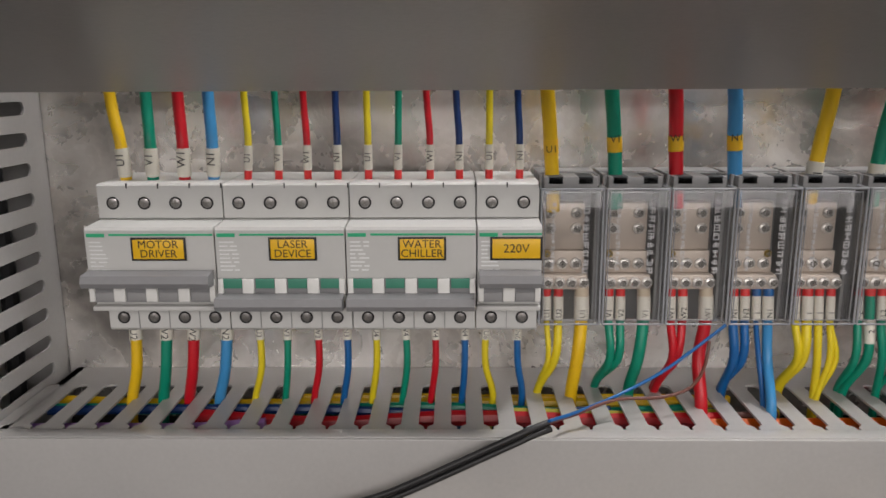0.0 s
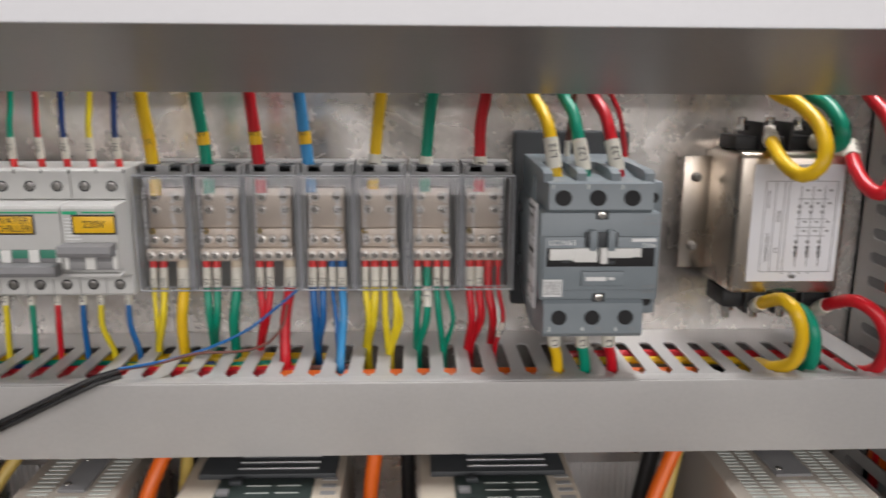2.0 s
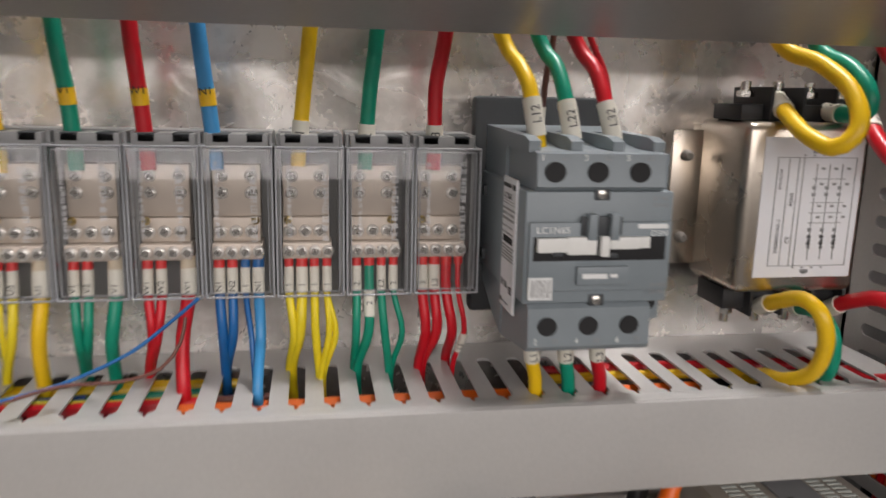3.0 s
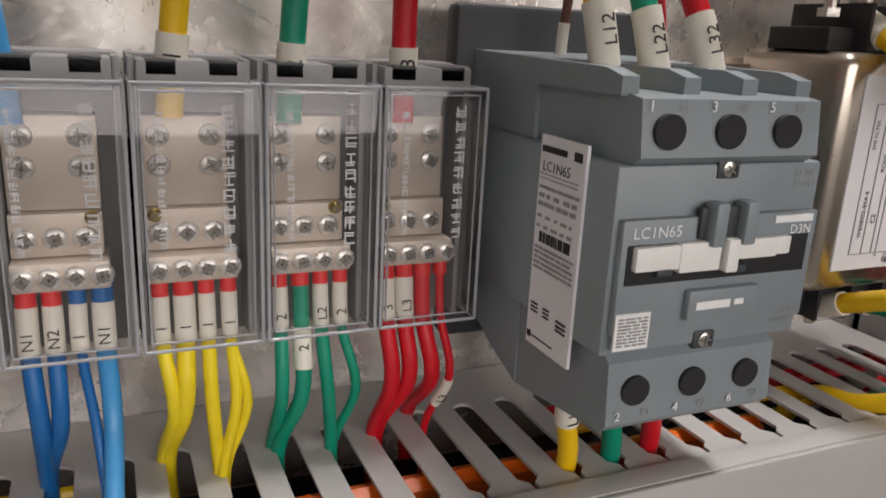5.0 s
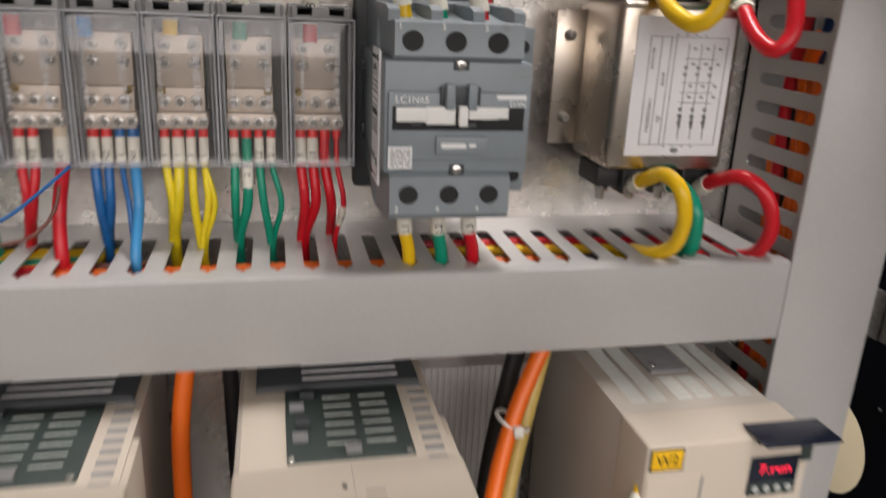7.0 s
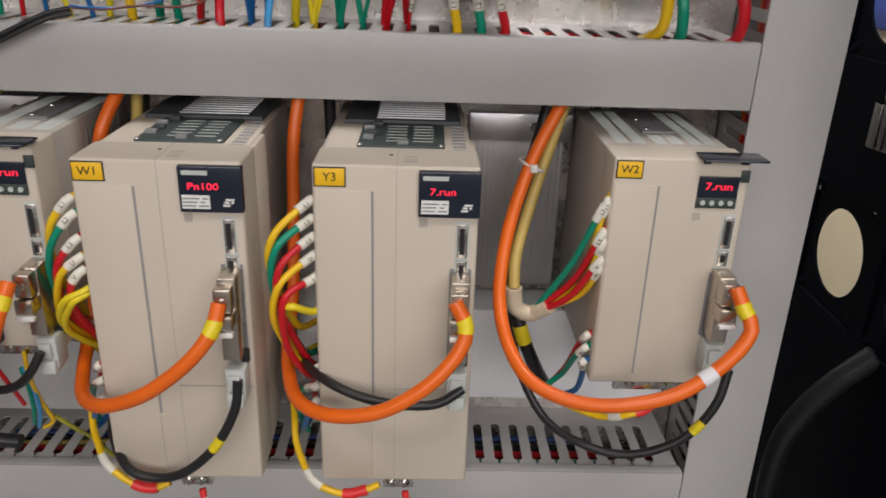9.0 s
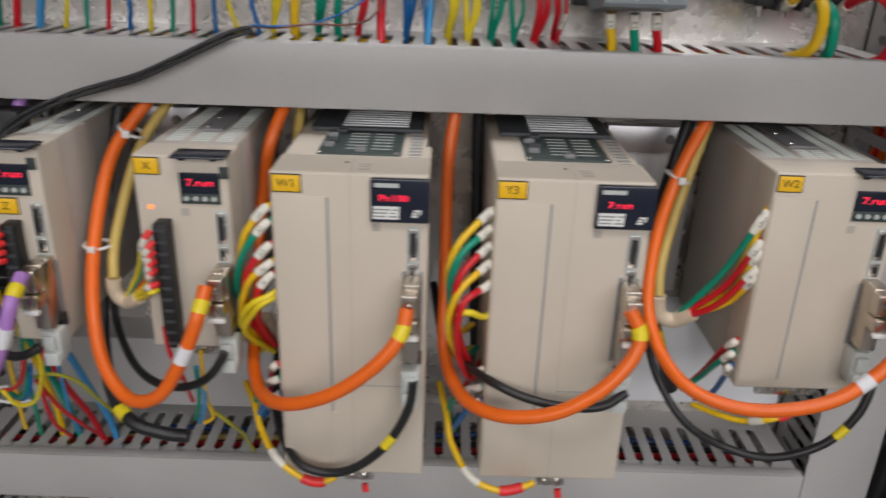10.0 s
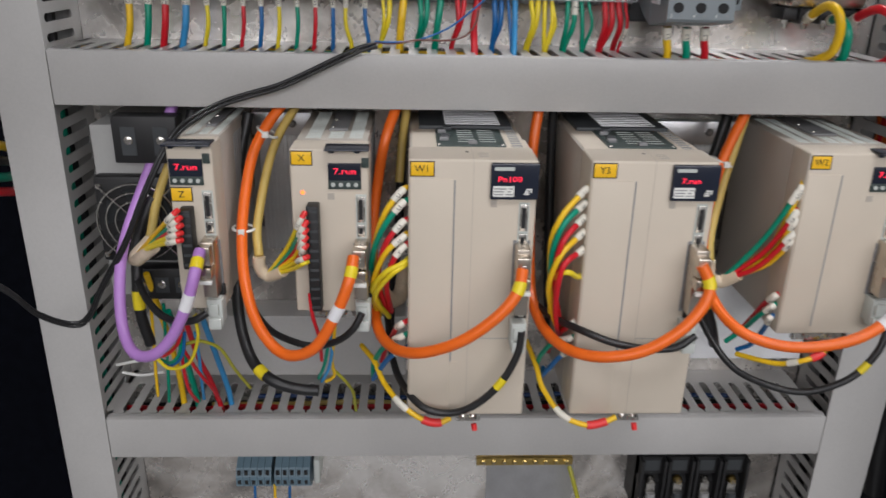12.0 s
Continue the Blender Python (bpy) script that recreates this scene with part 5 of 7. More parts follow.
breaker_wire('lemon', 0.002, 'U1', [(0.0810, 0.0600, 1.4240), (0.0840, 0.0560, 1.4559), (0.0815, 0.0620, 1.4795), (0.0785, 0.0700, 1.5400), (0.0785, 0.0800, 1.6200)])
breaker_wire('green', 0.002, 'V1', [(0.0996, 0.0600, 1.4240), (0.1014, 0.0560, 1.4560), (0.0992, 0.0620, 1.4797), (0.0966, 0.0700, 1.5400), (0.0966, 0.0800, 1.6200)])
breaker_wire('red', 0.002, 'W1', [(0.1171, 0.0600, 1.4240), (0.1181, 0.0560, 1.4562), (0.1159, 0.0620, 1.4798), (0.1133, 0.0700, 1.5400), (0.1133, 0.0800, 1.6200)])
breaker_wire('navy', 0.002, 'N1', [(0.1349, 0.0600, 1.4240), (0.1358, 0.0560, 1.4564), (0.1346, 0.0620, 1.4800), (0.1331, 0.0700, 1.5400), (0.1331, 0.0800, 1.6200)])
breaker_wire('lemon', 0.002, 'U1', [(0.1530, 0.0600, 1.4240), (0.1537, 0.0560, 1.4565), (0.1528, 0.0620, 1.4801), (0.1517, 0.0700, 1.5400), (0.1517, 0.0800, 1.6200)])
breaker_wire('green', 0.002, 'V1', [(0.1704, 0.0600, 1.4240), (0.1713, 0.0560, 1.4567), (0.1714, 0.0620, 1.4803), (0.1715, 0.0700, 1.5400), (0.1715, 0.0800, 1.6200)])
breaker_wire('red', 0.002, 'W1', [(0.1895, 0.0600, 1.4240), (0.1896, 0.0560, 1.4569), (0.1877, 0.0620, 1.4804), (0.1854, 0.0700, 1.5400), (0.1854, 0.0800, 1.6200)])
breaker_wire('navy', 0.002, 'N1', [(0.2068, 0.0600, 1.4240), (0.2065, 0.0560, 1.4570), (0.2049, 0.0620, 1.4806), (0.2029, 0.0700, 1.5400), (0.2029, 0.0800, 1.6200)])
breaker_wire('lemon', 0.002, 'U1', [(0.2242, 0.0600, 1.4240), (0.2240, 0.0560, 1.4572), (0.2243, 0.0620, 1.4807), (0.2247, 0.0700, 1.5400), (0.2247, 0.0800, 1.6200)])
breaker_wire('navy', 0.002, 'N1', [(0.2421, 0.0600, 1.4240), (0.2415, 0.0560, 1.4574), (0.2405, 0.0620, 1.4809), (0.2393, 0.0700, 1.5400), (0.2393, 0.0800, 1.6200)])
breaker_tail('yellow', 0.0034, 'U2', [(0.0082, 0.0560, 1.3500), (0.0075, 0.0530, 1.3166), (0.0002, 0.0580, 1.2921), (-0.0028, 0.0620, 1.2680)])
breaker_tail('green', 0.0034, 'V2', [(0.0277, 0.0560, 1.3500), (0.0257, 0.0530, 1.3169), (0.0202, 0.0580, 1.2924), (0.0172, 0.0620, 1.2680)])
breaker_tail('red', 0.0034, 'W2', [(0.0446, 0.0560, 1.3500), (0.0424, 0.0530, 1.3172), (0.0366, 0.0580, 1.2927), (0.0336, 0.0620, 1.2680)])
breaker_tail('sky', 0.0034, 'N2', [(0.0650, 0.0560, 1.3500), (0.0626, 0.0530, 1.3175), (0.0558, 0.0580, 1.2930), (0.0528, 0.0620, 1.2680)])
breaker_tail('lemon', 0.0021, 'U3', [(0.0840, 0.0560, 1.3500), (0.0849, 0.0530, 1.3179), (0.0783, 0.0580, 1.2934), (0.0753, 0.0620, 1.2680)])
breaker_tail('green', 0.0021, 'V3', [(0.1015, 0.0560, 1.3500), (0.1011, 0.0530, 1.3181), (0.0974, 0.0580, 1.2938), (0.0944, 0.0620, 1.2680)])
breaker_tail('red', 0.0021, 'W3', [(0.1201, 0.0560, 1.3500), (0.1205, 0.0530, 1.3185), (0.1155, 0.0580, 1.2941), (0.1125, 0.0620, 1.2680)])
breaker_tail('blue', 0.0021, 'N3', [(0.1376, 0.0560, 1.3500), (0.1384, 0.0530, 1.3188), (0.1342, 0.0580, 1.2944), (0.1312, 0.0620, 1.2680)])
breaker_tail('lemon', 0.0021, 'U4', [(0.1557, 0.0560, 1.3500), (0.1560, 0.0530, 1.3191), (0.1522, 0.0580, 1.2948), (0.1492, 0.0620, 1.2680)])
breaker_tail('green', 0.0021, 'V4', [(0.1735, 0.0560, 1.3500), (0.1746, 0.0530, 1.3194), (0.1712, 0.0580, 1.2951), (0.1682, 0.0620, 1.2680)])
breaker_tail('red', 0.0021, 'W4', [(0.1919, 0.0560, 1.3500), (0.1921, 0.0530, 1.3197), (0.1891, 0.0580, 1.2954), (0.1861, 0.0620, 1.2680)])
breaker_tail('blue', 0.0021, 'N4', [(0.2099, 0.0560, 1.3500), (0.2099, 0.0530, 1.3199), (0.2084, 0.0580, 1.2957), (0.2054, 0.0620, 1.2680)])
breaker_tail('lemon', 0.0021, 'U6', [(0.2234, 0.0560, 1.3500), (0.2224, 0.0530, 1.3202), (0.2277, 0.0580, 1.2961), (0.2247, 0.0620, 1.2680)])
breaker_tail('blue', 0.0021, 'N6', [(0.2418, 0.0560, 1.3500), (0.2423, 0.0530, 1.3205), (0.2458, 0.0580, 1.2964), (0.2428, 0.0620, 1.2680)])
# wires over the distribution blocks
block_wire('yellow', 0.0042, 'U1', True, [(0.2630, 0.0660, 1.4113), (0.2624, 0.0670, 1.4276), (0.2605, 0.0660, 1.4547), (0.2582, 0.0640, 1.4793), (0.2536, 0.0680, 1.5293), (0.2490, 0.0720, 1.5793)])
block_wire('green', 0.0042, 'V1', True, [(0.3005, 0.0660, 1.4128), (0.3000, 0.0670, 1.4280), (0.2981, 0.0660, 1.4550), (0.2954, 0.0640, 1.4796), (0.2901, 0.0680, 1.5296), (0.2847, 0.0720, 1.5796)])
block_wire('red', 0.0042, 'W1', True, [(0.3369, 0.0660, 1.4132), (0.3362, 0.0670, 1.4284), (0.3342, 0.0660, 1.4554), (0.3322, 0.0640, 1.4799), (0.3281, 0.0680, 1.5299), (0.3240, 0.0720, 1.5799)])
block_wire('sky', 0.0042, 'N1', True, [(0.3721, 0.0660, 1.4136), (0.3711, 0.0670, 1.4288), (0.3686, 0.0660, 1.4557), (0.3663, 0.0640, 1.4802), (0.3615, 0.0680, 1.5302), (0.3567, 0.0720, 1.5802)])
block_wire('yellow', 0.0042, '1', False, [(0.4159, 0.0660, 1.4157), (0.4170, 0.0670, 1.4300), (0.4197, 0.0660, 1.4561), (0.4228, 0.0640, 1.4833), (0.4284, 0.0680, 1.5333), (0.4341, 0.0720, 1.5833)])
block_wire('green', 0.0042, '2', False, [(0.4527, 0.0660, 1.4141), (0.4536, 0.0670, 1.4281), (0.4555, 0.0660, 1.4563), (0.4587, 0.0640, 1.4837), (0.4645, 0.0680, 1.5337), (0.4704, 0.0720, 1.5837)])
block_wire('red', 0.0042, '3', False, [(0.4917, 0.0660, 1.4141), (0.4924, 0.0670, 1.4301), (0.4924, 0.0660, 1.4603), (0.4962, 0.0640, 1.4841), (0.5040, 0.0680, 1.5341), (0.5118, 0.0720, 1.5841)])
# tails under the distribution blocks: slot, colour, start along the row, radius, end
block_tail('lemon', 0.0017, 'r', 'U1', [(0.2598, 0.0600, 1.3670), (0.2598, 0.0570, 1.3450), (0.2609, 0.0540, 1.3220), (0.2564, 0.0691, 1.2960), (0.2574, 0.0721, 1.2660)])
block_tail('lemon', 0.0026, 'r', 'U2', [(0.2668, 0.0600, 1.3670), (0.2668, 0.0570, 1.3450), (0.2651, 0.0540, 1.3220), (0.2563, 0.0670, 1.2960), (0.2573, 0.0700, 1.2660)])
block_tail('yellow', 0.004, 's', 'U1', [(0.2808, 0.0600, 1.3670), (0.2808, 0.0570, 1.3450), (0.2786, 0.0540, 1.3220), (0.2768, 0.0617, 1.2960), (0.2778, 0.0647, 1.2660)])
block_tail('green', 0.0026, 'r', 'V1', [(0.2974, 0.0600, 1.3670), (0.2974, 0.0570, 1.3450), (0.2986, 0.0540, 1.3220), (0.2942, 0.0761, 1.2960), (0.2952, 0.0791, 1.2660)])
block_tail('green', 0.0026, 'r', 'V2', [(0.3044, 0.0600, 1.3670), (0.3044, 0.0570, 1.3450), (0.3034, 0.0540, 1.3220), (0.2953, 0.0793, 1.2960), (0.2963, 0.0823, 1.2660)])
block_tail('green', 0.0036, 's', 'V1', [(0.3184, 0.0600, 1.3670), (0.3184, 0.0570, 1.3450), (0.3156, 0.0540, 1.3220), (0.3134, 0.0655, 1.2960), (0.3144, 0.0685, 1.2660)])
block_tail('red', 0.0026, 'r', 'W1', [(0.3350, 0.0600, 1.3670), (0.3350, 0.0570, 1.3450), (0.3366, 0.0540, 1.3220), (0.3307, 0.0685, 1.2960), (0.3317, 0.0715, 1.2660)])
block_tail('red', 0.0026, 'r', 'W2', [(0.3420, 0.0600, 1.3670), (0.3420, 0.0570, 1.3450), (0.3389, 0.0540, 1.3220), (0.3310, 0.0727, 1.2960), (0.3320, 0.0757, 1.2660)])
block_tail('red', 0.0038, 's', 'W1', [(0.3560, 0.0600, 1.3670), (0.3560, 0.0570, 1.3450), (0.3524, 0.0540, 1.3220), (0.3531, 0.0449, 1.2960), (0.3541, 0.0479, 1.2660)])
block_tail('blue', 0.0028, 'r', 'N1', [(0.3726, 0.0600, 1.3670), (0.3726, 0.0570, 1.3450), (0.3739, 0.0540, 1.3220), (0.3731, 0.0680, 1.2960), (0.3741, 0.0710, 1.2660)])
block_tail('blue', 0.0026, 'r', 'N2', [(0.3796, 0.0600, 1.3670), (0.3796, 0.0570, 1.3450), (0.3792, 0.0540, 1.3220), (0.3735, 0.0711, 1.2960), (0.3745, 0.0741, 1.2660)])
block_tail('blue', 0.0016, 'b', '1', [(0.3866, 0.0600, 1.3670), (0.3866, 0.0570, 1.3450), (0.3891, 0.0540, 1.3220), (0.3911, 0.0473, 1.2960), (0.3921, 0.0503, 1.2660)])
block_tail('sky', 0.003, 'b', 'N1', [(0.3936, 0.0600, 1.3670), (0.3936, 0.0570, 1.3450), (0.3942, 0.0540, 1.3220), (0.3928, 0.0385, 1.2960), (0.3938, 0.0415, 1.2660)])
block_tail('lemon', 0.0024, 'r', '1', [(0.4102, 0.0600, 1.3670), (0.4102, 0.0570, 1.3450), (0.4126, 0.0540, 1.3220), (0.4090, 0.0721, 1.2960), (0.4100, 0.0751, 1.2660)])
block_tail('lemon', 0.003, 'r', '1', [(0.4172, 0.0600, 1.3670), (0.4172, 0.0570, 1.3450), (0.4156, 0.0540, 1.3220), (0.4106, 0.0720, 1.2960), (0.4116, 0.0750, 1.2660)])
block_tail('lemon', 0.0024, 'r', '1', [(0.4242, 0.0600, 1.3670), (0.4242, 0.0570, 1.3450), (0.4245, 0.0540, 1.3220), (0.4265, 0.0583, 1.2960), (0.4275, 0.0613, 1.2660)])
block_tail('lemon', 0.002, 'r', '1', [(0.4312, 0.0600, 1.3670), (0.4312, 0.0570, 1.3450), (0.4321, 0.0540, 1.3220), (0.4274, 0.0561, 1.2960), (0.4284, 0.0591, 1.2660)])
block_tail('lemon', 0.0017, 'r', '', [(0.4312, 0.0600, 1.3670), (0.4312, 0.0570, 1.3450), (0.4359, 0.0540, 1.3220), (0.4288, 0.0581, 1.2960), (0.4298, 0.0611, 1.2660)])
block_tail('green', 0.0024, 'r', '2', [(0.4478, 0.0600, 1.3670), (0.4478, 0.0570, 1.3450), (0.4473, 0.0540, 1.3220), (0.4469, 0.0698, 1.2960), (0.4479, 0.0728, 1.2660)])
block_tail('green', 0.0028, 'r', '2', [(0.4548, 0.0600, 1.3670), (0.4548, 0.0570, 1.3450), (0.4543, 0.0540, 1.3220), (0.4485, 0.0664, 1.2960), (0.4495, 0.0694, 1.2660)], 0.0210)
block_tail('green', 0.0024, 'r', 'L2', [(0.4618, 0.0600, 1.3670), (0.4618, 0.0570, 1.3450), (0.4636, 0.0540, 1.3220), (0.4669, 0.0620, 1.2960), (0.4679, 0.0650, 1.2660)])
block_tail('green', 0.0018, 'r', '2', [(0.4688, 0.0600, 1.3670), (0.4688, 0.0570, 1.3450), (0.4737, 0.0540, 1.3220), (0.4685, 0.0641, 1.2960), (0.4695, 0.0671, 1.2660)])
block_tail('red', 0.003, 'r', '3', [(0.4854, 0.0600, 1.3670), (0.4854, 0.0570, 1.3450), (0.4873, 0.0540, 1.3220), (0.4853, 0.0674, 1.2960), (0.4863, 0.0704, 1.2660)])
block_tail('red', 0.003, 'r', 'L3', [(0.4924, 0.0600, 1.3670), (0.4924, 0.0570, 1.3450), (0.4937, 0.0540, 1.3220), (0.4875, 0.0694, 1.2960), (0.4885, 0.0724, 1.2660)])
block_tail('red', 0.003, 'r', '', [(0.4994, 0.0600, 1.3670), (0.4994, 0.0570, 1.3450), (0.5029, 0.0540, 1.3220), (0.5040, 0.0796, 1.2960), (0.5050, 0.0826, 1.2660)])
block_tail('red', 0.0016, 'r', 'L3', [(0.5064, 0.0600, 1.3670), (0.5064, 0.0570, 1.3450), (0.5102, 0.0540, 1.3220), (0.5060, 0.0661, 1.2960), (0.5070, 0.0691, 1.2660)], 0.0480)
# wires at the contactor
lug_wire('power_wire', 'yellow', 0.004, (0.008, 0.027), 'L12', [(0.5378, 0.0120, 1.4296), (0.5354, 0.0130, 1.4432), (0.5329, 0.0180, 1.4614), (0.5299, 0.0280, 1.4726), (0.5249, 0.0400, 1.4836), (0.5103, 0.0510, 1.5236), (0.4957, 0.0621, 1.5636)])
lug_wire('power_wire', 'green', 0.004, (0.006, 0.026), 'L22', [(0.5567, 0.0120, 1.4296), (0.5551, 0.0130, 1.4381), (0.5518, 0.0180, 1.4581), (0.5496, 0.0280, 1.4728), (0.5449, 0.0400, 1.4839), (0.5312, 0.0511, 1.5239), (0.5175, 0.0621, 1.5639)])
lug_wire('power_wire', 'red', 0.004, (0.006, 0.026), 'L32', [(0.5786, 0.0120, 1.4296), (0.5770, 0.0130, 1.4382), (0.5738, 0.0180, 1.4549), (0.5710, 0.0280, 1.4713), (0.5651, 0.0400, 1.4841), (0.5493, 0.0505, 1.5241), (0.5335, 0.0609, 1.5641)])
lug_wire('control_wire', 'red', 0.0018, (0.0, 0.004), '', [(0.5953, 0.0600, 1.4358), (0.5938, 0.0600, 1.4491), (0.5892, 0.0600, 1.4695), (0.5828, 0.0620, 1.4836), (0.5624, 0.0673, 1.5288), (0.5419, 0.0726, 1.5740)])
lug_wire('control_wire', 'brown', 0.0018, (0.004, 0.016), '', [(0.5550, 0.0680, 1.4347), (0.5553, 0.0680, 1.4481), (0.5561, 0.0660, 1.4670), (0.5586, 0.0660, 1.4832), (0.5660, 0.0700, 1.5326), (0.5734, 0.0740, 1.5821)])
lug_wire('power_wire', 'yellow', 0.0038, (0.0, 0.012), 'L1', [(0.5410, 0.0200, 1.3252), (0.5424, 0.0220, 1.3133), (0.5456, 0.0240, 1.2970), (0.5456, 0.0300, 1.2590)])
lug_wire('power_wire', 'green', 0.0038, (0.0, 0.012), 'L2', [(0.5606, 0.0200, 1.3247), (0.5618, 0.0220, 1.3128), (0.5649, 0.0240, 1.2957), (0.5649, 0.0300, 1.2590)])
lug_wire('power_wire', 'red', 0.0038, (0.0, 0.012), 'L3', [(0.5788, 0.0200, 1.3251), (0.5803, 0.0220, 1.3123), (0.5844, 0.0260, 1.2959), (0.5844, 0.0320, 1.2590)])
# wires at the mains filter
lug_wire('filter_wire', 'yellow', 0.0048, (0.0, 0.014), 'L1', [(0.6922, 0.0520, 1.4576), (0.6890, 0.0333, 1.4490), (0.6879, 0.0142, 1.4398), (0.6928, -0.0019, 1.4339), (0.6998, -0.0080, 1.4399), (0.7036, -0.0059, 1.4512), (0.7038, 0.0062, 1.4658), (0.6987, 0.0253, 1.4782), (0.6890, 0.0480, 1.4892), (0.6727, 0.0606, 1.5297), (0.6557, 0.0732, 1.5707)])
lug_wire('filter_wire', 'green', 0.0048, (0.0, 0.012), 'L2', [(0.7262, 0.0520, 1.4514), (0.7269, 0.0295, 1.4501), (0.7269, 0.0174, 1.4543), (0.7258, 0.0194, 1.4653), (0.7238, 0.0335, 1.4771), (0.7180, 0.0560, 1.4892), (0.7086, 0.0687, 1.5297), (0.6985, 0.0815, 1.5707)])
lug_wire('filter_wire', 'red', 0.0048, (0.0, 0.016), 'L3', [(0.7500, 0.0480, 1.4495), (0.7432, 0.0299, 1.4383), (0.7420, 0.0121, 1.4265), (0.7461, 0.0007, 1.4218), (0.7530, -0.0013, 1.4301), (0.7570, 0.0061, 1.4487), (0.7597, 0.0239, 1.4691), (0.7557, 0.0480, 1.4895), (0.7495, 0.0596, 1.5300), (0.7441, 0.0713, 1.5711)])
lug_wire('filter_wire', 'yellow', 0.0046, (0.002, 0.014), "L1'", [(0.6941, 0.0500, 1.3323), (0.6928, 0.0285, 1.3420), (0.6939, 0.0088, 1.3487), (0.6978, -0.0034, 1.3428), (0.7029, -0.0034, 1.3256), (0.7040, 0.0068, 1.3051), (0.6984, 0.0245, 1.2944), (0.6963, 0.0460, 1.2892), (0.6836, 0.0540, 1.2735)])
lug_wire('filter_wire', 'green', 0.0046, (0.0, 0.006), '', [(0.7192, 0.0500, 1.3321), (0.7179, 0.0264, 1.3350), (0.7202, 0.0140, 1.3230), (0.7233, 0.0184, 1.3009), (0.7256, 0.0380, 1.2849), (0.7249, 0.0440, 1.2635)])
lug_wire('filter_wire', 'red', 0.0046, (0.002, 0.014), '', [(0.7403, 0.0500, 1.3294), (0.7410, 0.0305, 1.3399), (0.7470, 0.0128, 1.3462), (0.7571, 0.0026, 1.3382), (0.7643, 0.0006, 1.3191), (0.7656, 0.0108, 1.2988), (0.7617, 0.0265, 1.2902), (0.7606, 0.0500, 1.2874), (0.7479, 0.0560, 1.2735)])
# round cables of the drives
round_cable('thick orange encoder cable looping under the slim X drive', 'orange', 0.0053, (('white', 0.85, 0.885), ('yellow', 0.952, 0.974)), [(0.1620, 0.0200, 1.2468), (0.1425, 0.0000, 1.2194), (0.1324, -0.0200, 1.1929), (0.1265, -0.0500, 1.1391), (0.1319, -0.0800, 1.0929), (0.1485, -0.1100, 1.0602), (0.1741, -0.1300, 1.0426), (0.2026, -0.1420, 1.0549), (0.2237, -0.1420, 1.0897), (0.2360, -0.1380, 1.1211), (0.2388, -0.1250, 1.1372)])
round_cable('thick purple encoder cable looping under the Z drive', 'purple', 0.0052, (('white', 0.855, 0.895), ('yellow', 0.952, 0.974)), [(0.0526, 0.0200, 1.2451), (0.0387, 0.0000, 1.2039), (0.0233, -0.0200, 1.1632), (0.0159, -0.0600, 1.1247), (0.0185, -0.0900, 1.0967), (0.0233, -0.1100, 1.0600), (0.0382, -0.1300, 1.0439), (0.0587, -0.1400, 1.0471), (0.0781, -0.1420, 1.0662), (0.0940, -0.1420, 1.0981), (0.1035, -0.1380, 1.1284), (0.1038, -0.1200, 1.1397)])
round_cable('thick orange encoder cable looping across the W1 drive', 'orange', 0.0053, (('yellow', 0.952, 0.974),), [(0.2758, 0.0200, 1.2469), (0.2632, 0.0000, 1.2123), (0.2555, 0.0000, 1.1695), (0.2511, -0.0100, 1.1286), (0.2512, -0.0400, 1.0677), (0.2578, -0.0800, 1.0435), (0.2743, -0.1200, 1.0434), (0.2995, -0.1450, 1.0524), (0.3340, -0.1580, 1.0710), (0.3649, -0.1600, 1.0961), (0.3822, -0.1550, 1.1178), (0.3865, -0.1450, 1.1344)])
round_cable('thick orange encoder cable looping across the Y3 drive', 'orange', 0.0053, (('yellow', 0.952, 0.974),), [(0.4196, 0.0200, 1.2483), (0.4140, 0.0100, 1.2034), (0.4135, 0.0000, 1.1465), (0.4138, -0.0200, 1.0863), (0.4137, -0.0500, 1.0606), (0.4200, -0.0900, 1.0488), (0.4341, -0.1300, 1.0489), (0.4607, -0.1520, 1.0522), (0.4962, -0.1620, 1.0635), (0.5276, -0.1620, 1.0847), (0.5478, -0.1550, 1.1070), (0.5519, -0.1500, 1.1229), (0.5440, -0.1450, 1.1393)])
round_cable('thick orange encoder cable looping under the W2 drive', 'orange', 0.0054, (('white', 0.82, 0.845), ('yellow', 0.952, 0.974)), [(0.6343, 0.0200, 1.2430), (0.6142, 0.0050, 1.2068), (0.5993, -0.0100, 1.1698), (0.5885, -0.0300, 1.1325), (0.5847, -0.0500, 1.0960), (0.5904, -0.0800, 1.0713), (0.6056, -0.1100, 1.0570), (0.6352, -0.1280, 1.0513), (0.6699, -0.1380, 1.0553), (0.7093, -0.1380, 1.0664), (0.7436, -0.1320, 1.0913), (0.7585, -0.1250, 1.1119), (0.7539, -0.1180, 1.1240), (0.7486, -0.1100, 1.1379)])
round_cable('black motor cable with yellow tag beside the X drive', 'black', 0.0058, (('yellow', 0.8, 0.835),), [(0.1194, 0.0500, 1.2283), (0.1078, 0.0300, 1.1668), (0.1069, 0.0000, 1.0914), (0.1114, -0.0300, 1.0344), (0.1278, -0.0600, 0.9978), (0.1521, -0.0800, 0.9841), (0.1775, -0.0800, 0.9746), (0.1972, -0.0800, 0.9728)])
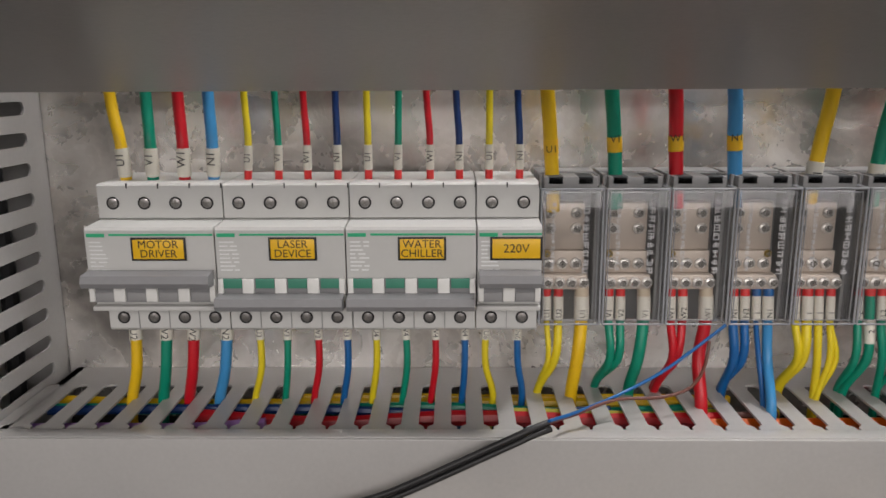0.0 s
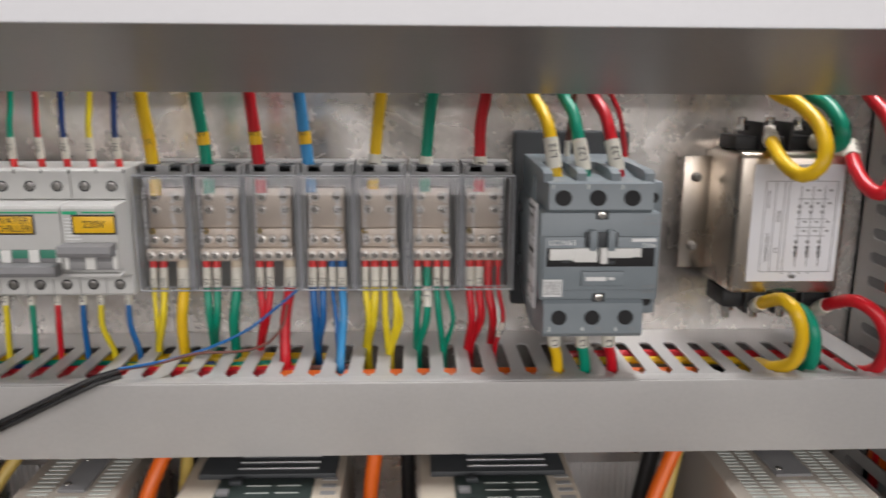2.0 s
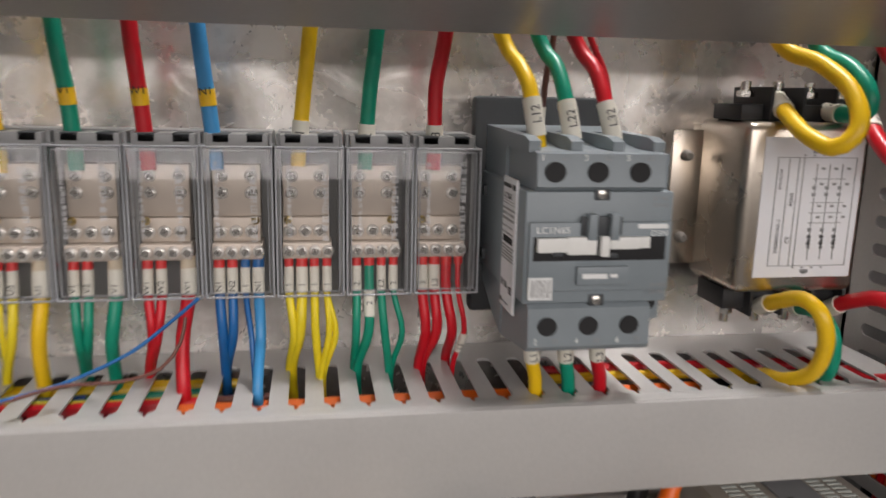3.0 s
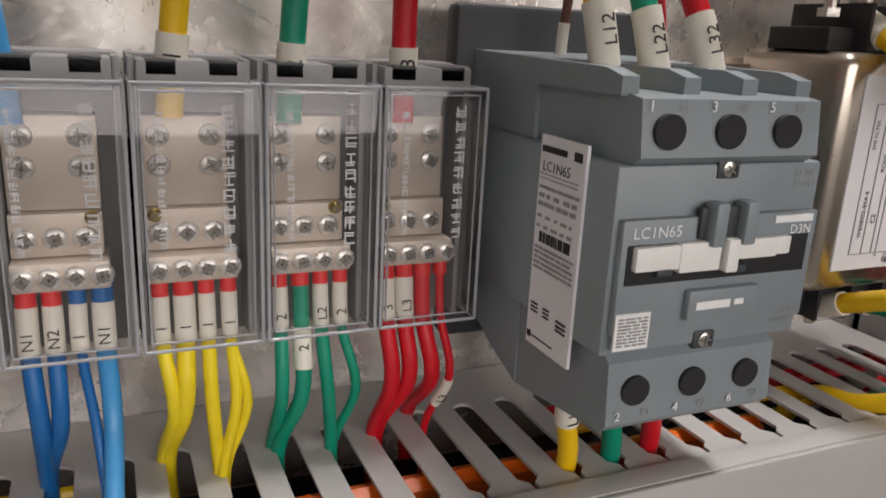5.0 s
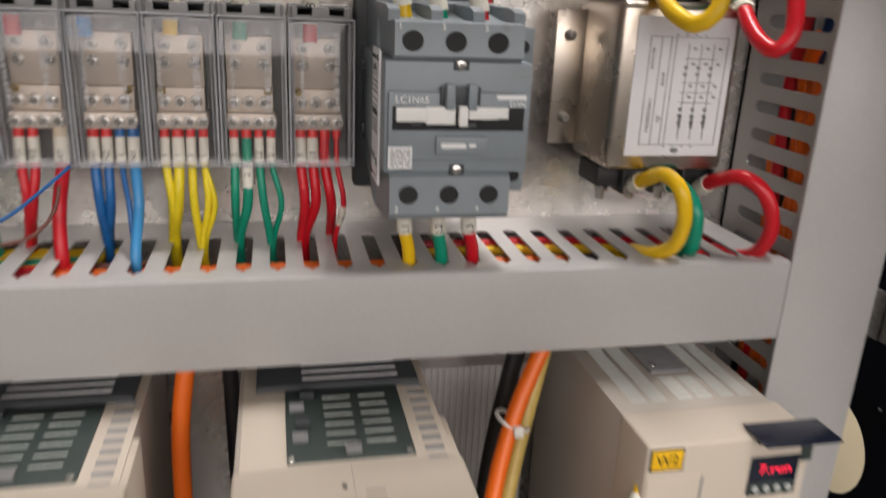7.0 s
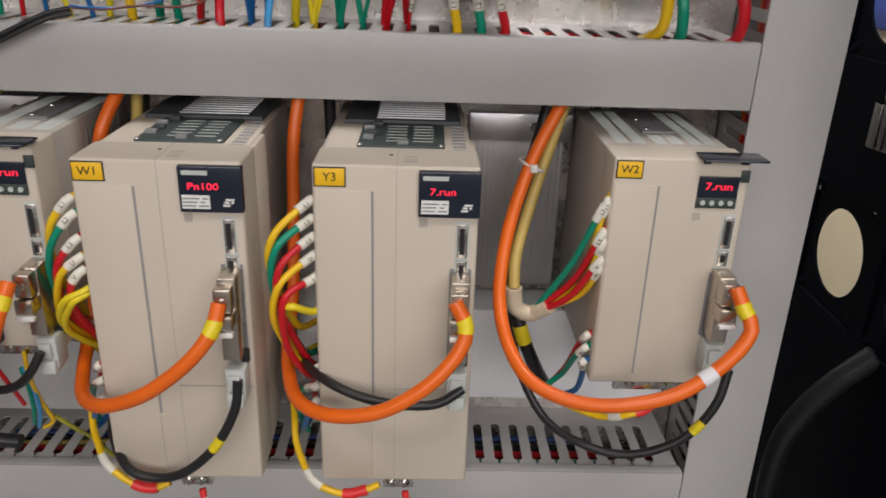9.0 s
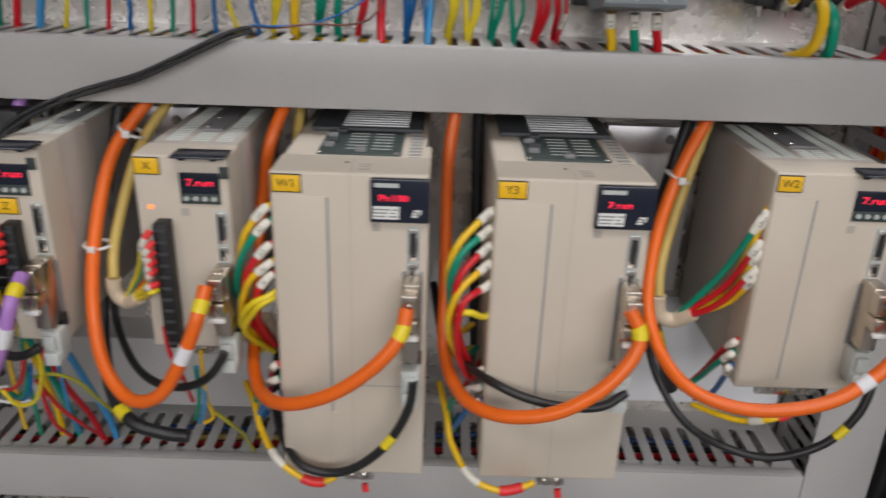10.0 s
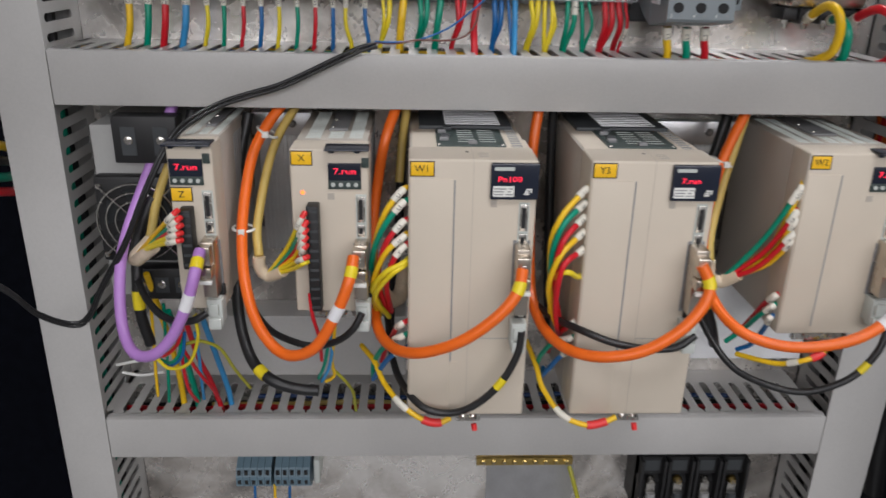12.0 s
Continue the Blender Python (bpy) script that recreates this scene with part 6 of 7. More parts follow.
round_cable('thin black signal cable below the X drive', 'black', 0.0034, (), [(0.2446, -0.1120, 1.0759), (0.2378, -0.1150, 1.0628), (0.2239, -0.1100, 1.0472), (0.2013, -0.1000, 1.0347), (0.1758, -0.0900, 1.0343), (0.1432, -0.0500, 1.0299), (0.1163, -0.0100, 1.0495), (0.1088, 0.0200, 1.0955)])
round_cable('thick black hose hanging inside the black housing', 'black', 0.012, (), [(0.9544, 0.0200, 1.0093), (0.9294, 0.0300, 0.9741), (0.9122, 0.0400, 0.9368), (0.9023, 0.0500, 0.8951), (0.9024, 0.0600, 0.8417), (0.9099, 0.0700, 0.7867), (0.9251, 0.0800, 0.7115)])
round_cable('black signal cable looping below the W1 drive', 'black', 0.0036, (('yellow', 0.16, 0.2),), [(0.3914, -0.1320, 1.0674), (0.3885, -0.1340, 1.0446), (0.3734, -0.1360, 1.0142), (0.3492, -0.1340, 0.9887), (0.3259, -0.1300, 0.9785), (0.3016, -0.1250, 0.9822), (0.2824, -0.1000, 0.9919), (0.2721, -0.0700, 1.0027), (0.2659, -0.0300, 1.0271), (0.2600, 0.0200, 1.0504)])
round_cable('black signal cable looping across the Y3 drive', 'black', 0.0036, (), [(0.5530, -0.1320, 1.0632), (0.5344, -0.1380, 1.0539), (0.5057, -0.1380, 1.0528), (0.4765, -0.1320, 1.0561), (0.4501, -0.1180, 1.0614), (0.4277, -0.0800, 1.0579), (0.4119, -0.0300, 1.0587), (0.4037, 0.0200, 1.0780)])
round_cable('black signal cable with yellow tag below the W2 drive', 'black', 0.0036, (('yellow', 0.15, 0.19),), [(0.7624, -0.0940, 1.0602), (0.7539, -0.1000, 1.0301), (0.7323, -0.1000, 0.9987), (0.6954, -0.0950, 0.9797), (0.6602, -0.0850, 0.9804), (0.6305, -0.0600, 0.9870), (0.6118, -0.0300, 1.0097), (0.6053, 0.0000, 1.0324), (0.6036, 0.0300, 1.0689)])
round_cable('black motor cable with yellow band beside the W2 drive', 'black', 0.0062, (('yellow', 0.7, 0.76),), [(0.6279, 0.0500, 1.2327), (0.6111, 0.0400, 1.1587), (0.6009, 0.0200, 1.1014), (0.6090, 0.0000, 1.0498), (0.6242, 0.0000, 1.0095), (0.6409, 0.0200, 0.9732)])
round_cable('black motor cable beside the W1 drive', 'black', 0.005, (), [(0.2822, 0.0500, 1.2383), (0.2791, 0.0500, 1.1829), (0.2756, 0.0400, 1.0977), (0.2684, 0.0300, 1.0330), (0.2656, 0.0200, 0.9725)])
round_cable('black motor cable beside the Y3 drive', 'black', 0.005, (), [(0.4394, 0.0500, 1.2400), (0.4405, 0.0500, 1.1875), (0.4428, 0.0400, 1.1028), (0.4440, 0.0300, 1.0385), (0.4480, 0.0200, 0.9917)])
round_cable('thin black signal cable with yellow tag below the Z drive', 'black', 0.0036, (), [(0.1022, -0.1120, 1.0756), (0.0912, -0.1150, 1.0696), (0.0699, -0.1050, 1.0634), (0.0442, -0.0800, 1.0630), (0.0212, -0.0500, 1.0764), (0.0099, -0.0250, 1.1055)])
round_cable('black motor cable with yellow tag beside the Z drive', 'black', 0.0055, (('yellow', 0.62, 0.74),), [(0.0353, -0.0200, 1.1575), (0.0187, -0.0300, 1.1195), (0.0175, -0.0450, 1.0772), (0.0189, -0.0500, 1.0424), (0.0247, -0.0500, 1.0093)])
round_cable('black motor cable tied behind the purple cable', 'black', 0.0055, (), [(0.0668, 0.0300, 1.2339), (0.0587, 0.0120, 1.1926), (0.0420, -0.0060, 1.1575), (0.0330, -0.0120, 1.1300)])
round_cable('milky sheathed cable beside the X drive', 'tan', 0.0045, (), [(0.1715, 0.0300, 1.2394), (0.1562, 0.0100, 1.2145), (0.1466, -0.0100, 1.1847), (0.1390, -0.0400, 1.1358), (0.1427, -0.0600, 1.1110)])
round_cable('milky sheathed cable beside the W2 drive', 'tan', 0.005, (), [(0.6384, 0.0300, 1.2382), (0.6260, 0.0150, 1.2069), (0.6125, 0.0000, 1.1669), (0.5996, -0.0200, 1.1237), (0.5983, -0.0300, 1.0971)])
round_cable('tan cable beside the Z drive', 'tan', 0.0045, (), [(0.0611, 0.0100, 1.2247), (0.0507, 0.0000, 1.1926), (0.0391, -0.0200, 1.1575), (0.0343, -0.0400, 1.1232)])
round_cable('tan cable beside the W1 drive', 'tan', 0.0045, (), [(0.2845, 0.0300, 1.2399), (0.2801, 0.0300, 1.2050), (0.2769, 0.0200, 1.1636)])
# bare tail of the loose two-core cable and the cable itself
round_cable('loose black two-core cable hanging over the cross duct', 'black', 0.0018, (), [(0.2550, -0.0040, 1.3074), (0.2432, -0.0090, 1.3051), (0.2294, -0.0120, 1.2997), (0.1683, -0.0140, 1.2711), (0.1358, -0.0140, 1.2610), (0.1100, -0.0200, 1.2531), (0.0852, -0.0500, 1.2416), (0.0704, -0.0750, 1.2246), (0.0490, -0.0850, 1.1829), (0.0255, -0.0850, 1.1341), (-0.0069, -0.0700, 1.0850), (-0.0292, -0.0600, 1.0472), (-0.0458, -0.0600, 1.0385), (-0.0672, -0.0800, 1.0598), (-0.0828, -0.1000, 1.0950), (-0.1230, -0.1200, 1.1357)])
round_cable('loose black two-core cable hanging over the cross duct', 'black', 0.0018, (), [(0.2560, -0.0045, 1.3038), (0.2442, -0.0095, 1.3015), (0.2304, -0.0125, 1.2961), (0.1693, -0.0145, 1.2675), (0.1368, -0.0145, 1.2574), (0.1110, -0.0205, 1.2495), (0.0862, -0.0505, 1.2380), (0.0714, -0.0755, 1.2210), (0.0500, -0.0855, 1.1793), (0.0265, -0.0855, 1.1305), (-0.0059, -0.0705, 1.0814), (-0.0282, -0.0605, 1.0436), (-0.0448, -0.0605, 1.0349), (-0.0662, -0.0805, 1.0562), (-0.0818, -0.1005, 1.0914), (-0.1220, -0.1205, 1.1321)])
round_cable('thin blue loose wire lying over the duct', 'blue', 0.0010, (), [(0.2547, -0.0060, 1.3091), (0.2718, 0.0100, 1.3069), (0.2978, 0.0300, 1.3080), (0.3259, 0.0400, 1.3184), (0.3454, 0.0420, 1.3325), (0.3633, 0.0420, 1.3478)])
round_cable('thin brown loose wire lying over the duct', 'brown', 0.0010, (), [(0.2547, -0.0060, 1.3084), (0.2718, 0.0100, 1.3058), (0.2968, 0.0250, 1.3079), (0.3244, 0.0300, 1.3074), (0.3436, 0.0350, 1.3119), (0.3530, 0.0420, 1.3235), (0.3556, 0.0460, 1.3364)])
round_cable('yellow cable leaving the cabinet towards the machine', 'yellow', 0.005, (), [(-0.1499, 0.1000, 1.1738), (-0.1456, 0.0600, 1.1875), (-0.1563, 0.0300, 1.1969), (-0.1904, 0.0000, 1.2078)])
round_cable('black cable leaving the cabinet towards the machine', 'black', 0.005, (), [(-0.1522, 0.1000, 1.1600), (-0.1485, 0.0600, 1.1709), (-0.1595, 0.0300, 1.1799), (-0.1938, 0.0000, 1.1916)])
round_cable('green cable leaving the cabinet towards the machine', 'green', 0.005, (), [(-0.1537, 0.1000, 1.1436), (-0.1517, 0.0600, 1.1528), (-0.1628, 0.0300, 1.1626), (-0.1976, 0.0000, 1.1739)])
round_cable('red cable leaving the cabinet towards the machine', 'red', 0.005, (), [(-0.1544, 0.1000, 1.1250), (-0.1546, 0.0600, 1.1363), (-0.1661, 0.0300, 1.1449), (-0.2017, 0.0000, 1.1548)])
# wire fans at the left of the drives
fan_wire('yellow', 0.0022, 'U', [(0.0845, -0.1070, 1.1733), (0.0791, -0.1110, 1.1684), (0.0545, -0.0850, 1.1426), (0.0277, -0.0600, 1.1132)])
fan_wire('green', 0.0022, 'V', [(0.0863, -0.1070, 1.1666), (0.0811, -0.1110, 1.1628), (0.0572, -0.0850, 1.1398), (0.0277, -0.0600, 1.1132)])
fan_wire('red', 0.0022, 'W', [(0.0866, -0.1070, 1.1597), (0.0812, -0.1110, 1.1571), (0.0570, -0.0850, 1.1371), (0.0277, -0.0600, 1.1132)])
fan_wire('lemon', 0.0022, 'L1', [(0.0859, -0.1070, 1.1523), (0.0800, -0.1110, 1.1510), (0.0546, -0.0850, 1.1343), (0.0277, -0.0600, 1.1132)])
fan_wire('lemon', 0.0022, 'L2', [(0.0852, -0.1070, 1.1454), (0.0792, -0.1110, 1.1452), (0.0532, -0.0850, 1.1309), (0.0277, -0.0600, 1.1132)])
fan_wire('lemon', 0.0022, 'U', [(0.1953, -0.1050, 1.1716), (0.1905, -0.1090, 1.1634), (0.1743, -0.0850, 1.1295), (0.1497, -0.0600, 1.0915)])
fan_wire('green', 0.0022, 'V', [(0.1964, -0.1050, 1.1631), (0.1920, -0.1090, 1.1564), (0.1768, -0.0850, 1.1261), (0.1497, -0.0600, 1.0915)])
fan_wire('red', 0.0022, 'W', [(0.1961, -0.1050, 1.1556), (0.1924, -0.1090, 1.1504), (0.1793, -0.0850, 1.1239), (0.1497, -0.0600, 1.0915)])
fan_wire('yellow', 0.0022, 'L1', [(0.1958, -0.1050, 1.1481), (0.1921, -0.1090, 1.1438), (0.1791, -0.0850, 1.1193), (0.1497, -0.0600, 1.0915)])
fan_wire('red', 0.0022, 'L2', [(0.1955, -0.1050, 1.1405), (0.1926, -0.1090, 1.1378), (0.1816, -0.0850, 1.1171), (0.1497, -0.0600, 1.0915)])
fan_wire('lemon', 0.0022, 'L3', [(0.1960, -0.1050, 1.1290), (0.1915, -0.1090, 1.1283), (0.1761, -0.0850, 1.1125), (0.1497, -0.0600, 1.0915)])
fan_wire('lemon', 0.0022, '', [(0.1958, -0.1050, 1.1241), (0.1915, -0.1090, 1.1235), (0.1770, -0.0850, 1.1079), (0.1497, -0.0600, 1.0915)])
fan_wire('yellow', 0.0027, 'L1', [(0.6606, -0.0700, 1.1956), (0.6545, -0.0740, 1.1791), (0.6472, -0.0550, 1.1230), (0.6145, -0.0300, 1.0739)])
fan_wire('green', 0.0027, 'L2', [(0.6588, -0.0700, 1.1898), (0.6507, -0.0740, 1.1761), (0.6377, -0.0550, 1.1276), (0.6145, -0.0300, 1.0739)])
fan_wire('red', 0.0027, 'L3', [(0.6614, -0.0700, 1.1698), (0.6535, -0.0740, 1.1583), (0.6413, -0.0550, 1.1154), (0.6145, -0.0300, 1.0739)])
fan_wire('lemon', 0.0027, 'U', [(0.6623, -0.0700, 1.1630), (0.6560, -0.0740, 1.1528), (0.6483, -0.0550, 1.1132), (0.6145, -0.0300, 1.0739)])
fan_wire('red', 0.0027, 'V', [(0.6636, -0.0700, 1.1469), (0.6542, -0.0740, 1.1378), (0.6384, -0.0550, 1.1003), (0.6145, -0.0300, 1.0739)])
fan_wire('yellow', 0.0027, 'W', [(0.6628, -0.0700, 1.1398), (0.6560, -0.0740, 1.1334), (0.6472, -0.0550, 1.1031), (0.6145, -0.0300, 1.0739)])
round_cable('milky sheath end with coloured wires at the Z drive', 'sheath', 0.0062, (), [(0.0340, -0.0400, 1.1203), (0.0228, -0.0550, 1.1083), (0.0258, -0.0600, 1.1062), (0.0476, -0.0720, 1.1249)])
round_cable('milky sheath end with coloured wires at the X drive', 'sheath', 0.0062, (), [(0.1427, -0.0600, 1.1110), (0.1425, -0.0600, 1.0992), (0.1507, -0.0600, 1.0903), (0.1673, -0.0720, 1.1013)])
round_cable('milky sheath end with coloured wires at the W2 drive', 'sheath', 0.007, (), [(0.5983, -0.0300, 1.0971), (0.6012, -0.0300, 1.0788), (0.6146, -0.0300, 1.0733), (0.6276, -0.0400, 1.0863)])
fan_wire('yellow', 0.0027, 'L1', [(0.2859, -0.1020, 1.1949), (0.2798, -0.1100, 1.1924), (0.2652, -0.1100, 1.1708), (0.2555, -0.0890, 1.1301), (0.2526, -0.0500, 1.0763)])
fan_wire('green', 0.0027, 'L2', [(0.2862, -0.1020, 1.1836), (0.2801, -0.1100, 1.1811), (0.2631, -0.1100, 1.1560), (0.2526, -0.0890, 1.1141), (0.2549, -0.0500, 1.0588)])
fan_wire('red', 0.0027, 'L3', [(0.2866, -0.1020, 1.1655), (0.2804, -0.1100, 1.1630), (0.2656, -0.1100, 1.1410), (0.2587, -0.0890, 1.0981), (0.2666, -0.0500, 1.0473)])
fan_wire('yellow', 0.0027, 'U', [(0.2869, -0.1020, 1.1518), (0.2807, -0.1100, 1.1493), (0.2657, -0.1100, 1.1334), (0.2538, -0.0890, 1.0925), (0.2613, -0.0500, 1.0472)])
fan_wire('red', 0.0027, 'V', [(0.2872, -0.1020, 1.1419), (0.2809, -0.1100, 1.1395), (0.2728, -0.1100, 1.1260), (0.2666, -0.0890, 1.0929), (0.2704, -0.0500, 1.0474)])
fan_wire('lemon', 0.0027, '', [(0.2876, -0.1020, 1.1268), (0.2812, -0.1100, 1.1244), (0.2659, -0.1100, 1.1154), (0.2528, -0.0890, 1.0869), (0.2582, -0.0500, 1.0423)])
fan_wire('lemon', 0.0027, '', [(0.2876, -0.1020, 1.1238), (0.2813, -0.1100, 1.1214), (0.2707, -0.1100, 1.1130), (0.2558, -0.0890, 1.0815), (0.2678, -0.0500, 1.0414)])
fan_wire('yellow', 0.0027, 'L1', [(0.4483, -0.1020, 1.1969), (0.4405, -0.1120, 1.1943), (0.4208, -0.1250, 1.1756), (0.4156, -0.1130, 1.1436), (0.4265, -0.0800, 1.0855), (0.4385, -0.0450, 1.0715)])
fan_wire('green', 0.0027, 'L2', [(0.4482, -0.1020, 1.1837), (0.4403, -0.1120, 1.1812), (0.4219, -0.1250, 1.1658), (0.4172, -0.1130, 1.1280), (0.4309, -0.0800, 1.0624), (0.4429, -0.0450, 1.0484)])
fan_wire('red', 0.0027, 'L3', [(0.4489, -0.1020, 1.1703), (0.4410, -0.1120, 1.1678), (0.4235, -0.1250, 1.1510), (0.4217, -0.1130, 1.1121), (0.4374, -0.0800, 1.0508), (0.4494, -0.0450, 1.0368)])
fan_wire('yellow', 0.0027, 'U', [(0.4497, -0.1020, 1.1567), (0.4417, -0.1120, 1.1542), (0.4226, -0.1250, 1.1384), (0.4170, -0.1130, 1.1012), (0.4348, -0.0800, 1.0447), (0.4468, -0.0450, 1.0307)])
fan_wire('red', 0.0027, 'V', [(0.4516, -0.1020, 1.1409), (0.4436, -0.1120, 1.1385), (0.4260, -0.1250, 1.1283), (0.4245, -0.1130, 1.0849), (0.4365, -0.0800, 1.0388), (0.4485, -0.0450, 1.0248)])
fan_wire('lemon', 0.0027, '', [(0.4519, -0.1020, 1.1156), (0.4438, -0.1120, 1.1132), (0.4312, -0.1250, 1.1233), (0.4227, -0.1130, 1.1122), (0.4267, -0.0800, 1.0623), (0.4387, -0.0450, 1.0483)])
round_cable('milky sheath end with coloured wires at the W1 drive', 'sheath', 0.0085, (), [(0.2587, -0.0450, 1.0705), (0.2670, -0.0400, 1.0554), (0.2791, -0.0200, 1.0525), (0.2836, 0.0100, 1.0683)])
fan_wire('red', 0.0026, 'B1', [(0.2877, -0.1000, 1.0626), (0.2811, -0.1040, 1.0603), (0.2751, -0.0900, 1.0470), (0.2670, -0.0650, 1.0174), (0.2597, -0.0500, 0.9896)])
fan_wire('green', 0.0026, 'B2', [(0.2880, -0.1000, 1.0494), (0.2813, -0.1040, 1.0471), (0.2679, -0.0900, 1.0326), (0.2531, -0.0650, 0.9989), (0.2507, -0.0500, 0.9704)])
fan_wire('blue', 0.0026, 'B3', [(0.2883, -0.1000, 1.0348), (0.2816, -0.1040, 1.0326), (0.2681, -0.0900, 1.0153), (0.2517, -0.0650, 0.9773), (0.2588, -0.0500, 0.9801)])
fan_wire('red', 0.0026, 'B1', [(0.4519, -0.1000, 1.0640), (0.4446, -0.1040, 1.0617), (0.4420, -0.0900, 1.0496), (0.4344, -0.0650, 1.0228), (0.4339, -0.0500, 1.0014)])
fan_wire('green', 0.0026, 'B2', [(0.4499, -0.1000, 1.0474), (0.4426, -0.1040, 1.0451), (0.4290, -0.0900, 1.0321), (0.4212, -0.0650, 0.9983), (0.4265, -0.0500, 0.9666)])
fan_wire('blue', 0.0026, 'B3', [(0.4504, -0.1000, 1.0344), (0.4430, -0.1040, 1.0322), (0.4358, -0.0900, 1.0149), (0.4256, -0.0650, 0.9800), (0.4304, -0.0500, 0.9826)])
fan_wire('red', 0.0026, 'B1', [(0.6608, -0.0660, 1.0772), (0.6539, -0.0700, 1.0751), (0.6520, -0.0560, 1.0599), (0.6485, -0.0310, 1.0231), (0.6378, -0.0200, 0.9985)])
fan_wire('green', 0.0026, 'B2', [(0.6604, -0.0660, 1.0658), (0.6534, -0.0700, 1.0637), (0.6488, -0.0560, 1.0464), (0.6467, -0.0310, 1.0173), (0.6354, -0.0200, 0.9972)])
fan_wire('blue', 0.0026, 'B3', [(0.6601, -0.0660, 1.0527), (0.6531, -0.0700, 1.0506), (0.6574, -0.0560, 1.0331), (0.6595, -0.0310, 1.0004), (0.6492, -0.0200, 0.9870)])
# earth leads
earth_lead('yellow', 0.0028, True, [(0.2385, -0.0400, 1.0027), (0.2537, -0.0700, 1.0001), (0.2629, -0.0900, 0.9893), (0.2813, -0.1150, 0.9783), (0.3024, -0.1220, 0.9660), (0.3176, -0.1220, 0.9622), (0.3294, -0.1200, 0.9665)])
earth_lead('yellow', 0.0028, True, [(0.4119, -0.0400, 1.0089), (0.4190, -0.0700, 0.9948), (0.4235, -0.0900, 0.9812), (0.4394, -0.1150, 0.9665), (0.4625, -0.1220, 0.9591), (0.4804, -0.1220, 0.9626), (0.4919, -0.1200, 0.9669)])
earth_lead('yellow', 0.0028, True, [(0.6450, -0.0300, 0.9875), (0.6609, -0.0500, 0.9910), (0.6768, -0.0650, 0.9950), (0.6906, -0.0800, 1.0070), (0.7053, -0.0820, 1.0144), (0.7138, -0.0800, 1.0232)])
earth_lead('yellow', 0.0028, False, [(0.2168, -0.0850, 1.0598), (0.2145, -0.0800, 1.0328), (0.2093, -0.0600, 0.9964), (0.2100, -0.0500, 0.9720), (0.2004, -0.0500, 0.9652)])
earth_lead('green', 0.0028, False, [(0.2092, -0.0800, 1.0420), (0.2063, -0.0700, 1.0148), (0.2011, -0.0600, 0.9898), (0.1935, -0.0500, 0.9693)])
earth_lead('sky', 0.0028, False, [(0.2114, -0.0800, 1.0420), (0.2107, -0.0700, 1.0116), (0.2056, -0.0600, 0.9865), (0.1969, -0.0500, 0.9653)])
earth_lead('red', 0.0028, False, [(0.1954, -0.1000, 1.0903), (0.1972, -0.1000, 1.0670), (0.2014, -0.0900, 1.0380), (0.2002, -0.0700, 1.0020)])
earth_lead('olive', 0.0028, False, [(0.2114, -0.0500, 0.9774), (0.2219, -0.0400, 0.9578), (0.2272, -0.0200, 0.9316), (0.2270, 0.0100, 0.8904)])
earth_lead('olive', 0.0028, False, [(0.0619, -0.0600, 1.0146), (0.0779, -0.0600, 1.0184), (0.0941, -0.0500, 1.0041), (0.1016, -0.0300, 0.9695), (0.1097, 0.0000, 0.9270)])
earth_lead('yellow', 0.0028, False, [(0.0189, -0.0200, 1.0408), (0.0169, -0.0200, 1.0014), (0.0110, -0.0100, 0.9547), (0.0063, 0.0000, 0.9164)])
earth_lead('green', 0.0028, False, [(0.0299, -0.0150, 1.0385), (0.0280, -0.0150, 0.9987), (0.0226, -0.0050, 0.9518), (0.0144, 0.0100, 0.9027)])
earth_lead('red', 0.0028, False, [(0.0488, -0.0200, 1.0147), (0.0481, -0.0300, 0.9798), (0.0474, -0.0200, 0.9393), (0.0499, 0.0000, 0.9089)])
earth_lead('sky', 0.0028, False, [(0.0610, -0.0200, 1.0081), (0.0627, -0.0200, 0.9742), (0.0596, -0.0100, 0.9404), (0.0541, 0.0100, 0.9063)])
earth_lead('red', 0.0028, False, [(0.0560, -0.0500, 1.0054), (0.0658, -0.0400, 0.9719), (0.0729, -0.0200, 0.9393), (0.0724, 0.0100, 0.9047)])
earth_lead('lemon', 0.0028, False, [(0.0825, -0.0850, 1.0595), (0.0835, -0.0850, 1.0353), (0.0707, -0.0800, 1.0046), (0.0479, -0.0700, 0.9926), (0.0312, -0.0600, 0.9999)])
earth_lead('green', 0.0028, False, [(0.0636, -0.0700, 1.0275), (0.0584, -0.0700, 1.0086), (0.0451, -0.0600, 0.9934), (0.0286, -0.0500, 0.9937)])
earth_lead('red', 0.0028, False, [(0.0683, -0.0800, 1.0480), (0.0602, -0.0750, 1.0239), (0.0445, -0.0650, 1.0058), (0.0282, -0.0550, 0.9971)])
earth_lead('blue', 0.0028, False, [(0.0664, -0.0700, 1.0337), (0.0618, -0.0700, 1.0086), (0.0472, -0.0600, 0.9914), (0.0300, -0.0500, 0.9910)])
earth_lead('white', 0.0028, False, [(-0.0473, 0.0300, 0.9390), (-0.0310, 0.0300, 0.9427), (-0.0212, 0.0300, 0.9448)])
earth_lead('white', 0.0028, False, [(-0.0422, 0.0300, 0.9294), (-0.0203, 0.0300, 0.9257), (0.0057, 0.0300, 0.9301)])


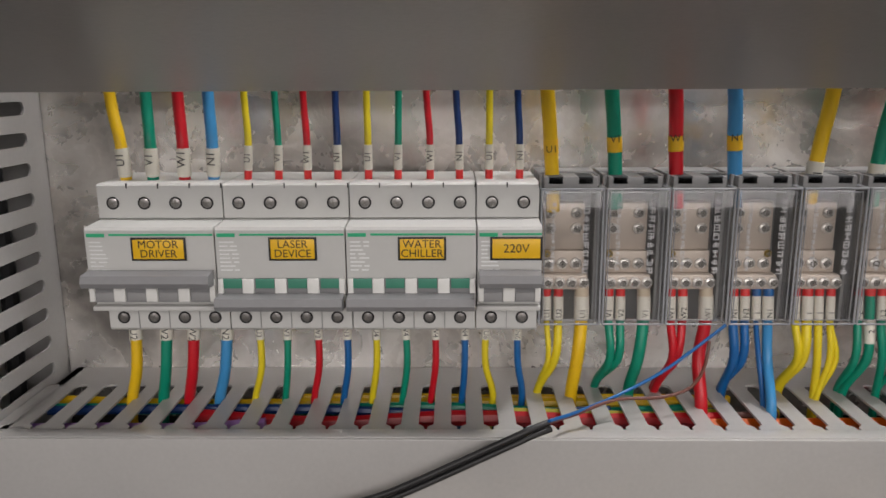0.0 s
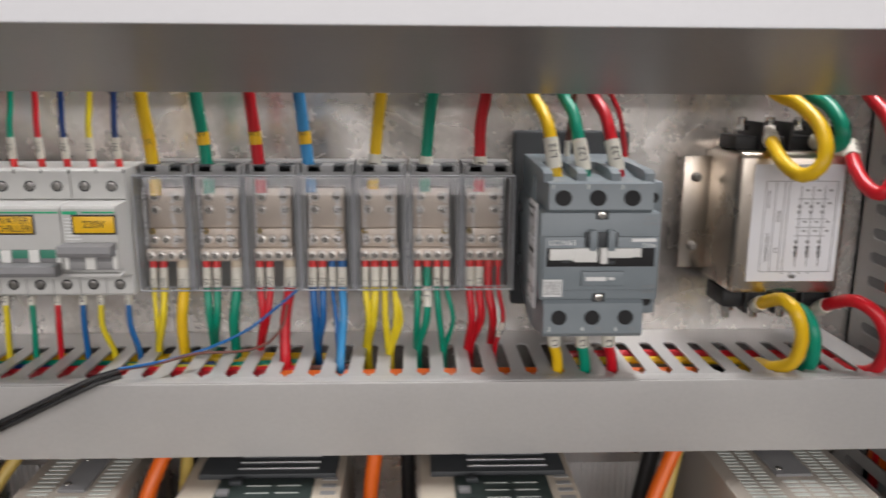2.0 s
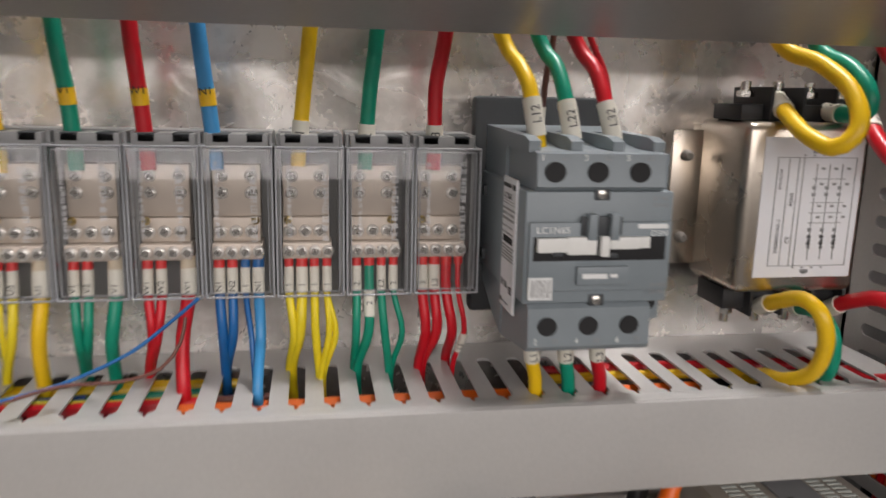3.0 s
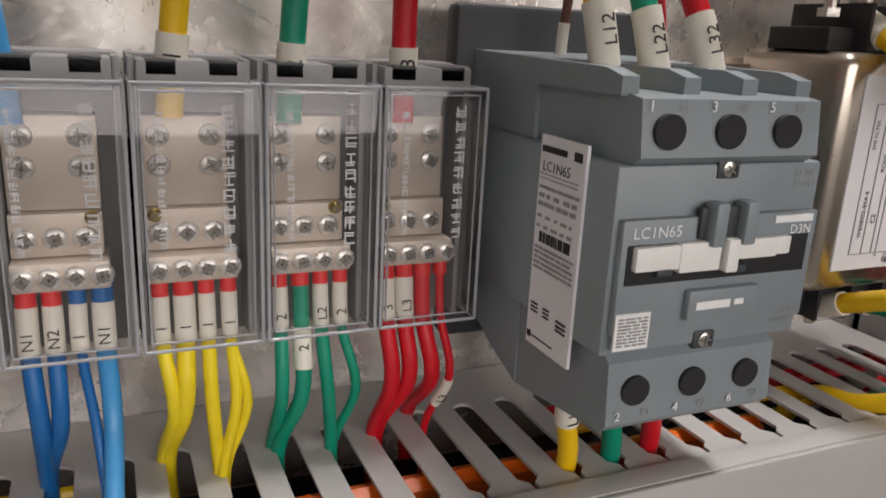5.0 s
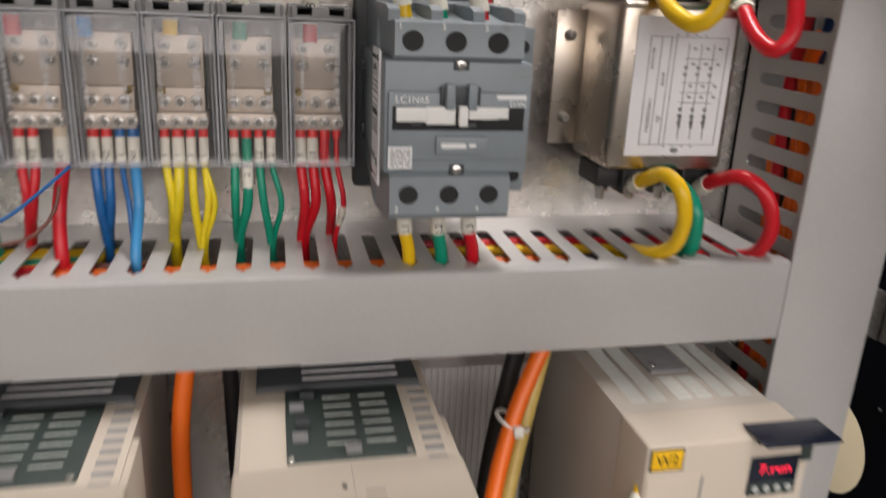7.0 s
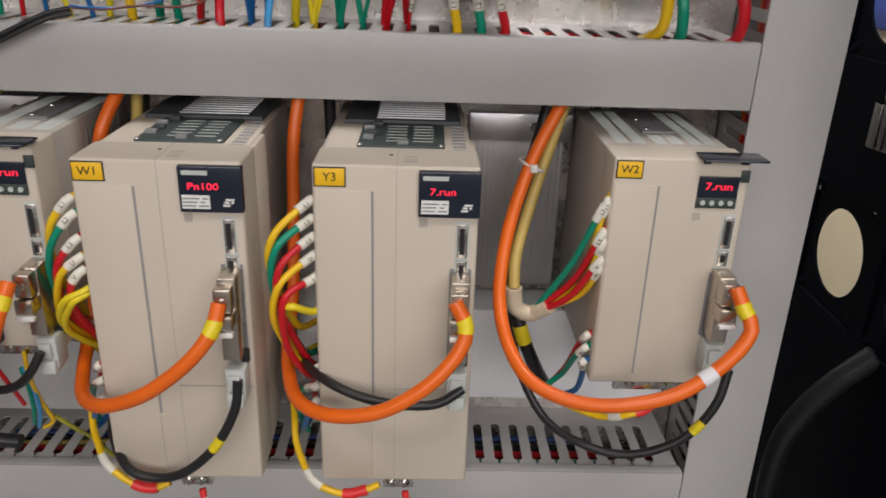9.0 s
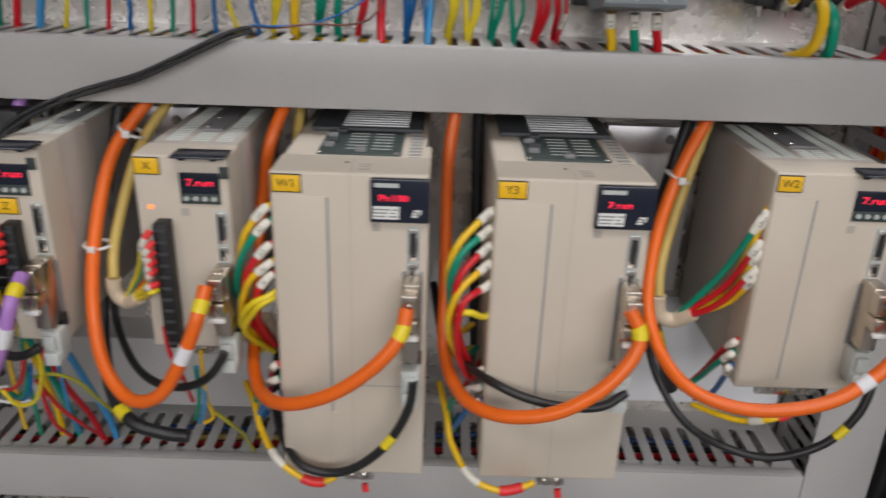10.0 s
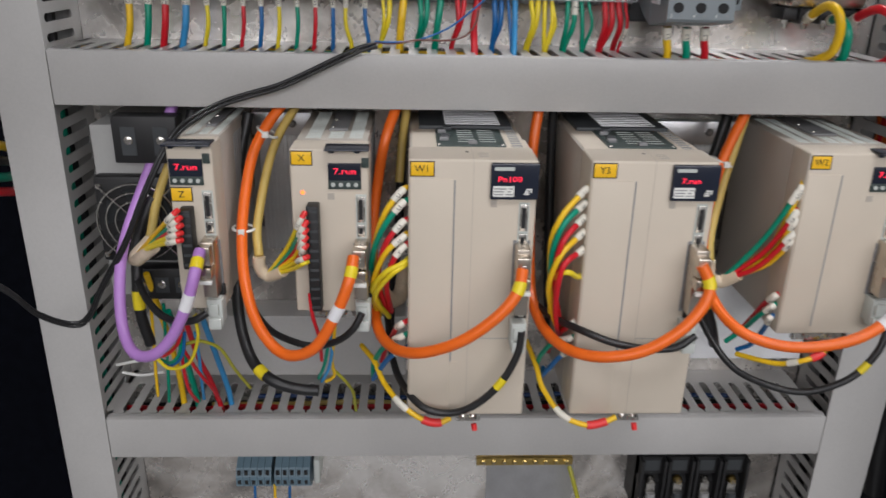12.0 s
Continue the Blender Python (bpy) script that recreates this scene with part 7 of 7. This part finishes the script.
# ---- beyond the black housing ----
M_CREAM = mat("cream_cabinet_paint", (0.72, 0.62, 0.42), 0.5, 0, 0.05, 8)
M_BLUE = mat("blue_cabinet_paint", (0.02, 0.05, 0.28), 0.4, 0, 0.05, 8)
cabinet = thing("tool_cabinet", (1.6, 0.3, 0.0), "cream steel cabinet with blue band and white top beyond the housing", "cabinet")
part("body", box(1.45, 1.95, -0.10, 1.2, 0.0, 1.215, 0.004), M_CREAM, cabinet)
part("band", box(1.44, 1.96, -0.11, 1.2, 1.215, 1.290, 0.003), M_BLUE, cabinet)
part("top", box(1.45, 1.95, -0.10, 1.2, 1.290, 1.350, 0.004), M_WHITE, cabinet)
keys = thing("key_bunch", (0.950, 0.075, 1.262), "bunch of grey keys hanging from a lock", "keys")
part("lock", rod((0.944, 0.075, 1.262), (0.955, 0.075, 1.262), 0.009), M_STEEL, keys)
part("ring", tube_on([Vector((0.942, 0.075 + 0.011 * math.cos(a), 1.246 + 0.011 * math.sin(a))) for a in (2 * math.pi * k / 20 for k in range(21))], 0.0010, None, 6), M_STEEL, keys)
for k in range(3):
    kb = box(0.940 - 0.002 * k, 0.9415 - 0.002 * k, 0.063 + 0.008 * k, 0.075 + 0.008 * k, 1.195, 1.236, 0.0006)
    part("key", kb, M_DARKSTEEL, keys)
for k, (y, z) in enumerate(((0.185, 1.125), (0.062, 1.130), (0.060, 1.020), (0.188, 1.010), (0.065, 0.965), (0.18, 0.93), (0.19, 1.26), (0.065, 1.40), (0.01, 1.16), (0.03, 0.90), (0.20, 1.42))):
    tagged(screw((0.955, y, z), 0.0032, None, M_STEEL, 0.002, "panel_screw", (-1, 0, 0)), "small bright screw in the black housing sheet", "screw", "screws in the black sheet")
# cable ties on the encoder cables
def cable_tie(at, along, r):
    d = Vector(along).normalized()
    a = d.orthogonal().normalized()
    b = d.cross(a)
    c = Vector(at)
    ring = [c + (a * math.cos(2 * math.pi * k / 16) + b * math.sin(2 * math.pi * k / 16)) * r for k in range(17)]
    t = tagged(part("cable_tie", tube_on(ring, 0.0014, None, 6), M_TIE), "translucent white cable tie round a cable pair", "cable tie", "cable ties")
    part("tie_head", box(c.x - 0.003, c.x + 0.003, c.y - r - 0.004, c.y - r + 0.001, c.z - 0.003, c.z + 0.003, 0.0006), M_TIE, t)


# wires dropping into the lower duct and below it
for colour, r, pts in (("yellow", 0.0034, [(0.018, -0.020, 1.075), (0.020, 0.010, 1.00), (0.022, 0.030, 0.93), (0.023, 0.036, 0.872)]),
        ("green", 0.0034, [(0.034, -0.015, 1.030), (0.036, 0.015, 0.96), (0.038, 0.034, 0.90), (0.039, 0.038, 0.865)]),
        ("red", 0.0030, [(0.055, -0.030, 1.030), (0.057, -0.005, 0.97), (0.062, 0.020, 0.92), (0.070, 0.032, 0.868)]),
        ("sky", 0.0032, [(0.072, -0.030, 1.035), (0.075, 0.000, 0.97), (0.078, 0.026, 0.91), (0.080, 0.034, 0.866)]),
        ("olive", 0.0030, [(0.500, 0.076, 0.760), (0.506, 0.066, 0.740), (0.516, 0.062, 0.700), (0.520, 0.062, 0.640)]),
        ("yellow", 0.0022, [(0.1155, 0.066, 0.742), (0.1160, 0.060, 0.720), (0.1165, 0.060, 0.690), (0.117, 0.062, 0.630)]),
        ("blue", 0.0020, [(0.090, 0.066, 0.742), (0.0905, 0.060, 0.718), (0.092, 0.060, 0.690), (0.092, 0.062, 0.630)]),
        ("blue", 0.0020, [(0.135, 0.066, 0.742), (0.1345, 0.060, 0.718), (0.134, 0.060, 0.690), (0.133, 0.062, 0.630)])):
    earth_lead(colour, r, False, pts)


cable_tie((0.1462, 0.0040, 1.2186), (-0.013, 0.000, -0.023), 0.0105)
cable_tie((0.1268, -0.0450, 1.1345), (-0.001, 0.000, -0.021), 0.0105)
cable_tie((0.6109, 0.0060, 1.1930), (-0.008, 0.000, -0.018), 0.0110)
cable_tie((0.0396, 0.0060, 1.2184), (-0.013, 0.000, -0.033), 0.0105)
